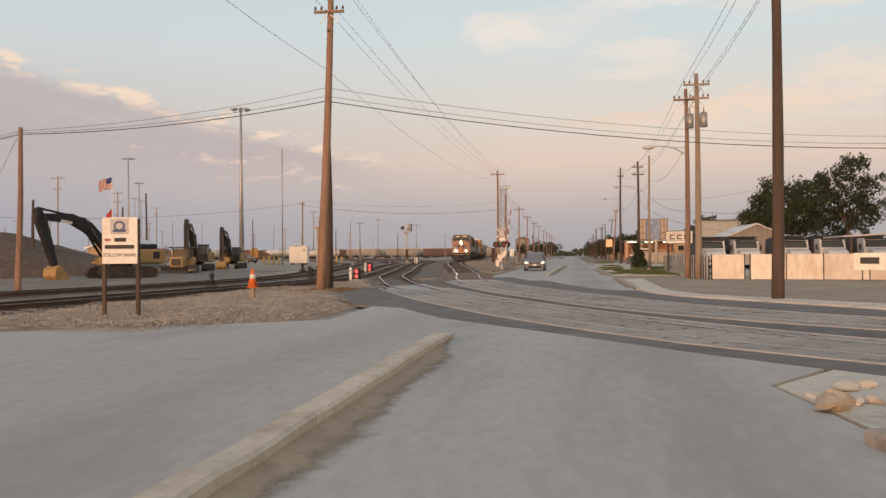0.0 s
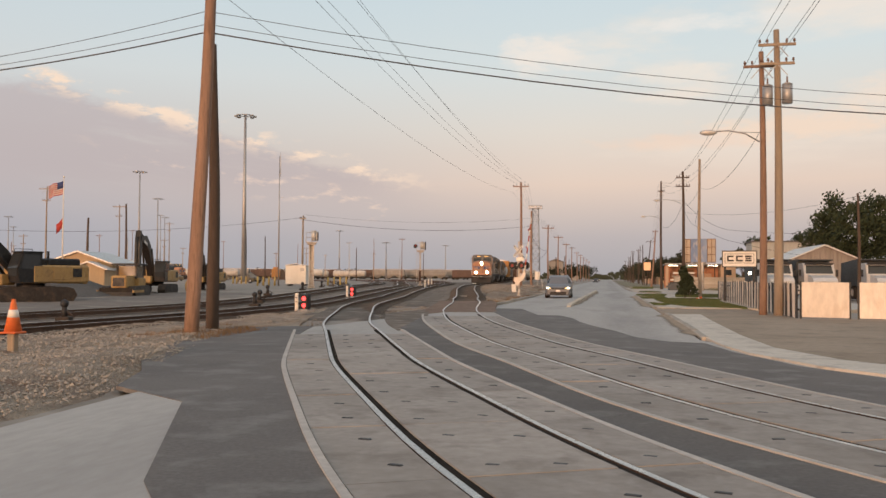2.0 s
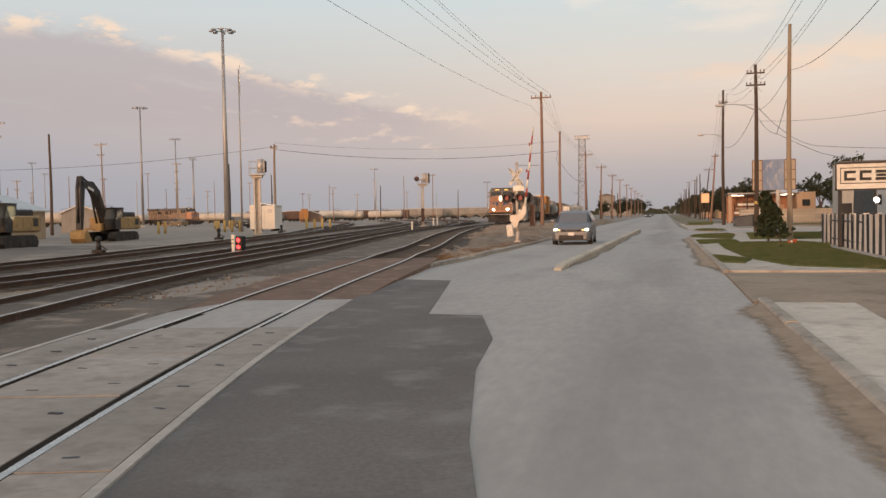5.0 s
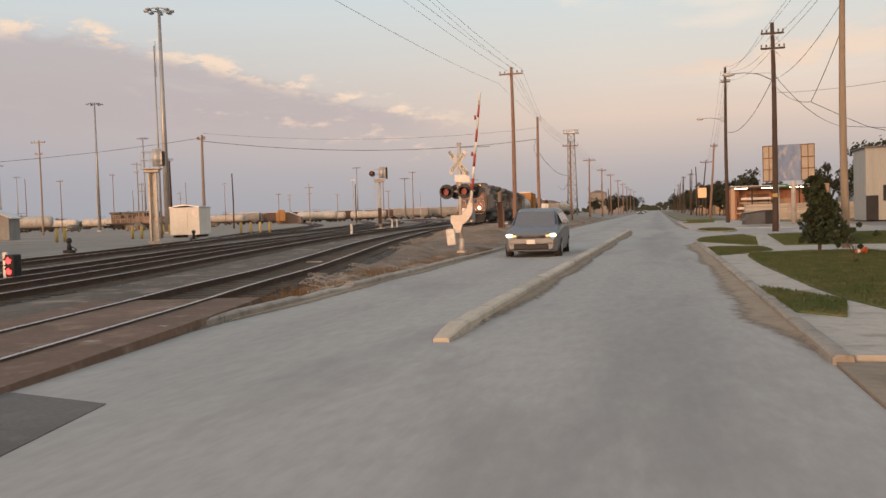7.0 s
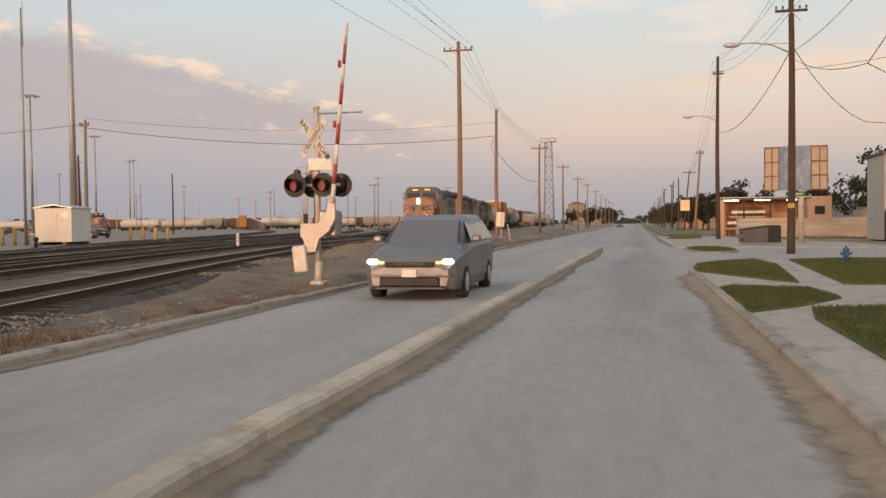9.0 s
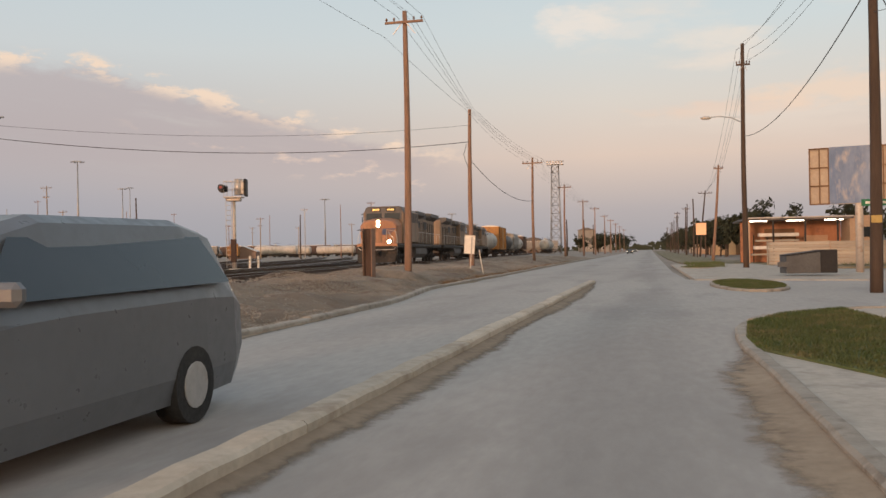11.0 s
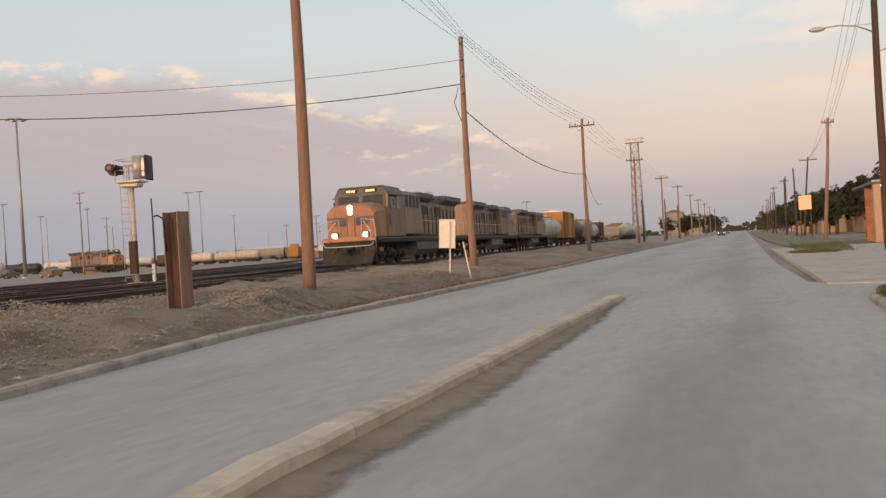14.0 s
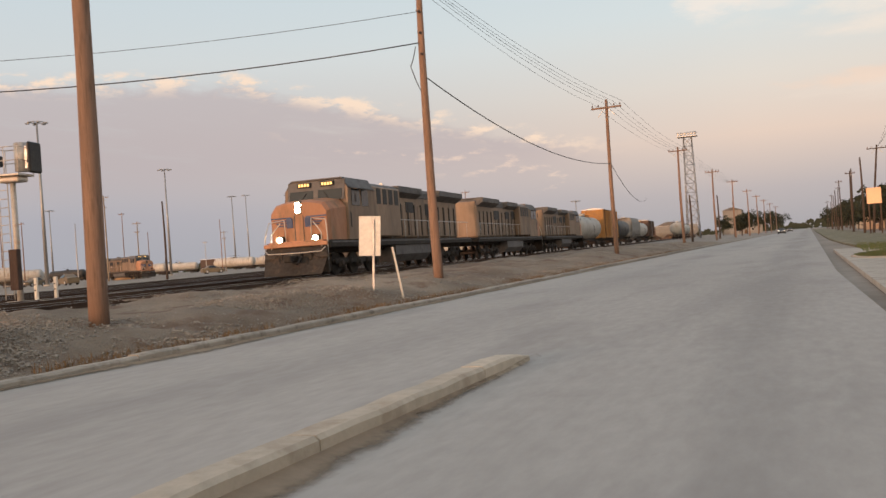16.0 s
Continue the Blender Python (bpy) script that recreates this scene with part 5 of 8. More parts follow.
def on_track(key, y_start, gap, flip=False):
    """Where a car with its front at y_start stands on a track: pose and the next car's start."""
    line = LINES[key]
    i = min(range(len(line)), key=lambda k: abs(line[k][1] - y_start))
    j = min(range(len(line)), key=lambda k: abs(line[k][1] - (y_start + gap)))
    a, b = Vector(line[i]), Vector(line[j])
    d = (b - a).normalized()
    a = a + d * (y_start - a.y) / max(d.y, 0.3)
    z = max(rail_top(*a), rail_top(*b))
    turn = math.degrees(math.atan2(-d.x, d.y))
    if flip:
        e = a + d * gap
        return pose(e.x, e.y, z, 0, 0, turn + 180), y_start + (gap + 0.9) * d.y
    return pose(a.x, a.y, z, 0, 0, turn), y_start + (gap + 0.9) * d.y


lead = locomotive(True)
SQ = Matrix.Diagonal((1, 1, 0.94, 1))
m, ny = on_track("train", 144.2, 22.3)
lead.matrix_basis = m @ SQ
trail = locomotive(False)
m, ny = on_track("train", ny, 22.3, True)
trail.matrix_basis = m @ SQ
m, ny = on_track("train", ny, 22.3, True)
copy_thing(trail, m)
white_tank = tank_car(M_TANKW, "dirty white tank car behind the locomotives")
black_tank = tank_car(M_TANKB, "black tank car in a freight train")
orange_box = box_car(M_BOXO, "tall faded orange box car", h=5.0)
brown_box = box_car(M_BOXR, "rusty brown box car")
grey_hop = hopper_car(M_HOPG, "dusty pale grey covered hopper car")
used = set()


def stand(proto, key, y, length):
    mm, nxt = on_track(key, y, length)
    if proto.name in used:
        copy_thing(proto, mm)
    else:
        proto.matrix_basis = mm
        used.add(proto.name)
    return nxt


for proto, ln in ((white_tank, 15.5), (orange_box, 16.5), (black_tank, 15.5), (grey_hop, 17), (white_tank, 15.5), (brown_box, 16.5)):
    ny = stand(proto, "train", ny, ln)
# strings of cars standing across the yard, far off
random.seed(12)
protos = [(white_tank, 15.5), (black_tank, 15.5), (grey_hop, 17), (grey_hop, 17), (grey_hop, 17), (white_tank, 15.5), (white_tank, 15.5), (brown_box, 16.5), (grey_hop, 17), (black_tank, 15.5), (white_tank, 15.5), (brown_box, 16.5)]


def yard_row(p0, p1, n, gaps=0.12):
    a, b = Vector((*p0, 0)), Vector((*p1, 0))
    d = (b - a).normalized()
    at = a
    for k in range(n):
        proto, ln = random.choice(protos)
        if random.random() > gaps:
            copy_thing(proto, pose(at.x, at.y, 0.55, 0, 0, math.degrees(math.atan2(-d.x, d.y))))
        at = at + d * (ln + 0.9)


yard_row((-52, 400), (-220, 372), 10)
yard_row((-110, 350), (-380, 330), 15)
yard_row((-141, 240), (-320, 160), 11, 0.0)
yard_row((-165, 290), (-380, 190), 12, 0.2)
yard_row((-170, 400), (-20, 420), 8)
# low red warehouse cars beyond the train
yard_row((-27, 318), (-33, 390), 3, 0.0)

# ---- signals, signs and posts by the track ----
M_SIGW = mat("signal_white", (0.60, 0.55, 0.50), (0.50, 0.45, 0.40), 0.55, 0.2, big=1.0, fine=9, bump=0.08, grime=(0.40, 0.30, 0.23))
M_HBEAM = mat("weathered_steel", (0.085, 0.055, 0.045), (0.06, 0.04, 0.034), 0.8, 0.2, big=0.8, fine=7, bump=0.3, stretch=(5, 5, 0.6))
M_SIGNW = mat("sign_white", (0.76, 0.72, 0.66), (0.70, 0.66, 0.6), 0.5, big=1.0, fine=8, bump=0.02, grime=(0.6, 0.54, 0.47))
M_DIMRED = lamp_mat("dim_red_lens", (0.20, 0.014, 0.012), 0.22)


def dwarf_signal(x, y, z):
    s = thing("dwarf_signal", "low black signal box with two lit red lamps", "signal", (x, y, z), -12, "dwarf signals")
    b = part("housing", Geo().box((0, 0, 0.42), (0.34, 0.3, 0.64), bevel=0.03), M_BLACK, s)
    part("foot", Geo().box((0, 0, 0.04), (0.3, 0.3, 0.14), bevel=0.02), M_GALV, s)
    for dz in (0.57, 0.27):
        part("red_lamp", Geo().tube((0, -0.15, dz), (0, -0.17, dz), 0.095, n=16), M_REDL, b, "glowing red lamp")
        v = Geo()
        for k in range(9):
            a = math.radians(20 + 140 * k / 8)
            a2 = math.radians(20 + 140 * (k + 1) / 8)
            if k < 8:
                v.add([(0.12 * math.cos(a), -0.15, dz + 0.12 * math.sin(a)), (0.12 * math.cos(a2), -0.15, dz + 0.12 * math.sin(a2)), (0.12 * math.cos(a2), -0.22, dz + 0.12 * math.sin(a2)), (0.12 * math.cos(a), -0.22, dz + 0.12 * math.sin(a))], [(0, 1, 2, 3)])
        part("visor", v, M_BLACK, b)
    return s


dwarf_signal(-13.65, 56.7, 0.02)
dwarf_signal(-17.84, 78.0, 0.12)


def marker_post(x, y, z, h=0.85):
    p = thing("marker_post", "white-painted marker post beside the track", "post", (x, y, z - 0.05), group="white marker posts")
    part("shaft", Geo().box((0, 0, h / 2), (0.15, 0.1, h), bevel=0.02), M_WHITE, p)
    part("number_bars", Geo().box((0, -0.053, h * 0.75), (0.08, 0.006, 0.04)).box((0, -0.053, h * 0.55), (0.08, 0.006, 0.04)), M_BLACK, p)


for q in ((-14.1, 56.8, 0.02, 0.85), (-18.35, 78.3, 0.12, 0.85), (-20.1, 112.6, 0.4, 0.85), (-24.7, 136.9, 0.45, 1.0), (-24.4, 137.5, 0.45, 1.0)):
    marker_post(*q)


def mast_signal(x, y, z, plat, column, label, lamp, rz):
    """A signal on a mast with a railed platform, ladder and hooded heads."""
    s = thing("mast_signal", label, "signal", (x, y, z), rz, "railway signals on masts")
    hp = plat - z
    g = Geo()
    if column > 0.2:
        for sx in (-1, 1):
            g.box((sx * column / 2, 0, hp / 2), (0.12, 0.3, hp), bevel=0.01)
        g.box((0, 0.1, hp / 2), (column, 0.05, hp))
    else:
        g.tube((0, 0, 0), (0, 0, hp), 0.12, 0.10, n=12)
    part("mast", g, M_SIGW, s)
    part("base", Geo().box((0, 0, 0.05), (0.7, 0.7, 0.2), bevel=0.03), M_WALK, s)
    lx = -0.32 if column < 0.2 else 0.0
    g = Geo().tube((lx - 0.18, -0.12, 0.2), (lx - 0.18, -0.12, hp), 0.02, n=6).tube((lx + 0.18, -0.12, 0.2), (lx + 0.18, -0.12, hp), 0.02, n=6)
    k = 0.4
    while k < hp:
        g.tube((lx - 0.18, -0.12, k), (lx + 0.18, -0.12, k), 0.016, n=6)
        k += 0.32
    part("ladder", g, M_SIGW, s)
    if lamp:
        part("case", Geo().box((-0.05, -0.1, 1.3), (0.34, 0.26, 1.5), bevel=0.02), M_HBEAM, s, "dark rusty case on the mast")
    p = part("platform", Geo().box((0, 0, hp + 0.03), (1.15, 0.95, 0.07), bevel=0.01).box((0, 0, hp - 0.12), (0.9, 0.6, 0.2), bevel=0.05), M_SIGW, s)
    g = Geo()
    for sx in (-0.55, 0, 0.55):
        for sy in (-0.45, 0.45):
            g.tube((sx, sy, hp), (sx, sy, hp + 1.05), 0.018, n=6)
    for hz in (0.55, 1.05):
        g.path([(-0.55, -0.45, hp + hz), (0.55, -0.45, hp + hz), (0.55, 0.45, hp + hz), (-0.55, 0.45, hp + hz), (-0.55, -0.45, hp + hz)], 0.018)
    part("guard_rail", g, M_SIGW, p)
    # head towards the road, with round hooded lamp
    if lamp:
        hd = part("signal_head", Geo().tube((-0.68, -0.35, hp + 0.6), (-0.68, -0.1, hp + 0.6), 0.27, n=18).tube((-0.68, -0.75, hp + 0.66), (-0.68, -0.35, hp + 0.62), 0.2, 0.16, n=14).box((-0.56, 0, hp + 0.6), (0.3, 0.3, 0.4), bevel=0.04), M_BLACK, s, "black round signal head")
        part("red_lamp", Geo().tube((-0.68, -0.765, hp + 0.66), (-0.68, -0.75, hp + 0.66), 0.10, n=14), M_DIMRED, hd, "red lamp")
    hd = part("signal_head", Geo().box((0.70 if lamp else 0.62, 0.35, hp + 0.68), (0.14, 0.75 if lamp else 0.5, 1.15 if lamp else 0.9), bevel=0.05), M_BLACK, s, "black signal backboard")
    part("signal_case", Geo().tube((0.25, 0.3, hp + 0.2), (0.25, 0.3, hp + 1.25), 0.28, n=12).box((0.45, 0.32, hp + 0.7), (0.4, 0.4, 0.9), bevel=0.05), M_ALU, hd)
    return s


mast_signal(-25.95, 137.3, 0.45, 5.18, 0.1, "pale signal mast with railed platform between the tracks", True, 14)
mast_signal(-30.4, 105.4, 0.42, 5.0, 0.42, "pale signal column with ladder and railed cage", False, 18)

# the crossing signal with its raised arm
xs = thing("crossing_signal", "railway crossing signal with crossbuck and raised striped gate arm", "crossing signal", (-7.88, 91.7, 0.08), -3)
part("mast", Geo().tube((0, 0, 0), (0, 0, 4.38), 0.075, n=14).tube((0, 0, 4.38), (0, 0, 4.44), 0.085, n=12), M_SIGW, xs)
part("foot", Geo().tube((0, 0, -0.05), (0, 0, 0.55), 0.115, 0.095, n=12).box((0, 0, 0.0), (0.36, 0.36, 0.12), bevel=0.03), M_SIGW, xs)
cbk = part("crossbuck", Geo().box((0.02, -0.1, 3.62), (1.22, 0.02, 0.22), ry=45, bevel=0.004).box((0.02, -0.122, 3.62), (1.22, 0.02, 0.22), ry=-45, bevel=0.004), M_SIGNW, xs, "white crossbuck boards lettered RAILROAD CROSSING")


def lettering(text, size, parent, m, material, label=""):
    cu = bpy.data.curves.new("lettering", "FONT")
    cu.body, cu.size, cu.align_x, cu.align_y, cu.extrude = text, size, "CENTER", "CENTER", 0.002
    tmp = bpy.data.objects.new("lettering", cu)
    scene.collection.objects.link(tmp)
    me = bpy.data.meshes.new_from_object(tmp.evaluated_get(bpy.context.evaluated_depsgraph_get()))
    bpy.data.objects.remove(tmp)
    me.materials.clear()
    me.materials.append(material)
    ob = new("lettering", me)
    ob.parent, ob.matrix_basis = parent, m
    if label:
        ob["label"] = label
    return ob


cbk.matrix_basis = pose(0, 0, 0, 0, 0, -24)
lettering("CROSSING", 0.2, cbk, pose(0.02, -0.138, 3.62, 90, 0, 0) @ pose(0, 0, 0, 0, 0, 45), M_BLACK)
lettering("RAIL", 0.2, cbk, pose(-0.32, -0.116, 3.96, 90, 0, 0) @ pose(0, 0, 0, 0, 0, -45), M_BLACK)
lettering("ROAD", 0.2, cbk, pose(0.36, -0.116, 3.28, 90, 0, 0) @ pose(0, 0, 0, 0, 0, -45), M_BLACK)
part("plate", Geo().box((0.12, -0.1, 2.98), (0.62, 0.02, 0.3), bevel=0.004), M_SIGNW, xs)
part("case", Geo().box((0.12, 0.14, 3.1), (0.26, 0.2, 0.32), bevel=0.03), M_GALV, xs)
part("lamp_bar", Geo().tube((-0.62, -0.02, 2.46), (0.62, -0.02, 2.46), 0.04, n=8), M_SIGW, xs)
for dx, dy, back in ((-0.52, -0.22, 0), (0.24, -0.22, 0), (0.56, 0.16, 1), (-0.2, 0.16, 1)):
    lh = part("flasher", Geo().tube((dx, dy, 2.46), (dx, dy + 0.03, 2.46), 0.3, n=24).tube((dx, dy - 0.02, 2.46), (dx, dy + (0.16 if not back else -0.14), 2.46), 0.17, 0.12, n=14), M_BLACK, xs, "round black flashing-light head")
    if not back:
        ring = Geo()
        n = 20
        ring.add([(dx + 0.16 * math.cos(2 * math.pi * i / n), dy - (0.0 if j == 0 else 0.26 + 0.1 * math.sin(2 * math.pi * i / n)), 2.46 + 0.16 * math.sin(2 * math.pi * i / n)) for j in range(2) for i in range(n)], [(i, (i + 1) % n, n + (i + 1) % n, n + i) for i in range(n) if 1 < i < 17 or True])
        part("hood", ring, M_BLACK, lh)
        part("red_lens", Geo().tube((dx, dy - 0.03, 2.46), (dx, dy - 0.02, 2.46), 0.14, n=18), M_DIMRED, lh, "red lens")
part("bell", Geo().ball((-0.12, 0.05, 2.92), 0.13, 12, 6).tube((-0.12, 0.05, 2.55), (-0.12, 0.05, 2.9), 0.03, n=8), M_SIGW, xs)
mech = part("gate_mechanism", Geo().box((0.26, 0.18, 1.5), (0.5, 0.44, 0.66), bevel=0.05), M_GALV, xs, "grey gate motor case")
cw = Geo().slab([(0.42, 2.1), (0.56, 2.1), (0.55, 1.6), (0.38, 1.3), (0.12, 1.12), (0.02, 0.8), (-0.2, 0.78), (-0.3, 1.1), (-0.38, 1.2), (-0.36, 1.5), (0.1, 1.5), (0.3, 1.7)], -0.25, -0.17, axis="y")
part("counterweight_arm", cw, M_SIGW, xs, "pale counterweight plate of the gate")
part("counterweight", Geo().box((-0.36, -0.3, 0.62), (0.36, 0.14, 0.66), bevel=0.03, ry=-6), M_SIGNW, xs)
# arm, striped red and white
p0, p1 = Vector((0.5, -0.25, 2.0)), Vector((1.1, -0.62, 6.3))
for k in range(9):
    a, b = p0.lerp(p1, k / 9), p0.lerp(p1, (k + 1) / 9)
    part("arm_piece", Geo().tube(a, b, 0.062 - 0.0025 * k, 0.062 - 0.0025 * (k + 1), n=8), M_RED if k % 2 else M_SIGNW, xs, "red band of the gate arm" if k % 2 else "white band of the gate arm")
for k in (5, 9):
    q = p0.lerp(p1, k / 12) + Vector((-0.1, 0, 0.05))
    part("arm_lamp", Geo().tube(q, q + Vector((0, 0, 0.16)), 0.045, n=8), M_RED, xs)
part("stay", Geo().tube((0, 0, 4.25), (1.35, -0.35, 4.2), 0.02, n=6), M_GALV, xs)

# steel post on the verge
hb = thing("steel_post", "rusty brown steel H-beam post set in the gravel", "post", (-11.18, 120.0, 0.22), -8)
part("web", Geo().box((0, 0, 1.1), (0.38, 0.03, 2.3)), M_HBEAM, hb)
for s in (-1, 1):
    part("flange", Geo().box((s * 0.2, 0, 1.1), (0.03, 0.36, 2.3), bevel=0.004), M_POLE, hb, "pale rusty flange")
part("cable_end", Geo().path([(-0.1, -0.22, 1.4), (-0.13, -0.24, 2.1), (-0.28, -0.25, 2.2), (-0.38, -0.25, 2.17)], 0.02), M_BLACK, hb)

# road sign seen from behind
ts = thing("road_sign", "blank back of a tilted road sign on two leaning posts", "road sign", (-9.75, 134.2, 0.12), 8)
part("plate", Geo().box((-0.02, 0, 1.72), (0.6, 0.012, 1.05), ry=4, bevel=0.003), M_SIGNW, ts)
part("post", Geo().box((0.05, -0.03, 1.05), (0.055, 0.035, 2.2), ry=4), M_GALV, ts)
part("post", Geo().box((0.62, 0.25, 0.65), (0.05, 0.035, 1.5), ry=-9), M_WHITE, ts)

# site sign at the corner
ss = thing("site_sign", "white direction sign with red arrow on two dark posts", "sign", (-12.4, 26.75, -0.06), 0)
sp = part("panel", Geo().box((0, 0, 1.97), (0.96, 0.03, 1.18), bevel=0.005), M_SIGNW, ss)
for sx in (-0.46, 0.46):
    part("post", Geo().box((sx, 0.06, 1.22), (0.1, 0.08, 2.6), bevel=0.01), M_POLED, ss)
part("emblem_ground", Geo().box((0, -0.018, 2.33), (0.5, 0.006, 0.4)), mat("emblem_grey", (0.45, 0.43, 0.42), None, 0.5, bump=0), sp)
em = Geo()
for i in range(20):
    a, b = 2 * math.pi * i / 20, 2 * math.pi * (i + 1) / 20
    em.add([(0.16 * math.cos(a), -0.024, 2.34 + 0.13 * math.sin(a)), (0.16 * math.cos(b), -0.024, 2.34 + 0.13 * math.sin(b)), (0.1 * math.cos(b), -0.024, 2.34 + 0.08 * math.sin(b)), (0.1 * math.cos(a), -0.024, 2.34 + 0.08 * math.sin(a))], [(0, 1, 2, 3)])
part("emblem", em.box((0, -0.022, 2.22), (0.36, 0.006, 0.07)), M_BLUEP, sp, "plain round emblem")
part("arrow", Geo().slab([(-0.42, 1.99), (-0.34, 2.04), (-0.34, 2.015), (-0.24, 2.015), (-0.24, 1.965), (-0.34, 1.965), (-0.34, 1.94)], -0.024, -0.018, axis="y"), M_RED, sp, "red arrow")
part("text_bar", Geo().box((0.02, -0.02, 1.99), (0.32, 0.006, 0.1)), M_BLACK, sp)
part("text_bar", Geo().box((0, -0.02, 1.81), (0.8, 0.006, 0.1)), M_BLACK, sp)
lettering("FOLLOW SIGNS", 0.125, sp, pose(0, -0.02, 1.6, 90, 0, 0), M_BLACK)

# traffic cone on a stub
cn = thing("traffic_cone", "orange traffic cone set on a short wooden stub", "traffic cone", (-12.27, 35.75, 0.0))
part("stub", Geo().box((0, 0, 0.16), (0.16, 0.16, 0.5), bevel=0.02), M_POLEG, cn)
part("cone", Geo().tube((0, 0, 0.42), (0, 0, 1.06), 0.17, 0.035, n=16), M_ORANGE, cn)
part("base", Geo().box((0, 0, 0.4), (0.36, 0.36, 0.04), bevel=0.015), M_ORANGE, cn)
part("collar", Geo().tube((0, 0, 0.70), (0, 0, 0.85), 0.115, 0.083, n=16), M_SIGNW, cn, "pale reflective collar")

# switch stands and low boxes beside the tracks
def switch_stand(x, y, z):
    s = thing("switch_stand", "small black railway switch stand", "switch stand", (x, y, z), group="switch stands")
    part("base", Geo().box((0, 0, 0.05), (0.5, 0.3, 0.14), bevel=0.02), M_UNDER, s)
    part("body", Geo().tube((0, 0, 0.1), (0, 0, 0.5), 0.12, 0.07, n=10).ball((0, 0, 0.55), 0.14, 10, 6), M_BLACK, s)
    part("lever", Geo().tube((0, 0, 0.35), (0.4, 0, 0.12), 0.025, n=6), M_UNDER, s)


for q in ((-18.4, 46.5, 0.05), (-17.6, 60.5, 0.1), (-19.0, 64.5, 0.15), (-22.8, 75, 0.3), (-26.5, 92, 0.4), (-31.5, 112, 0.42)):
    switch_stand(*q)

# ---- rail yard: masts, plant, sheds ----
M_EXY = mat("machine_yellow", (0.40, 0.25, 0.095), (0.29, 0.185, 0.08), 0.6, big=0.8, fine=6, bump=0.08, grime=(0.19, 0.12, 0.06))
M_EXB = mat("machine_black", (0.014, 0.014, 0.016), (0.026, 0.024, 0.023), 0.5, big=0.8, fine=6, bump=0.08, grime=(0.045, 0.038, 0.032))
M_TAN = mat("tan_siding", (0.47, 0.34, 0.21), (0.40, 0.285, 0.175), 0.8, big=0.4, fine=5, bump=0.15, stretch=(4, 4, 0.3))
M_STUCCO2 = mat("dusty_pink_siding", (0.30, 0.21, 0.165), (0.24, 0.165, 0.13), 0.85, big=0.4, fine=5, bump=0.1)
M_PILE = mat("earth_pile", (0.115, 0.085, 0.065), (0.085, 0.062, 0.048), 0.95, big=0.5, fine=5, bump=0.8, dist=0.1, grime=(0.16, 0.12, 0.09))
M_GPILE = mat("gravel_pile", (0.14, 0.13, 0.12), (0.10, 0.095, 0.09), 0.95, big=0.5, fine=9, bump=0.8, dist=0.06)
M_FLAGR = mat("flag_red", (0.45, 0.06, 0.05), None, 0.8, bump=0)
M_FLAGW = mat("flag_white", (0.7, 0.66, 0.62), None, 0.8, bump=0)
M_FLAGB = mat("flag_blue", (0.05, 0.07, 0.18), None, 0.8, bump=0)
M_LEAF = mat("leaves", (0.038, 0.05, 0.022), (0.025, 0.035, 0.016), 0.85, big=1.5, fine=8, bump=0)
M_LEAFD = mat("far_leaves", (0.045, 0.052, 0.032), (0.03, 0.036, 0.025), 0.9, big=0.8, fine=5, bump=0)
M_BARK = mat("bark", (0.12, 0.09, 0.07), (0.08, 0.06, 0.05), 0.95, big=2, fine=14, bump=0.6)


def high_mast(x, y, h, label="tall steel floodlight mast of the rail yard", lamps=6, r=0.34):
    z = max(0, yard_z(x, y)) - 0.05
    m = thing("light_mast", label, "light mast", (x, y, z), group="yard light masts")
    part("shaft", Geo().tube((0, 0, 0), (0, 0, h), r, r * 0.42, n=14), M_GALV, m)
    part("foot", Geo().tube((0, 0, -0.1), (0, 0, 0.25), r * 1.9, n=14), M_WALK, m)
    rg = Geo()
    rr = 1.5
    n = 18
    rg.path([(rr * 0.75 * math.cos(2 * math.pi * i / n), rr * 0.75 * math.sin(2 * math.pi * i / n), h) for i in range(n + 1)], 0.06)
    for i in range(4):
        rg.tube((0, 0, h - 0.15), (rr * 0.75 * math.cos(math.pi * i / 2), rr * 0.75 * math.sin(math.pi * i / 2), h), 0.04, n=6)
    ring = part("lamp_ring", rg, M_GALV, m)
    for i in range(lamps):
        a = 2 * math.pi * (i + 0.5) / lamps
        part("floodlight", Geo().box((rr * math.cos(a), rr * math.sin(a), h - 0.16), (0.62, 0.5, 0.24), bevel=0.06, rz=math.degrees(a)), M_GALV, ring)
    return m


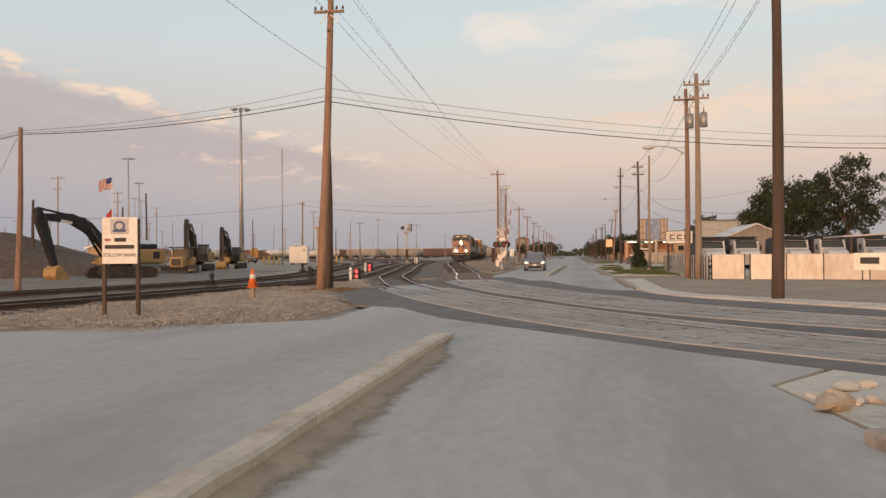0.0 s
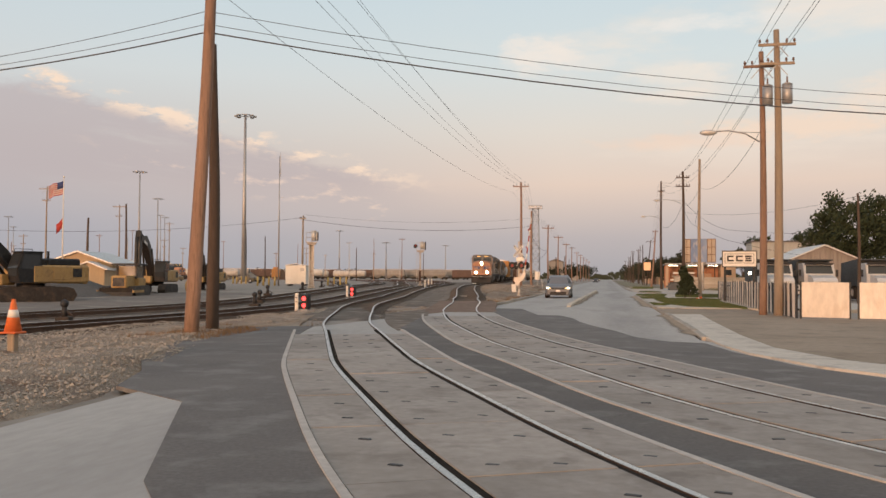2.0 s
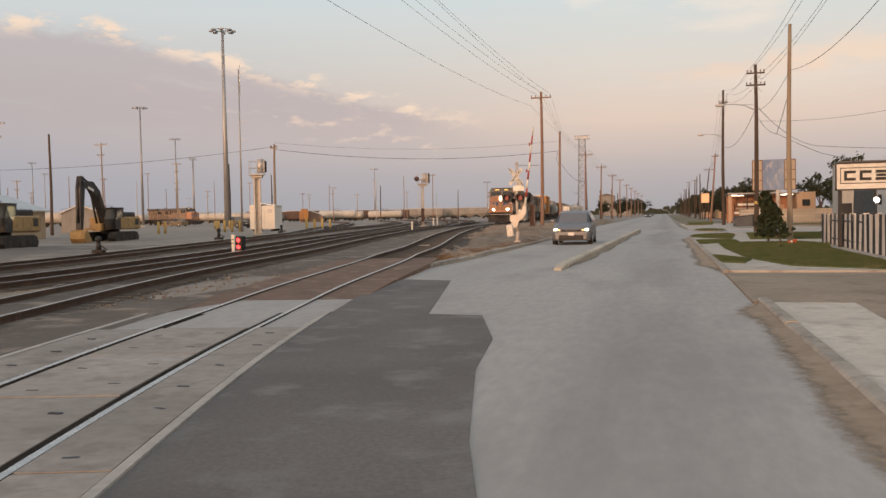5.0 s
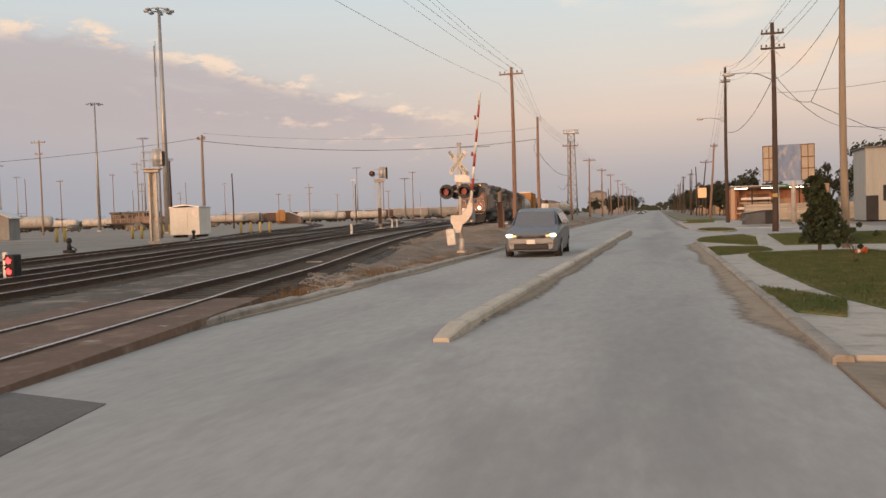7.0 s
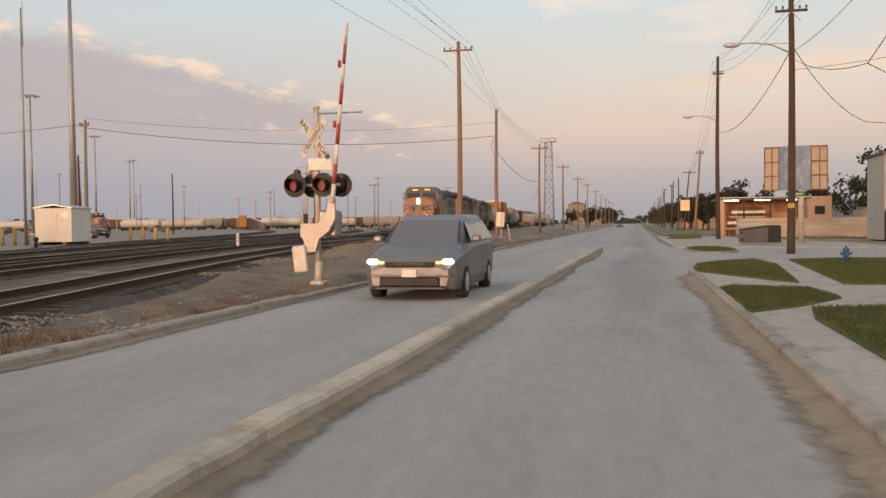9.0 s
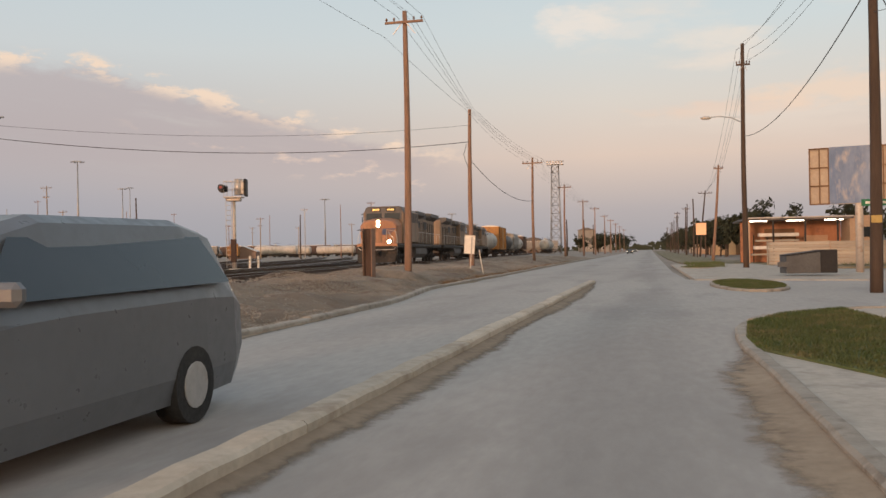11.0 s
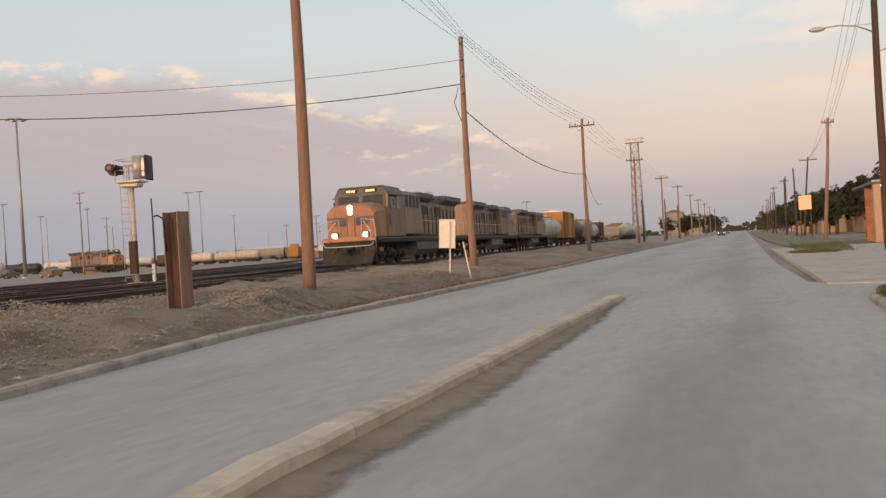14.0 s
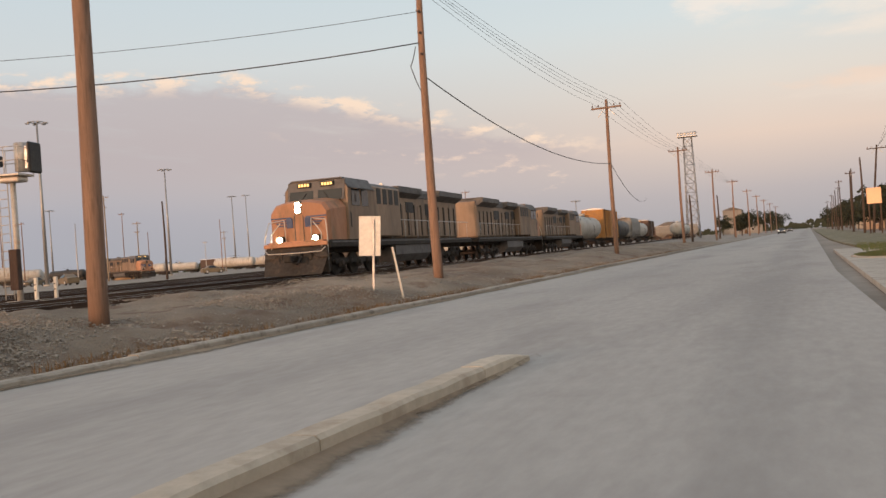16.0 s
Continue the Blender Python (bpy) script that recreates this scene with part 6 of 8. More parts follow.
high_mast(-58.9, 154.1, 27.4, lamps=8, r=0.42)
high_mast(-117.4, 223.7, 27.6)
high_mast(-152, 296, 27.6)
high_mast(-231, 443, 33)
high_mast(-200, 390, 28)
for x, y, h in ((-120, 400, 22), (-88, 360, 15), (-250, 350, 26), (-300, 420, 26), (-75, 420, 16), (-190, 250, 20)):
    high_mast(x, y, h, "distant floodlight mast of the rail yard")
for x, y, h, a in ((-88.1, 144.8, 15.2, 2.6), (-94.8, 176.9, 15.0, 2.6), (-115.6, 235.8, 15.4, 2.6), (-57.4, 116.1, 9.7, 0), (-59.1, 155.3, 9.0, 0), (-39.5, 128.2, 9.0, 0.8), (-75.6, 204, 10, 0), (-52, 100, 7.0, 0), (-44, 71, 6.2, 0), (-60, 88, 7.5, 0.9), (-130, 260, 12, 2.4), (-100, 300, 11, 2.4), (-160, 330, 12, 2.4), (-68, 250, 9, 0), (-140, 210, 11, 2.4), (-85, 330, 10, 2), (-60, 300, 9, 0), (-110, 350, 10, 2), (-210, 300, 12, 2.4), (-180, 200, 11, 2.4), (-48, 330, 9, 1.8), (-150, 400, 12, 2.4)):
    utility_pole(x, y, h, M_POLED if a == 0 else M_POLEG, "wooden pole standing in the rail yard", r=0.16, arm=a, group="poles of the rail yard", second=(h - 2.2 if a > 2 else 0))
at = thing("antenna_mast", "thin grey radio mast in the rail yard", "mast", (-40.9, 123.3, 0.35))
part("shaft", Geo().tube((0, 0, 0), (0, 0, 16.2), 0.11, 0.05, n=10), M_GALV, at)
part("antenna", Geo().tube((0.12, 0, 13.6), (0.12, 0, 16.6), 0.035, n=6), M_ALU, at)
part("bracket", Geo().box((0.3, 0, 11.0), (0.6, 0.03, 0.03)).box((0.3, 0, 9.2), (0.6, 0.03, 0.03)), M_GALV, at)

# lattice tower
lt = thing("lattice_tower", "tall steel lattice floodlight tower beside the line", "lattice tower", (-29.4, 372, 0.3))
w0, w1, H = 1.7, 1.1, 29.0
br = Geo()
for sx in (-1, 1):
    for sy in (-1, 1):
        part("leg", Geo().tube((sx * w0, sy * w0, 0), (sx * w1, sy * w1, H), 0.12, 0.1, n=6), M_GALV, lt)
nlev = 11
for k in range(nlev):
    za, zb = H * k / nlev, H * (k + 1) / nlev
    wa, wb = w0 + (w1 - w0) * k / nlev, w0 + (w1 - w0) * (k + 1) / nlev
    for sx, sy, tx, ty in ((-1, -1, 1, -1), (1, -1, 1, 1), (1, 1, -1, 1), (-1, 1, -1, -1)):
        br.tube((sx * wa, sy * wa, za), (tx * wb, ty * wb, zb), 0.06, n=5).tube((tx * wa, ty * wa, za), (sx * wb, sy * wb, zb), 0.06, n=5).tube((sx * wb, sy * wb, zb), (tx * wb, ty * wb, zb), 0.06, n=5)
part("bracing", br, M_GALV, lt)
pf = part("platform", Geo().box((0, 0, H + 0.1), (5.4, 3.0, 0.2)).path([(-2.7, -1.5, H + 1.2), (2.7, -1.5, H + 1.2), (2.7, 1.5, H + 1.2), (-2.7, 1.5, H + 1.2), (-2.7, -1.5, H + 1.2)], 0.06), M_GALV, lt)
for k in range(6):
    part("floodlight", Geo().box((-2.3 + 0.92 * k, -1.5, H + 0.75), (0.6, 0.4, 0.6), bevel=0.08), M_GALV, pf)

# equipment shelter with bollards
sh = thing("equipment_shelter", "white metal equipment shelter on skids", "shelter", (-38.9, 124.6, 0.42), 12)
part("body", Geo().box((0, 0, 1.35), (2.5, 3.2, 2.3), bevel=0.02), M_WHITE, sh)
part("roof", Geo().slab([(-1.32, 2.48), (0, 2.68), (1.32, 2.48), (1.32, 2.55), (0, 2.76), (-1.32, 2.55)], -1.66, 1.66, axis="y"), M_ALU, sh)
part("door", Geo().box((-0.2, -1.61, 1.25), (0.9, 0.03, 1.95), bevel=0.008), M_WHITE, sh)
part("vent", Geo().box((0.8, -1.61, 2.0), (0.45, 0.03, 0.4)), M_GALV, sh)
part("skid", Geo().box((-0.9, 0, 0.1), (0.2, 3.2, 0.2)).box((0.9, 0, 0.1), (0.2, 3.2, 0.2)), M_UNDER, sh)
M_BOLL = mat("bollard_yellow", (0.5, 0.36, 0.12), (0.42, 0.3, 0.11), 0.7, big=2, fine=10, bump=0.1)
random.seed(6)
for x, y in ((-43.5, 123), (-43.0, 123.6), (-42.5, 124.2), (-42.0, 124.9), (-36.2, 128.5), (-35.6, 129.2), (-35.0, 129.9), (-34.4, 130.6), (-60, 152.6), (-59.3, 152.4), (-58.5, 152.4), (-57.8, 152.6), (-46.5, 117.2), (-45.9, 117.4)):
    b = thing("bollard", "faded yellow steel bollard", "bollard", (x, y, 0.38), group="bollards of the yard")
    part("tube", Geo().tube((0, 0, 0), (0, 0, 1.1), 0.12, n=12).ball((0, 0, 1.1), 0.12, 12, 4, squash=(1, 1, 0.5)), M_BOLL, b)


# excavators
def excavator(label, boom_pose, swing=0.0):
    """A tracked excavator facing +x. boom_pose: reach and height of knee and tip; swing: how far the crawlers are turned."""
    e = thing("excavator", label, "excavator", group="excavators")
    for s in (-1, 1):
        tk = Geo().slab([(-2.1, 0.45), (-1.9, 0.12), (-1.5, 0.0), (1.5, 0.0), (1.9, 0.12), (2.1, 0.45), (1.9, 0.82), (1.5, 0.92), (-1.5, 0.92), (-1.9, 0.82)], s * 1.15 - 0.32, s * 1.15 + 0.32, axis="y")
        t = part("crawler", tk, M_UNDER, e, "dusty brown crawler")
        t.matrix_basis = pose(0, 0, 0, 0, 0, swing)
        for k in range(5):
            part("roller", Geo().tube((-1.5 + 0.75 * k, s * 1.48, 0.4), (-1.5 + 0.75 * k, s * 1.5, 0.4), 0.24, n=12), M_UNDER, t)
    part("turntable", Geo().tube((0, 0, 0.75), (0, 0, 1.1), 0.75, n=20), M_EXB, e)
    part("house", Geo().box((-0.9, 0, 1.62), (3.4, 2.7, 1.0), bevel=0.08), M_EXY, e, "dirty yellow engine house")
    for s in (-1, 1):
        part("side_door", Geo().box((-1.0, s * 1.36, 1.66), (1.1, 0.03, 0.7), bevel=0.01), M_EXY, e)
        part("louvre", Geo().box((-2.0, s * 1.36, 1.7), (0.6, 0.03, 0.5), bevel=0.01), M_EXB, e)
    part("engine_cover", Geo().box((-1.4, -0.1, 2.3), (2.2, 2.2, 0.42), bevel=0.08), M_EXB, e, "dark engine cover")
    part("counterweight", Geo().box((-2.65, 0, 1.62), (0.6, 2.6, 1.1), bevel=0.16), M_EXY, e, "worn yellow counterweight")
    part("walk_plate", Geo().box((0.9, -0.85, 1.2), (1.3, 0.9, 0.14), bevel=0.03), M_EXY, e)
    cb = part("cab", Geo().slab([(0.25, 1.15), (1.6, 1.15), (1.72, 1.95), (1.4, 2.8), (0.25, 2.8)], 0.4, 1.32, axis="y"), M_EXB, e)
    part("cab_glass", Geo().slab([(0.4, 1.9), (1.58, 1.9), (1.33, 2.68), (0.4, 2.68)], 0.39, 1.33, axis="y").add([(1.69, 0.48, 1.5), (1.74, 0.48, 1.95), (1.45, 0.48, 2.7), (1.45, 1.24, 2.7), (1.74, 1.24, 1.95), (1.69, 1.24, 1.5)], [(0, 1, 4, 5), (1, 2, 3, 4)]), M_GLASS, cb)
    part("boom_foot", Geo().box((1.55, -0.1, 1.3), (0.9, 0.75, 0.6), bevel=0.08), M_EXY, e, "worn yellow boom foot")
    part("cab_roof", Geo().box((0.82, 0.86, 2.83), (1.3, 1.0, 0.07), bevel=0.03), M_EXB, cb)
    part("guard_rail", Geo().path([(0.2, 0.36, 2.88), (0.2, 0.36, 3.0), (1.3, 0.36, 3.0), (1.3, 0.36, 2.88)], 0.02), M_EXB, e)
    part("exhaust", Geo().tube((-1.5, -0.6, 2.5), (-1.5, -0.6, 2.95), 0.07, n=8), M_EXB, e)
    (kx, kz), (tx, tz) = boom_pose
    d = Vector((tx - kx, tz - kz)).normalized()
    # boom bent at its knee, drawn as a tapered box section
    mid = (0.75 + (kx - 0.75) * 0.36, 1.55 + (kz - 1.55) * 0.78)
    pts = [(0.75, 1.55), (0.75 + (kx - 0.75) * 0.16, 1.55 + (kz - 1.55) * 0.42), mid, (0.75 + (kx - 0.75) * 0.6, 1.55 + (kz - 1.55) * 0.99), (kx, kz)]
    wd = [0.40, 0.60, 0.74, 0.62, 0.42]
    def box_arm(pts, wd, y, half):
        g = Geo()
        up, dn = [], []
        for i, (a, b) in enumerate(pts):
            d = Vector((pts[min(i + 1, len(pts) - 1)][0] - pts[max(i - 1, 0)][0], pts[min(i + 1, len(pts) - 1)][1] - pts[max(i - 1, 0)][1])).normalized()
            nrm = Vector((-d.y, d.x))
            up.append((a + nrm.x * wd[i] / 2, b + nrm.y * wd[i] / 2))
            dn.append((a - nrm.x * wd[i] / 2, b - nrm.y * wd[i] / 2))
        return g.slab(up + dn[::-1], y - half, y + half, axis="y")
    bo = part("boom", box_arm(pts, wd, -0.1, 0.24), M_EXB, e, "black boom")
    part("boom_cylinder", Geo().tube((1.1, 0.28, 1.3), (mid[0] - 0.05, 0.28, mid[1] - 0.1), 0.09, n=8).tube((1.1, -0.48, 1.3), (mid[0] - 0.05, -0.48, mid[1] - 0.1), 0.09, n=8).tube((mid[0] + 0.1, -0.1, mid[1] + 0.55), (kx - d.x * 0.5, -0.1, kz - d.y * 0.5 + 0.1), 0.075, n=8), M_EXB, bo)
    st = part("stick", box_arm([(kx - d.x * 0.6, kz - d.y * 0.6), (kx + d.x * 0.3, kz + d.y * 0.3), (tx, tz)], [0.34, 0.72, 0.34], -0.1, 0.2), M_EXB, e, "black stick")
    part("stick_cylinder", Geo().tube((kx + 0.35, -0.1, kz + 0.1), (tx + 0.25, -0.1, tz + 0.5), 0.07, n=8), M_EXB, st)
    bk = Geo()
    prof = [(0.0, 0.0), (0.35, -0.25), (0.4, -0.7), (0.1, -1.05), (-0.45, -1.1), (-0.75, -0.85)]
    bk.slab([(tx + a, tz + b) for a, b in prof] + [(tx + a * 0.85 - 0.05, tz + b * 0.88 - 0.02) for a, b in prof[::-1]], -0.7, 0.5, axis="y")
    for y in (-0.7, 0.48):
        bk.slab([(tx + a, tz + b) for a, b in prof], y, y + 0.03, axis="y")
    part("bucket", bk, M_EXY, e, "worn yellow bucket resting on the ground")
    part("maker_bar", Geo().box((mid[0] + (kx - mid[0]) * 0.5, 0.15, mid[1] + (kz - mid[1]) * 0.5), (0.9, 0.012, 0.2), ry=-math.degrees(math.atan2(kz - mid[1], kx - mid[0]))), M_SIGNW, bo, "pale plain bar")
    return e


ex = excavator("yellow and black crawler excavator with its boom stretched out", ((6.6, 4.2), (5.5, 1.05)), -21)
ex.matrix_basis = pose(-33.6, 65.8, -0.06, 0, 0, 251) @ Matrix.Scale(1.03, 4)
ex2 = excavator("yellow crawler excavator with a black arm folded before it", ((4.3, 4.65), (4.6, 1.15)))
ex2.matrix_basis = pose(-36.3, 84.8, 0.05, 0, 0, 283) @ Matrix.Scale(0.93, 4)
copy_thing(ex2, pose(-37.9, 97.4, 0.1, 0, 0, 278) @ Matrix.Scale(0.93, 4))

# dozer
dz = thing("bulldozer", "small worn yellow crawler dozer with a roofed cab", "bulldozer", (-34.5, 77.6, 0.0), 280)
for s in (-1, 1):
    part("crawler", Geo().slab([(-1.6, 0.5), (-1.35, 0.1), (1.3, 0.0), (1.6, 0.4), (1.35, 0.8), (-1.3, 0.85)], s * 0.95 - 0.25, s * 0.95 + 0.25, axis="y"), M_EXB, dz)
part("body", Geo().box((0.65, 0, 1.1), (1.7, 1.1, 0.9), bevel=0.08).box((-0.8, 0, 1.0), (1.4, 1.7, 0.8), bevel=0.06), M_EXY, dz)
part("grille", Geo().box((1.51, 0, 1.1), (0.03, 0.8, 0.6)), M_EXB, dz)
cb = part("cab", Geo().box((-0.6, 0, 2.36), (1.9, 1.95, 0.12), bevel=0.03).box((0.0, 0.68, 1.8), (0.09, 0.09, 1.0)).box((0.0, -0.68, 1.8), (0.09, 0.09, 1.0)).box((-1.35, 0.68, 1.8), (0.09, 0.09, 1.0)).box((-1.35, -0.68, 1.8), (0.09, 0.09, 1.0)), M_EXB, dz)
part("cab_glass", Geo().box((-0.68, 0, 1.8), (1.28, 1.4, 0.85)), M_GLASS, cb)
part("blade", Geo().slab([(1.85, 0.05), (2.0, 0.1), (1.92, 0.4), (2.0, 0.7), (1.88, 0.7), (1.8, 0.4)], -1.15, 1.15, axis="y"), M_EXB, dz)
part("push_arm", Geo().box((1.1, 1.25, 0.45), (2.0, 0.12, 0.18)).box((1.1, -1.25, 0.45), (2.0, 0.12, 0.18)), M_EXY, dz)


def heap(cx, cy, rx, ry, h, turn, material, name, label):
    g = Geo()
    n, k = 44, 12
    for j in range(k + 1):
        r = j / k
        for i in range(n):
            a = 2 * math.pi * i / n
            x, y = rx * r * math.cos(a), ry * r * math.sin(a)
            z = h * (1 - r) ** 0.85 * (1 + 0.35 * noise.noise(Vector((x * 0.22 + 5, y * 0.22, 0)))) + 0.12 * noise.noise(Vector((x * 1.3, y * 1.3, 2))) * (1 - r)
            g.v.append((cx + x * math.cos(turn) - y * math.sin(turn), cy + x * math.sin(turn) + y * math.cos(turn), max(0.0, yard_z(cx, cy)) - 0.08 + z))
    for j in range(k):
        for i in range(n):
            g.f.append((j * n + i, j * n + (i + 1) % n, (j + 1) * n + (i + 1) % n, (j + 1) * n + i))
            g.s.append(True)
    return solid(name, g, material, label, "heap")


heap(-47, 70, 14, 7, 3.6, 0.7, M_PILE, "earth_heap", "long heap of dark brown earth")
heap(-58, 62, 14, 8, 3.4, 0.5, M_PILE, "earth_heap", "long heap of dark brown earth")
heap(-39.5, 76, 5.5, 5, 1.7, 0.0, M_GPILE, "gravel_heap", "low heap of dark grey gravel")


def gable_shed(x, y, w, l, eave, ridge, rz, wall, label, door=True):
    s = thing("shed", label, "shed", (x, y, max(0, yard_z(x, y)) - 0.03), rz, "sheds")
    part("wall_shell", Geo().slab([(-w / 2, 0), (w / 2, 0), (w / 2, eave), (0, ridge), (-w / 2, eave)], 0, l, axis="y"), wall, s)
    e = 0.3
    part("roof", Geo().slab([(-w / 2 - e, eave - e * (ridge - eave) / (w / 2)), (0, ridge), (w / 2 + e, eave - e * (ridge - eave) / (w / 2)), (w / 2 + e, eave + 0.12 - e * (ridge - eave) / (w / 2)), (0, ridge + 0.13), (-w / 2 - e, eave + 0.12 - e * (ridge - eave) / (w / 2))], -0.3, l + 0.3, axis="y"), M_ALU, s, "pale metal roof")
    if door:
        part("door", Geo().box((-w * 0.18, -0.02, 1.0), (0.95, 0.05, 2.0)), M_UNDER, s)
        wd = part("window", Geo().box((w * 0.22, -0.02, 1.4), (0.9, 0.05, 0.8)), M_WHITE, s)
        part("pane", Geo().box((w * 0.22, -0.05, 1.58), (0.76, 0.02, 0.3)).box((w * 0.22, -0.05, 1.22), (0.76, 0.02, 0.3)), M_GLASS, wd)
    return s


gable_shed(-49.8, 95, 6.4, 9, 2.35, 3.5, 14, M_TAN, "tan gabled site shed with pale metal roof")
gable_shed(-47.6, 93.2, 3.0, 3.4, 1.9, 2.5, 14, M_TAN, "small tan lean-to beside the shed", False)
gable_shed(-120, 330, 8, 9, 2.2, 3.8, 18, M_STUCCO2, "broad tan shed far across the yard", False)
gable_shed(-66, 132, 4.2, 4.0, 2.3, 3.2, 25, M_HOPG, "small grey hut with an overhanging roof", False)
hut = thing("caboose", "orange railway caboose standing across the yard", "caboose", (-121.7, 328, 0.4), 20)
part("body", Geo().box((0, 0, 2.4), (3.0, 8.5, 2.9), bevel=0.05).box((0, 0, 4.2), (2.2, 2.6, 0.9), bevel=0.05), M_BOXO, hut)
part("underframe", Geo().box((0, 0, 0.8), (2.4, 8.6, 0.3)), M_UNDER, hut)

# flagpole
fp = thing("flagpole", "white flagpole with two faded flags hanging in a light wind", "flagpole", (-46.4, 87.6, 0.1))
part("pole", Geo().tube((0, 0, 0), (0, 0, 9.8), 0.07, 0.035, n=10).ball((0, 0, 9.86), 0.08, 8, 6), M_WHITE, fp)


def flag_strip(z0, z1, u0, u1, dy, droop):
    g = Geo()
    n = 10
    for k in range(n + 1):
        u = u0 + (u1 - u0) * k / n
        w = 0.14 * math.sin(u * 5.0) * u
        for z in (z0, z1):
            g.v.append((-u * 0.88, w + dy, z - droop * u))
        for z in (z0, z1):
            g.v.append((-u * 0.88, w + dy + 0.012, z - droop * u))
    for k in range(n):
        a, b = k * 4, k * 4 + 4
        g.f += [(a, a + 1, b + 1, b), (a + 2, b + 2, b + 3, a + 3), (a, b, b + 2, a + 2), (a + 1, a + 3, b + 3, b + 1)]
        g.s += [True] * 4
    return g


for k in range(13):
    part("stripe", flag_strip(9.5 - 0.085 * (k + 1), 9.5 - 0.085 * k, 0.68 if k < 7 else 0.04, 1.75, 0, 0.22), M_FLAGW if k % 2 else M_FLAGR, fp)
part("canton", flag_strip(9.5 - 0.085 * 7, 9.5, 0.04, 0.68, 0, 0.22), M_FLAGB, fp, "blue canton")
part("lower_flag", flag_strip(5.6, 6.4, 0.04, 0.7, 0, 0.9), M_FLAGR, fp, "drooping dark red flag")


# ---- trees ----
def tree(x, y, h, spread, label, material=M_LEAF, seed=1, clumps=46, z=0.0, leaf=0.16, per=60, trunk_r=0.22):
    """A tapered, forked trunk with limbs and a crown of small leaf cards in uneven clumps."""
    rnd = random.Random(seed)
    t = thing("tree", label, "tree", (x, y, z - 0.05), group="trees")
    g = Geo()
    g.tube((0, 0, -0.2), (0.1, 0, h * 0.32), trunk_r, trunk_r * 0.7, n=9, caps=False)
    tips = []
    for k in range(7):
        a = 2 * math.pi * k / 7 + rnd.uniform(-0.4, 0.4)
        r = spread * rnd.uniform(0.35, 0.8)
        p = Vector((0.1, 0, h * rnd.uniform(0.22, 0.38)))
        q = Vector((r * 0.5 * math.cos(a), r * 0.5 * math.sin(a), h * rnd.uniform(0.45, 0.6)))
        e = Vector((r * math.cos(a), r * math.sin(a), h * rnd.uniform(0.6, 0.9)))
        g.tube(p, q, trunk_r * 0.45, trunk_r * 0.28, n=6, caps=False).tube(q, e, trunk_r * 0.28, trunk_r * 0.08, n=5, caps=False)
        tips += [q, e, (q + e) / 2]
    part("trunk", g, M_BARK, t)
    vs, fs = [], []
    for k in range(clumps):
        if k < len(tips):
            c = tips[k] + Vector((rnd.gauss(0, 0.3), rnd.gauss(0, 0.3), rnd.gauss(0, 0.3)))
        else:
            a, b = rnd.uniform(0, 2 * math.pi), rnd.uniform(-0.85, 1.0)
            rr = spread * math.sqrt(max(0, 1 - b * b * 0.8)) * rnd.uniform(0.55, 1.02)
            c = Vector((rr * math.cos(a), rr * math.sin(a), h * (0.64 + 0.32 * b)))
        cr = spread * rnd.uniform(0.14, 0.3)
        for i in range(per):
            d = Vector((rnd.gauss(0, 1), rnd.gauss(0, 1), rnd.gauss(0, 0.75)))
            d = d.normalized() * cr * rnd.uniform(0.3, 1.05)
            p = c + d
            u = Vector((rnd.gauss(0, 1), rnd.gauss(0, 1), rnd.gauss(0, 1))).normalized()
            w = u.orthogonal().normalized() * leaf * rnd.uniform(0.6, 1.3)
            v = u.cross(w).normalized() * leaf * rnd.uniform(0.5, 1.0)
            o = len(vs)
            vs += [p - w, p + v * 0.6, p + w, p - v * 0.6]
            fs.append((o, o + 1, o + 2, o + 3))
    me = bpy.data.meshes.new("crown")
    me.from_pydata([tuple(v) for v in vs], [], fs)
    me.materials.append(material)
    part("crown", me, material, t)
    return t

# ---- businesses along the road ----
M_FENW = mat("white_fence_sheet", (0.72, 0.64, 0.55), (0.64, 0.56, 0.47), 0.65, big=0.6, fine=5, bump=0.05, grime=(0.52, 0.43, 0.34), stretch=(1, 1, 0.4))
M_BOARD = mat("pale_boards", (0.46, 0.41, 0.34), (0.36, 0.32, 0.27), 0.85, big=0.8, fine=6, bump=0.25, stretch=(0.3, 0.3, 5))
M_TRUCK = mat("truck_white", (0.52, 0.52, 0.52), (0.45, 0.45, 0.45), 0.35, big=1, fine=8, bump=0.02)
M_DBODY = mat("dump_body_dark", (0.055, 0.065, 0.07), (0.04, 0.045, 0.05), 0.6, big=0.8, fine=6, bump=0.1)
M_BBTAN = mat("billboard_tan", (0.45, 0.38, 0.30), (0.38, 0.31, 0.245), 0.85, big=0.8, fine=6, bump=0.1)
M_BBBLUE = mat("faded_blue_tarp", (0.14, 0.20, 0.33), (0.25, 0.30, 0.40), 0.7, big=0.7, fine=3, bump=0.1, grime=(0.38, 0.36, 0.36), stretch=(1, 1, 0.4))
M_BROWNW = mat("brown_batten", (0.20, 0.12, 0.07), None, 0.85, big=1, fine=8, bump=0.2)
M_STUCCO = mat("pink_stucco", (0.50, 0.35, 0.24), (0.43, 0.3, 0.21), 0.9, big=0.5, fine=9, bump=0.2)
M_SIDING = mat("grey_siding", (0.40, 0.40, 0.37), (0.34, 0.34, 0.32), 0.7, big=0.4, fine=4, bump=0.15, stretch=(5, 5, 0.3))
M_BLUEH = mat("hydrant_blue", (0.035, 0.10, 0.22), (0.05, 0.10, 0.18), 0.5, big=3, fine=14, bump=0.1)
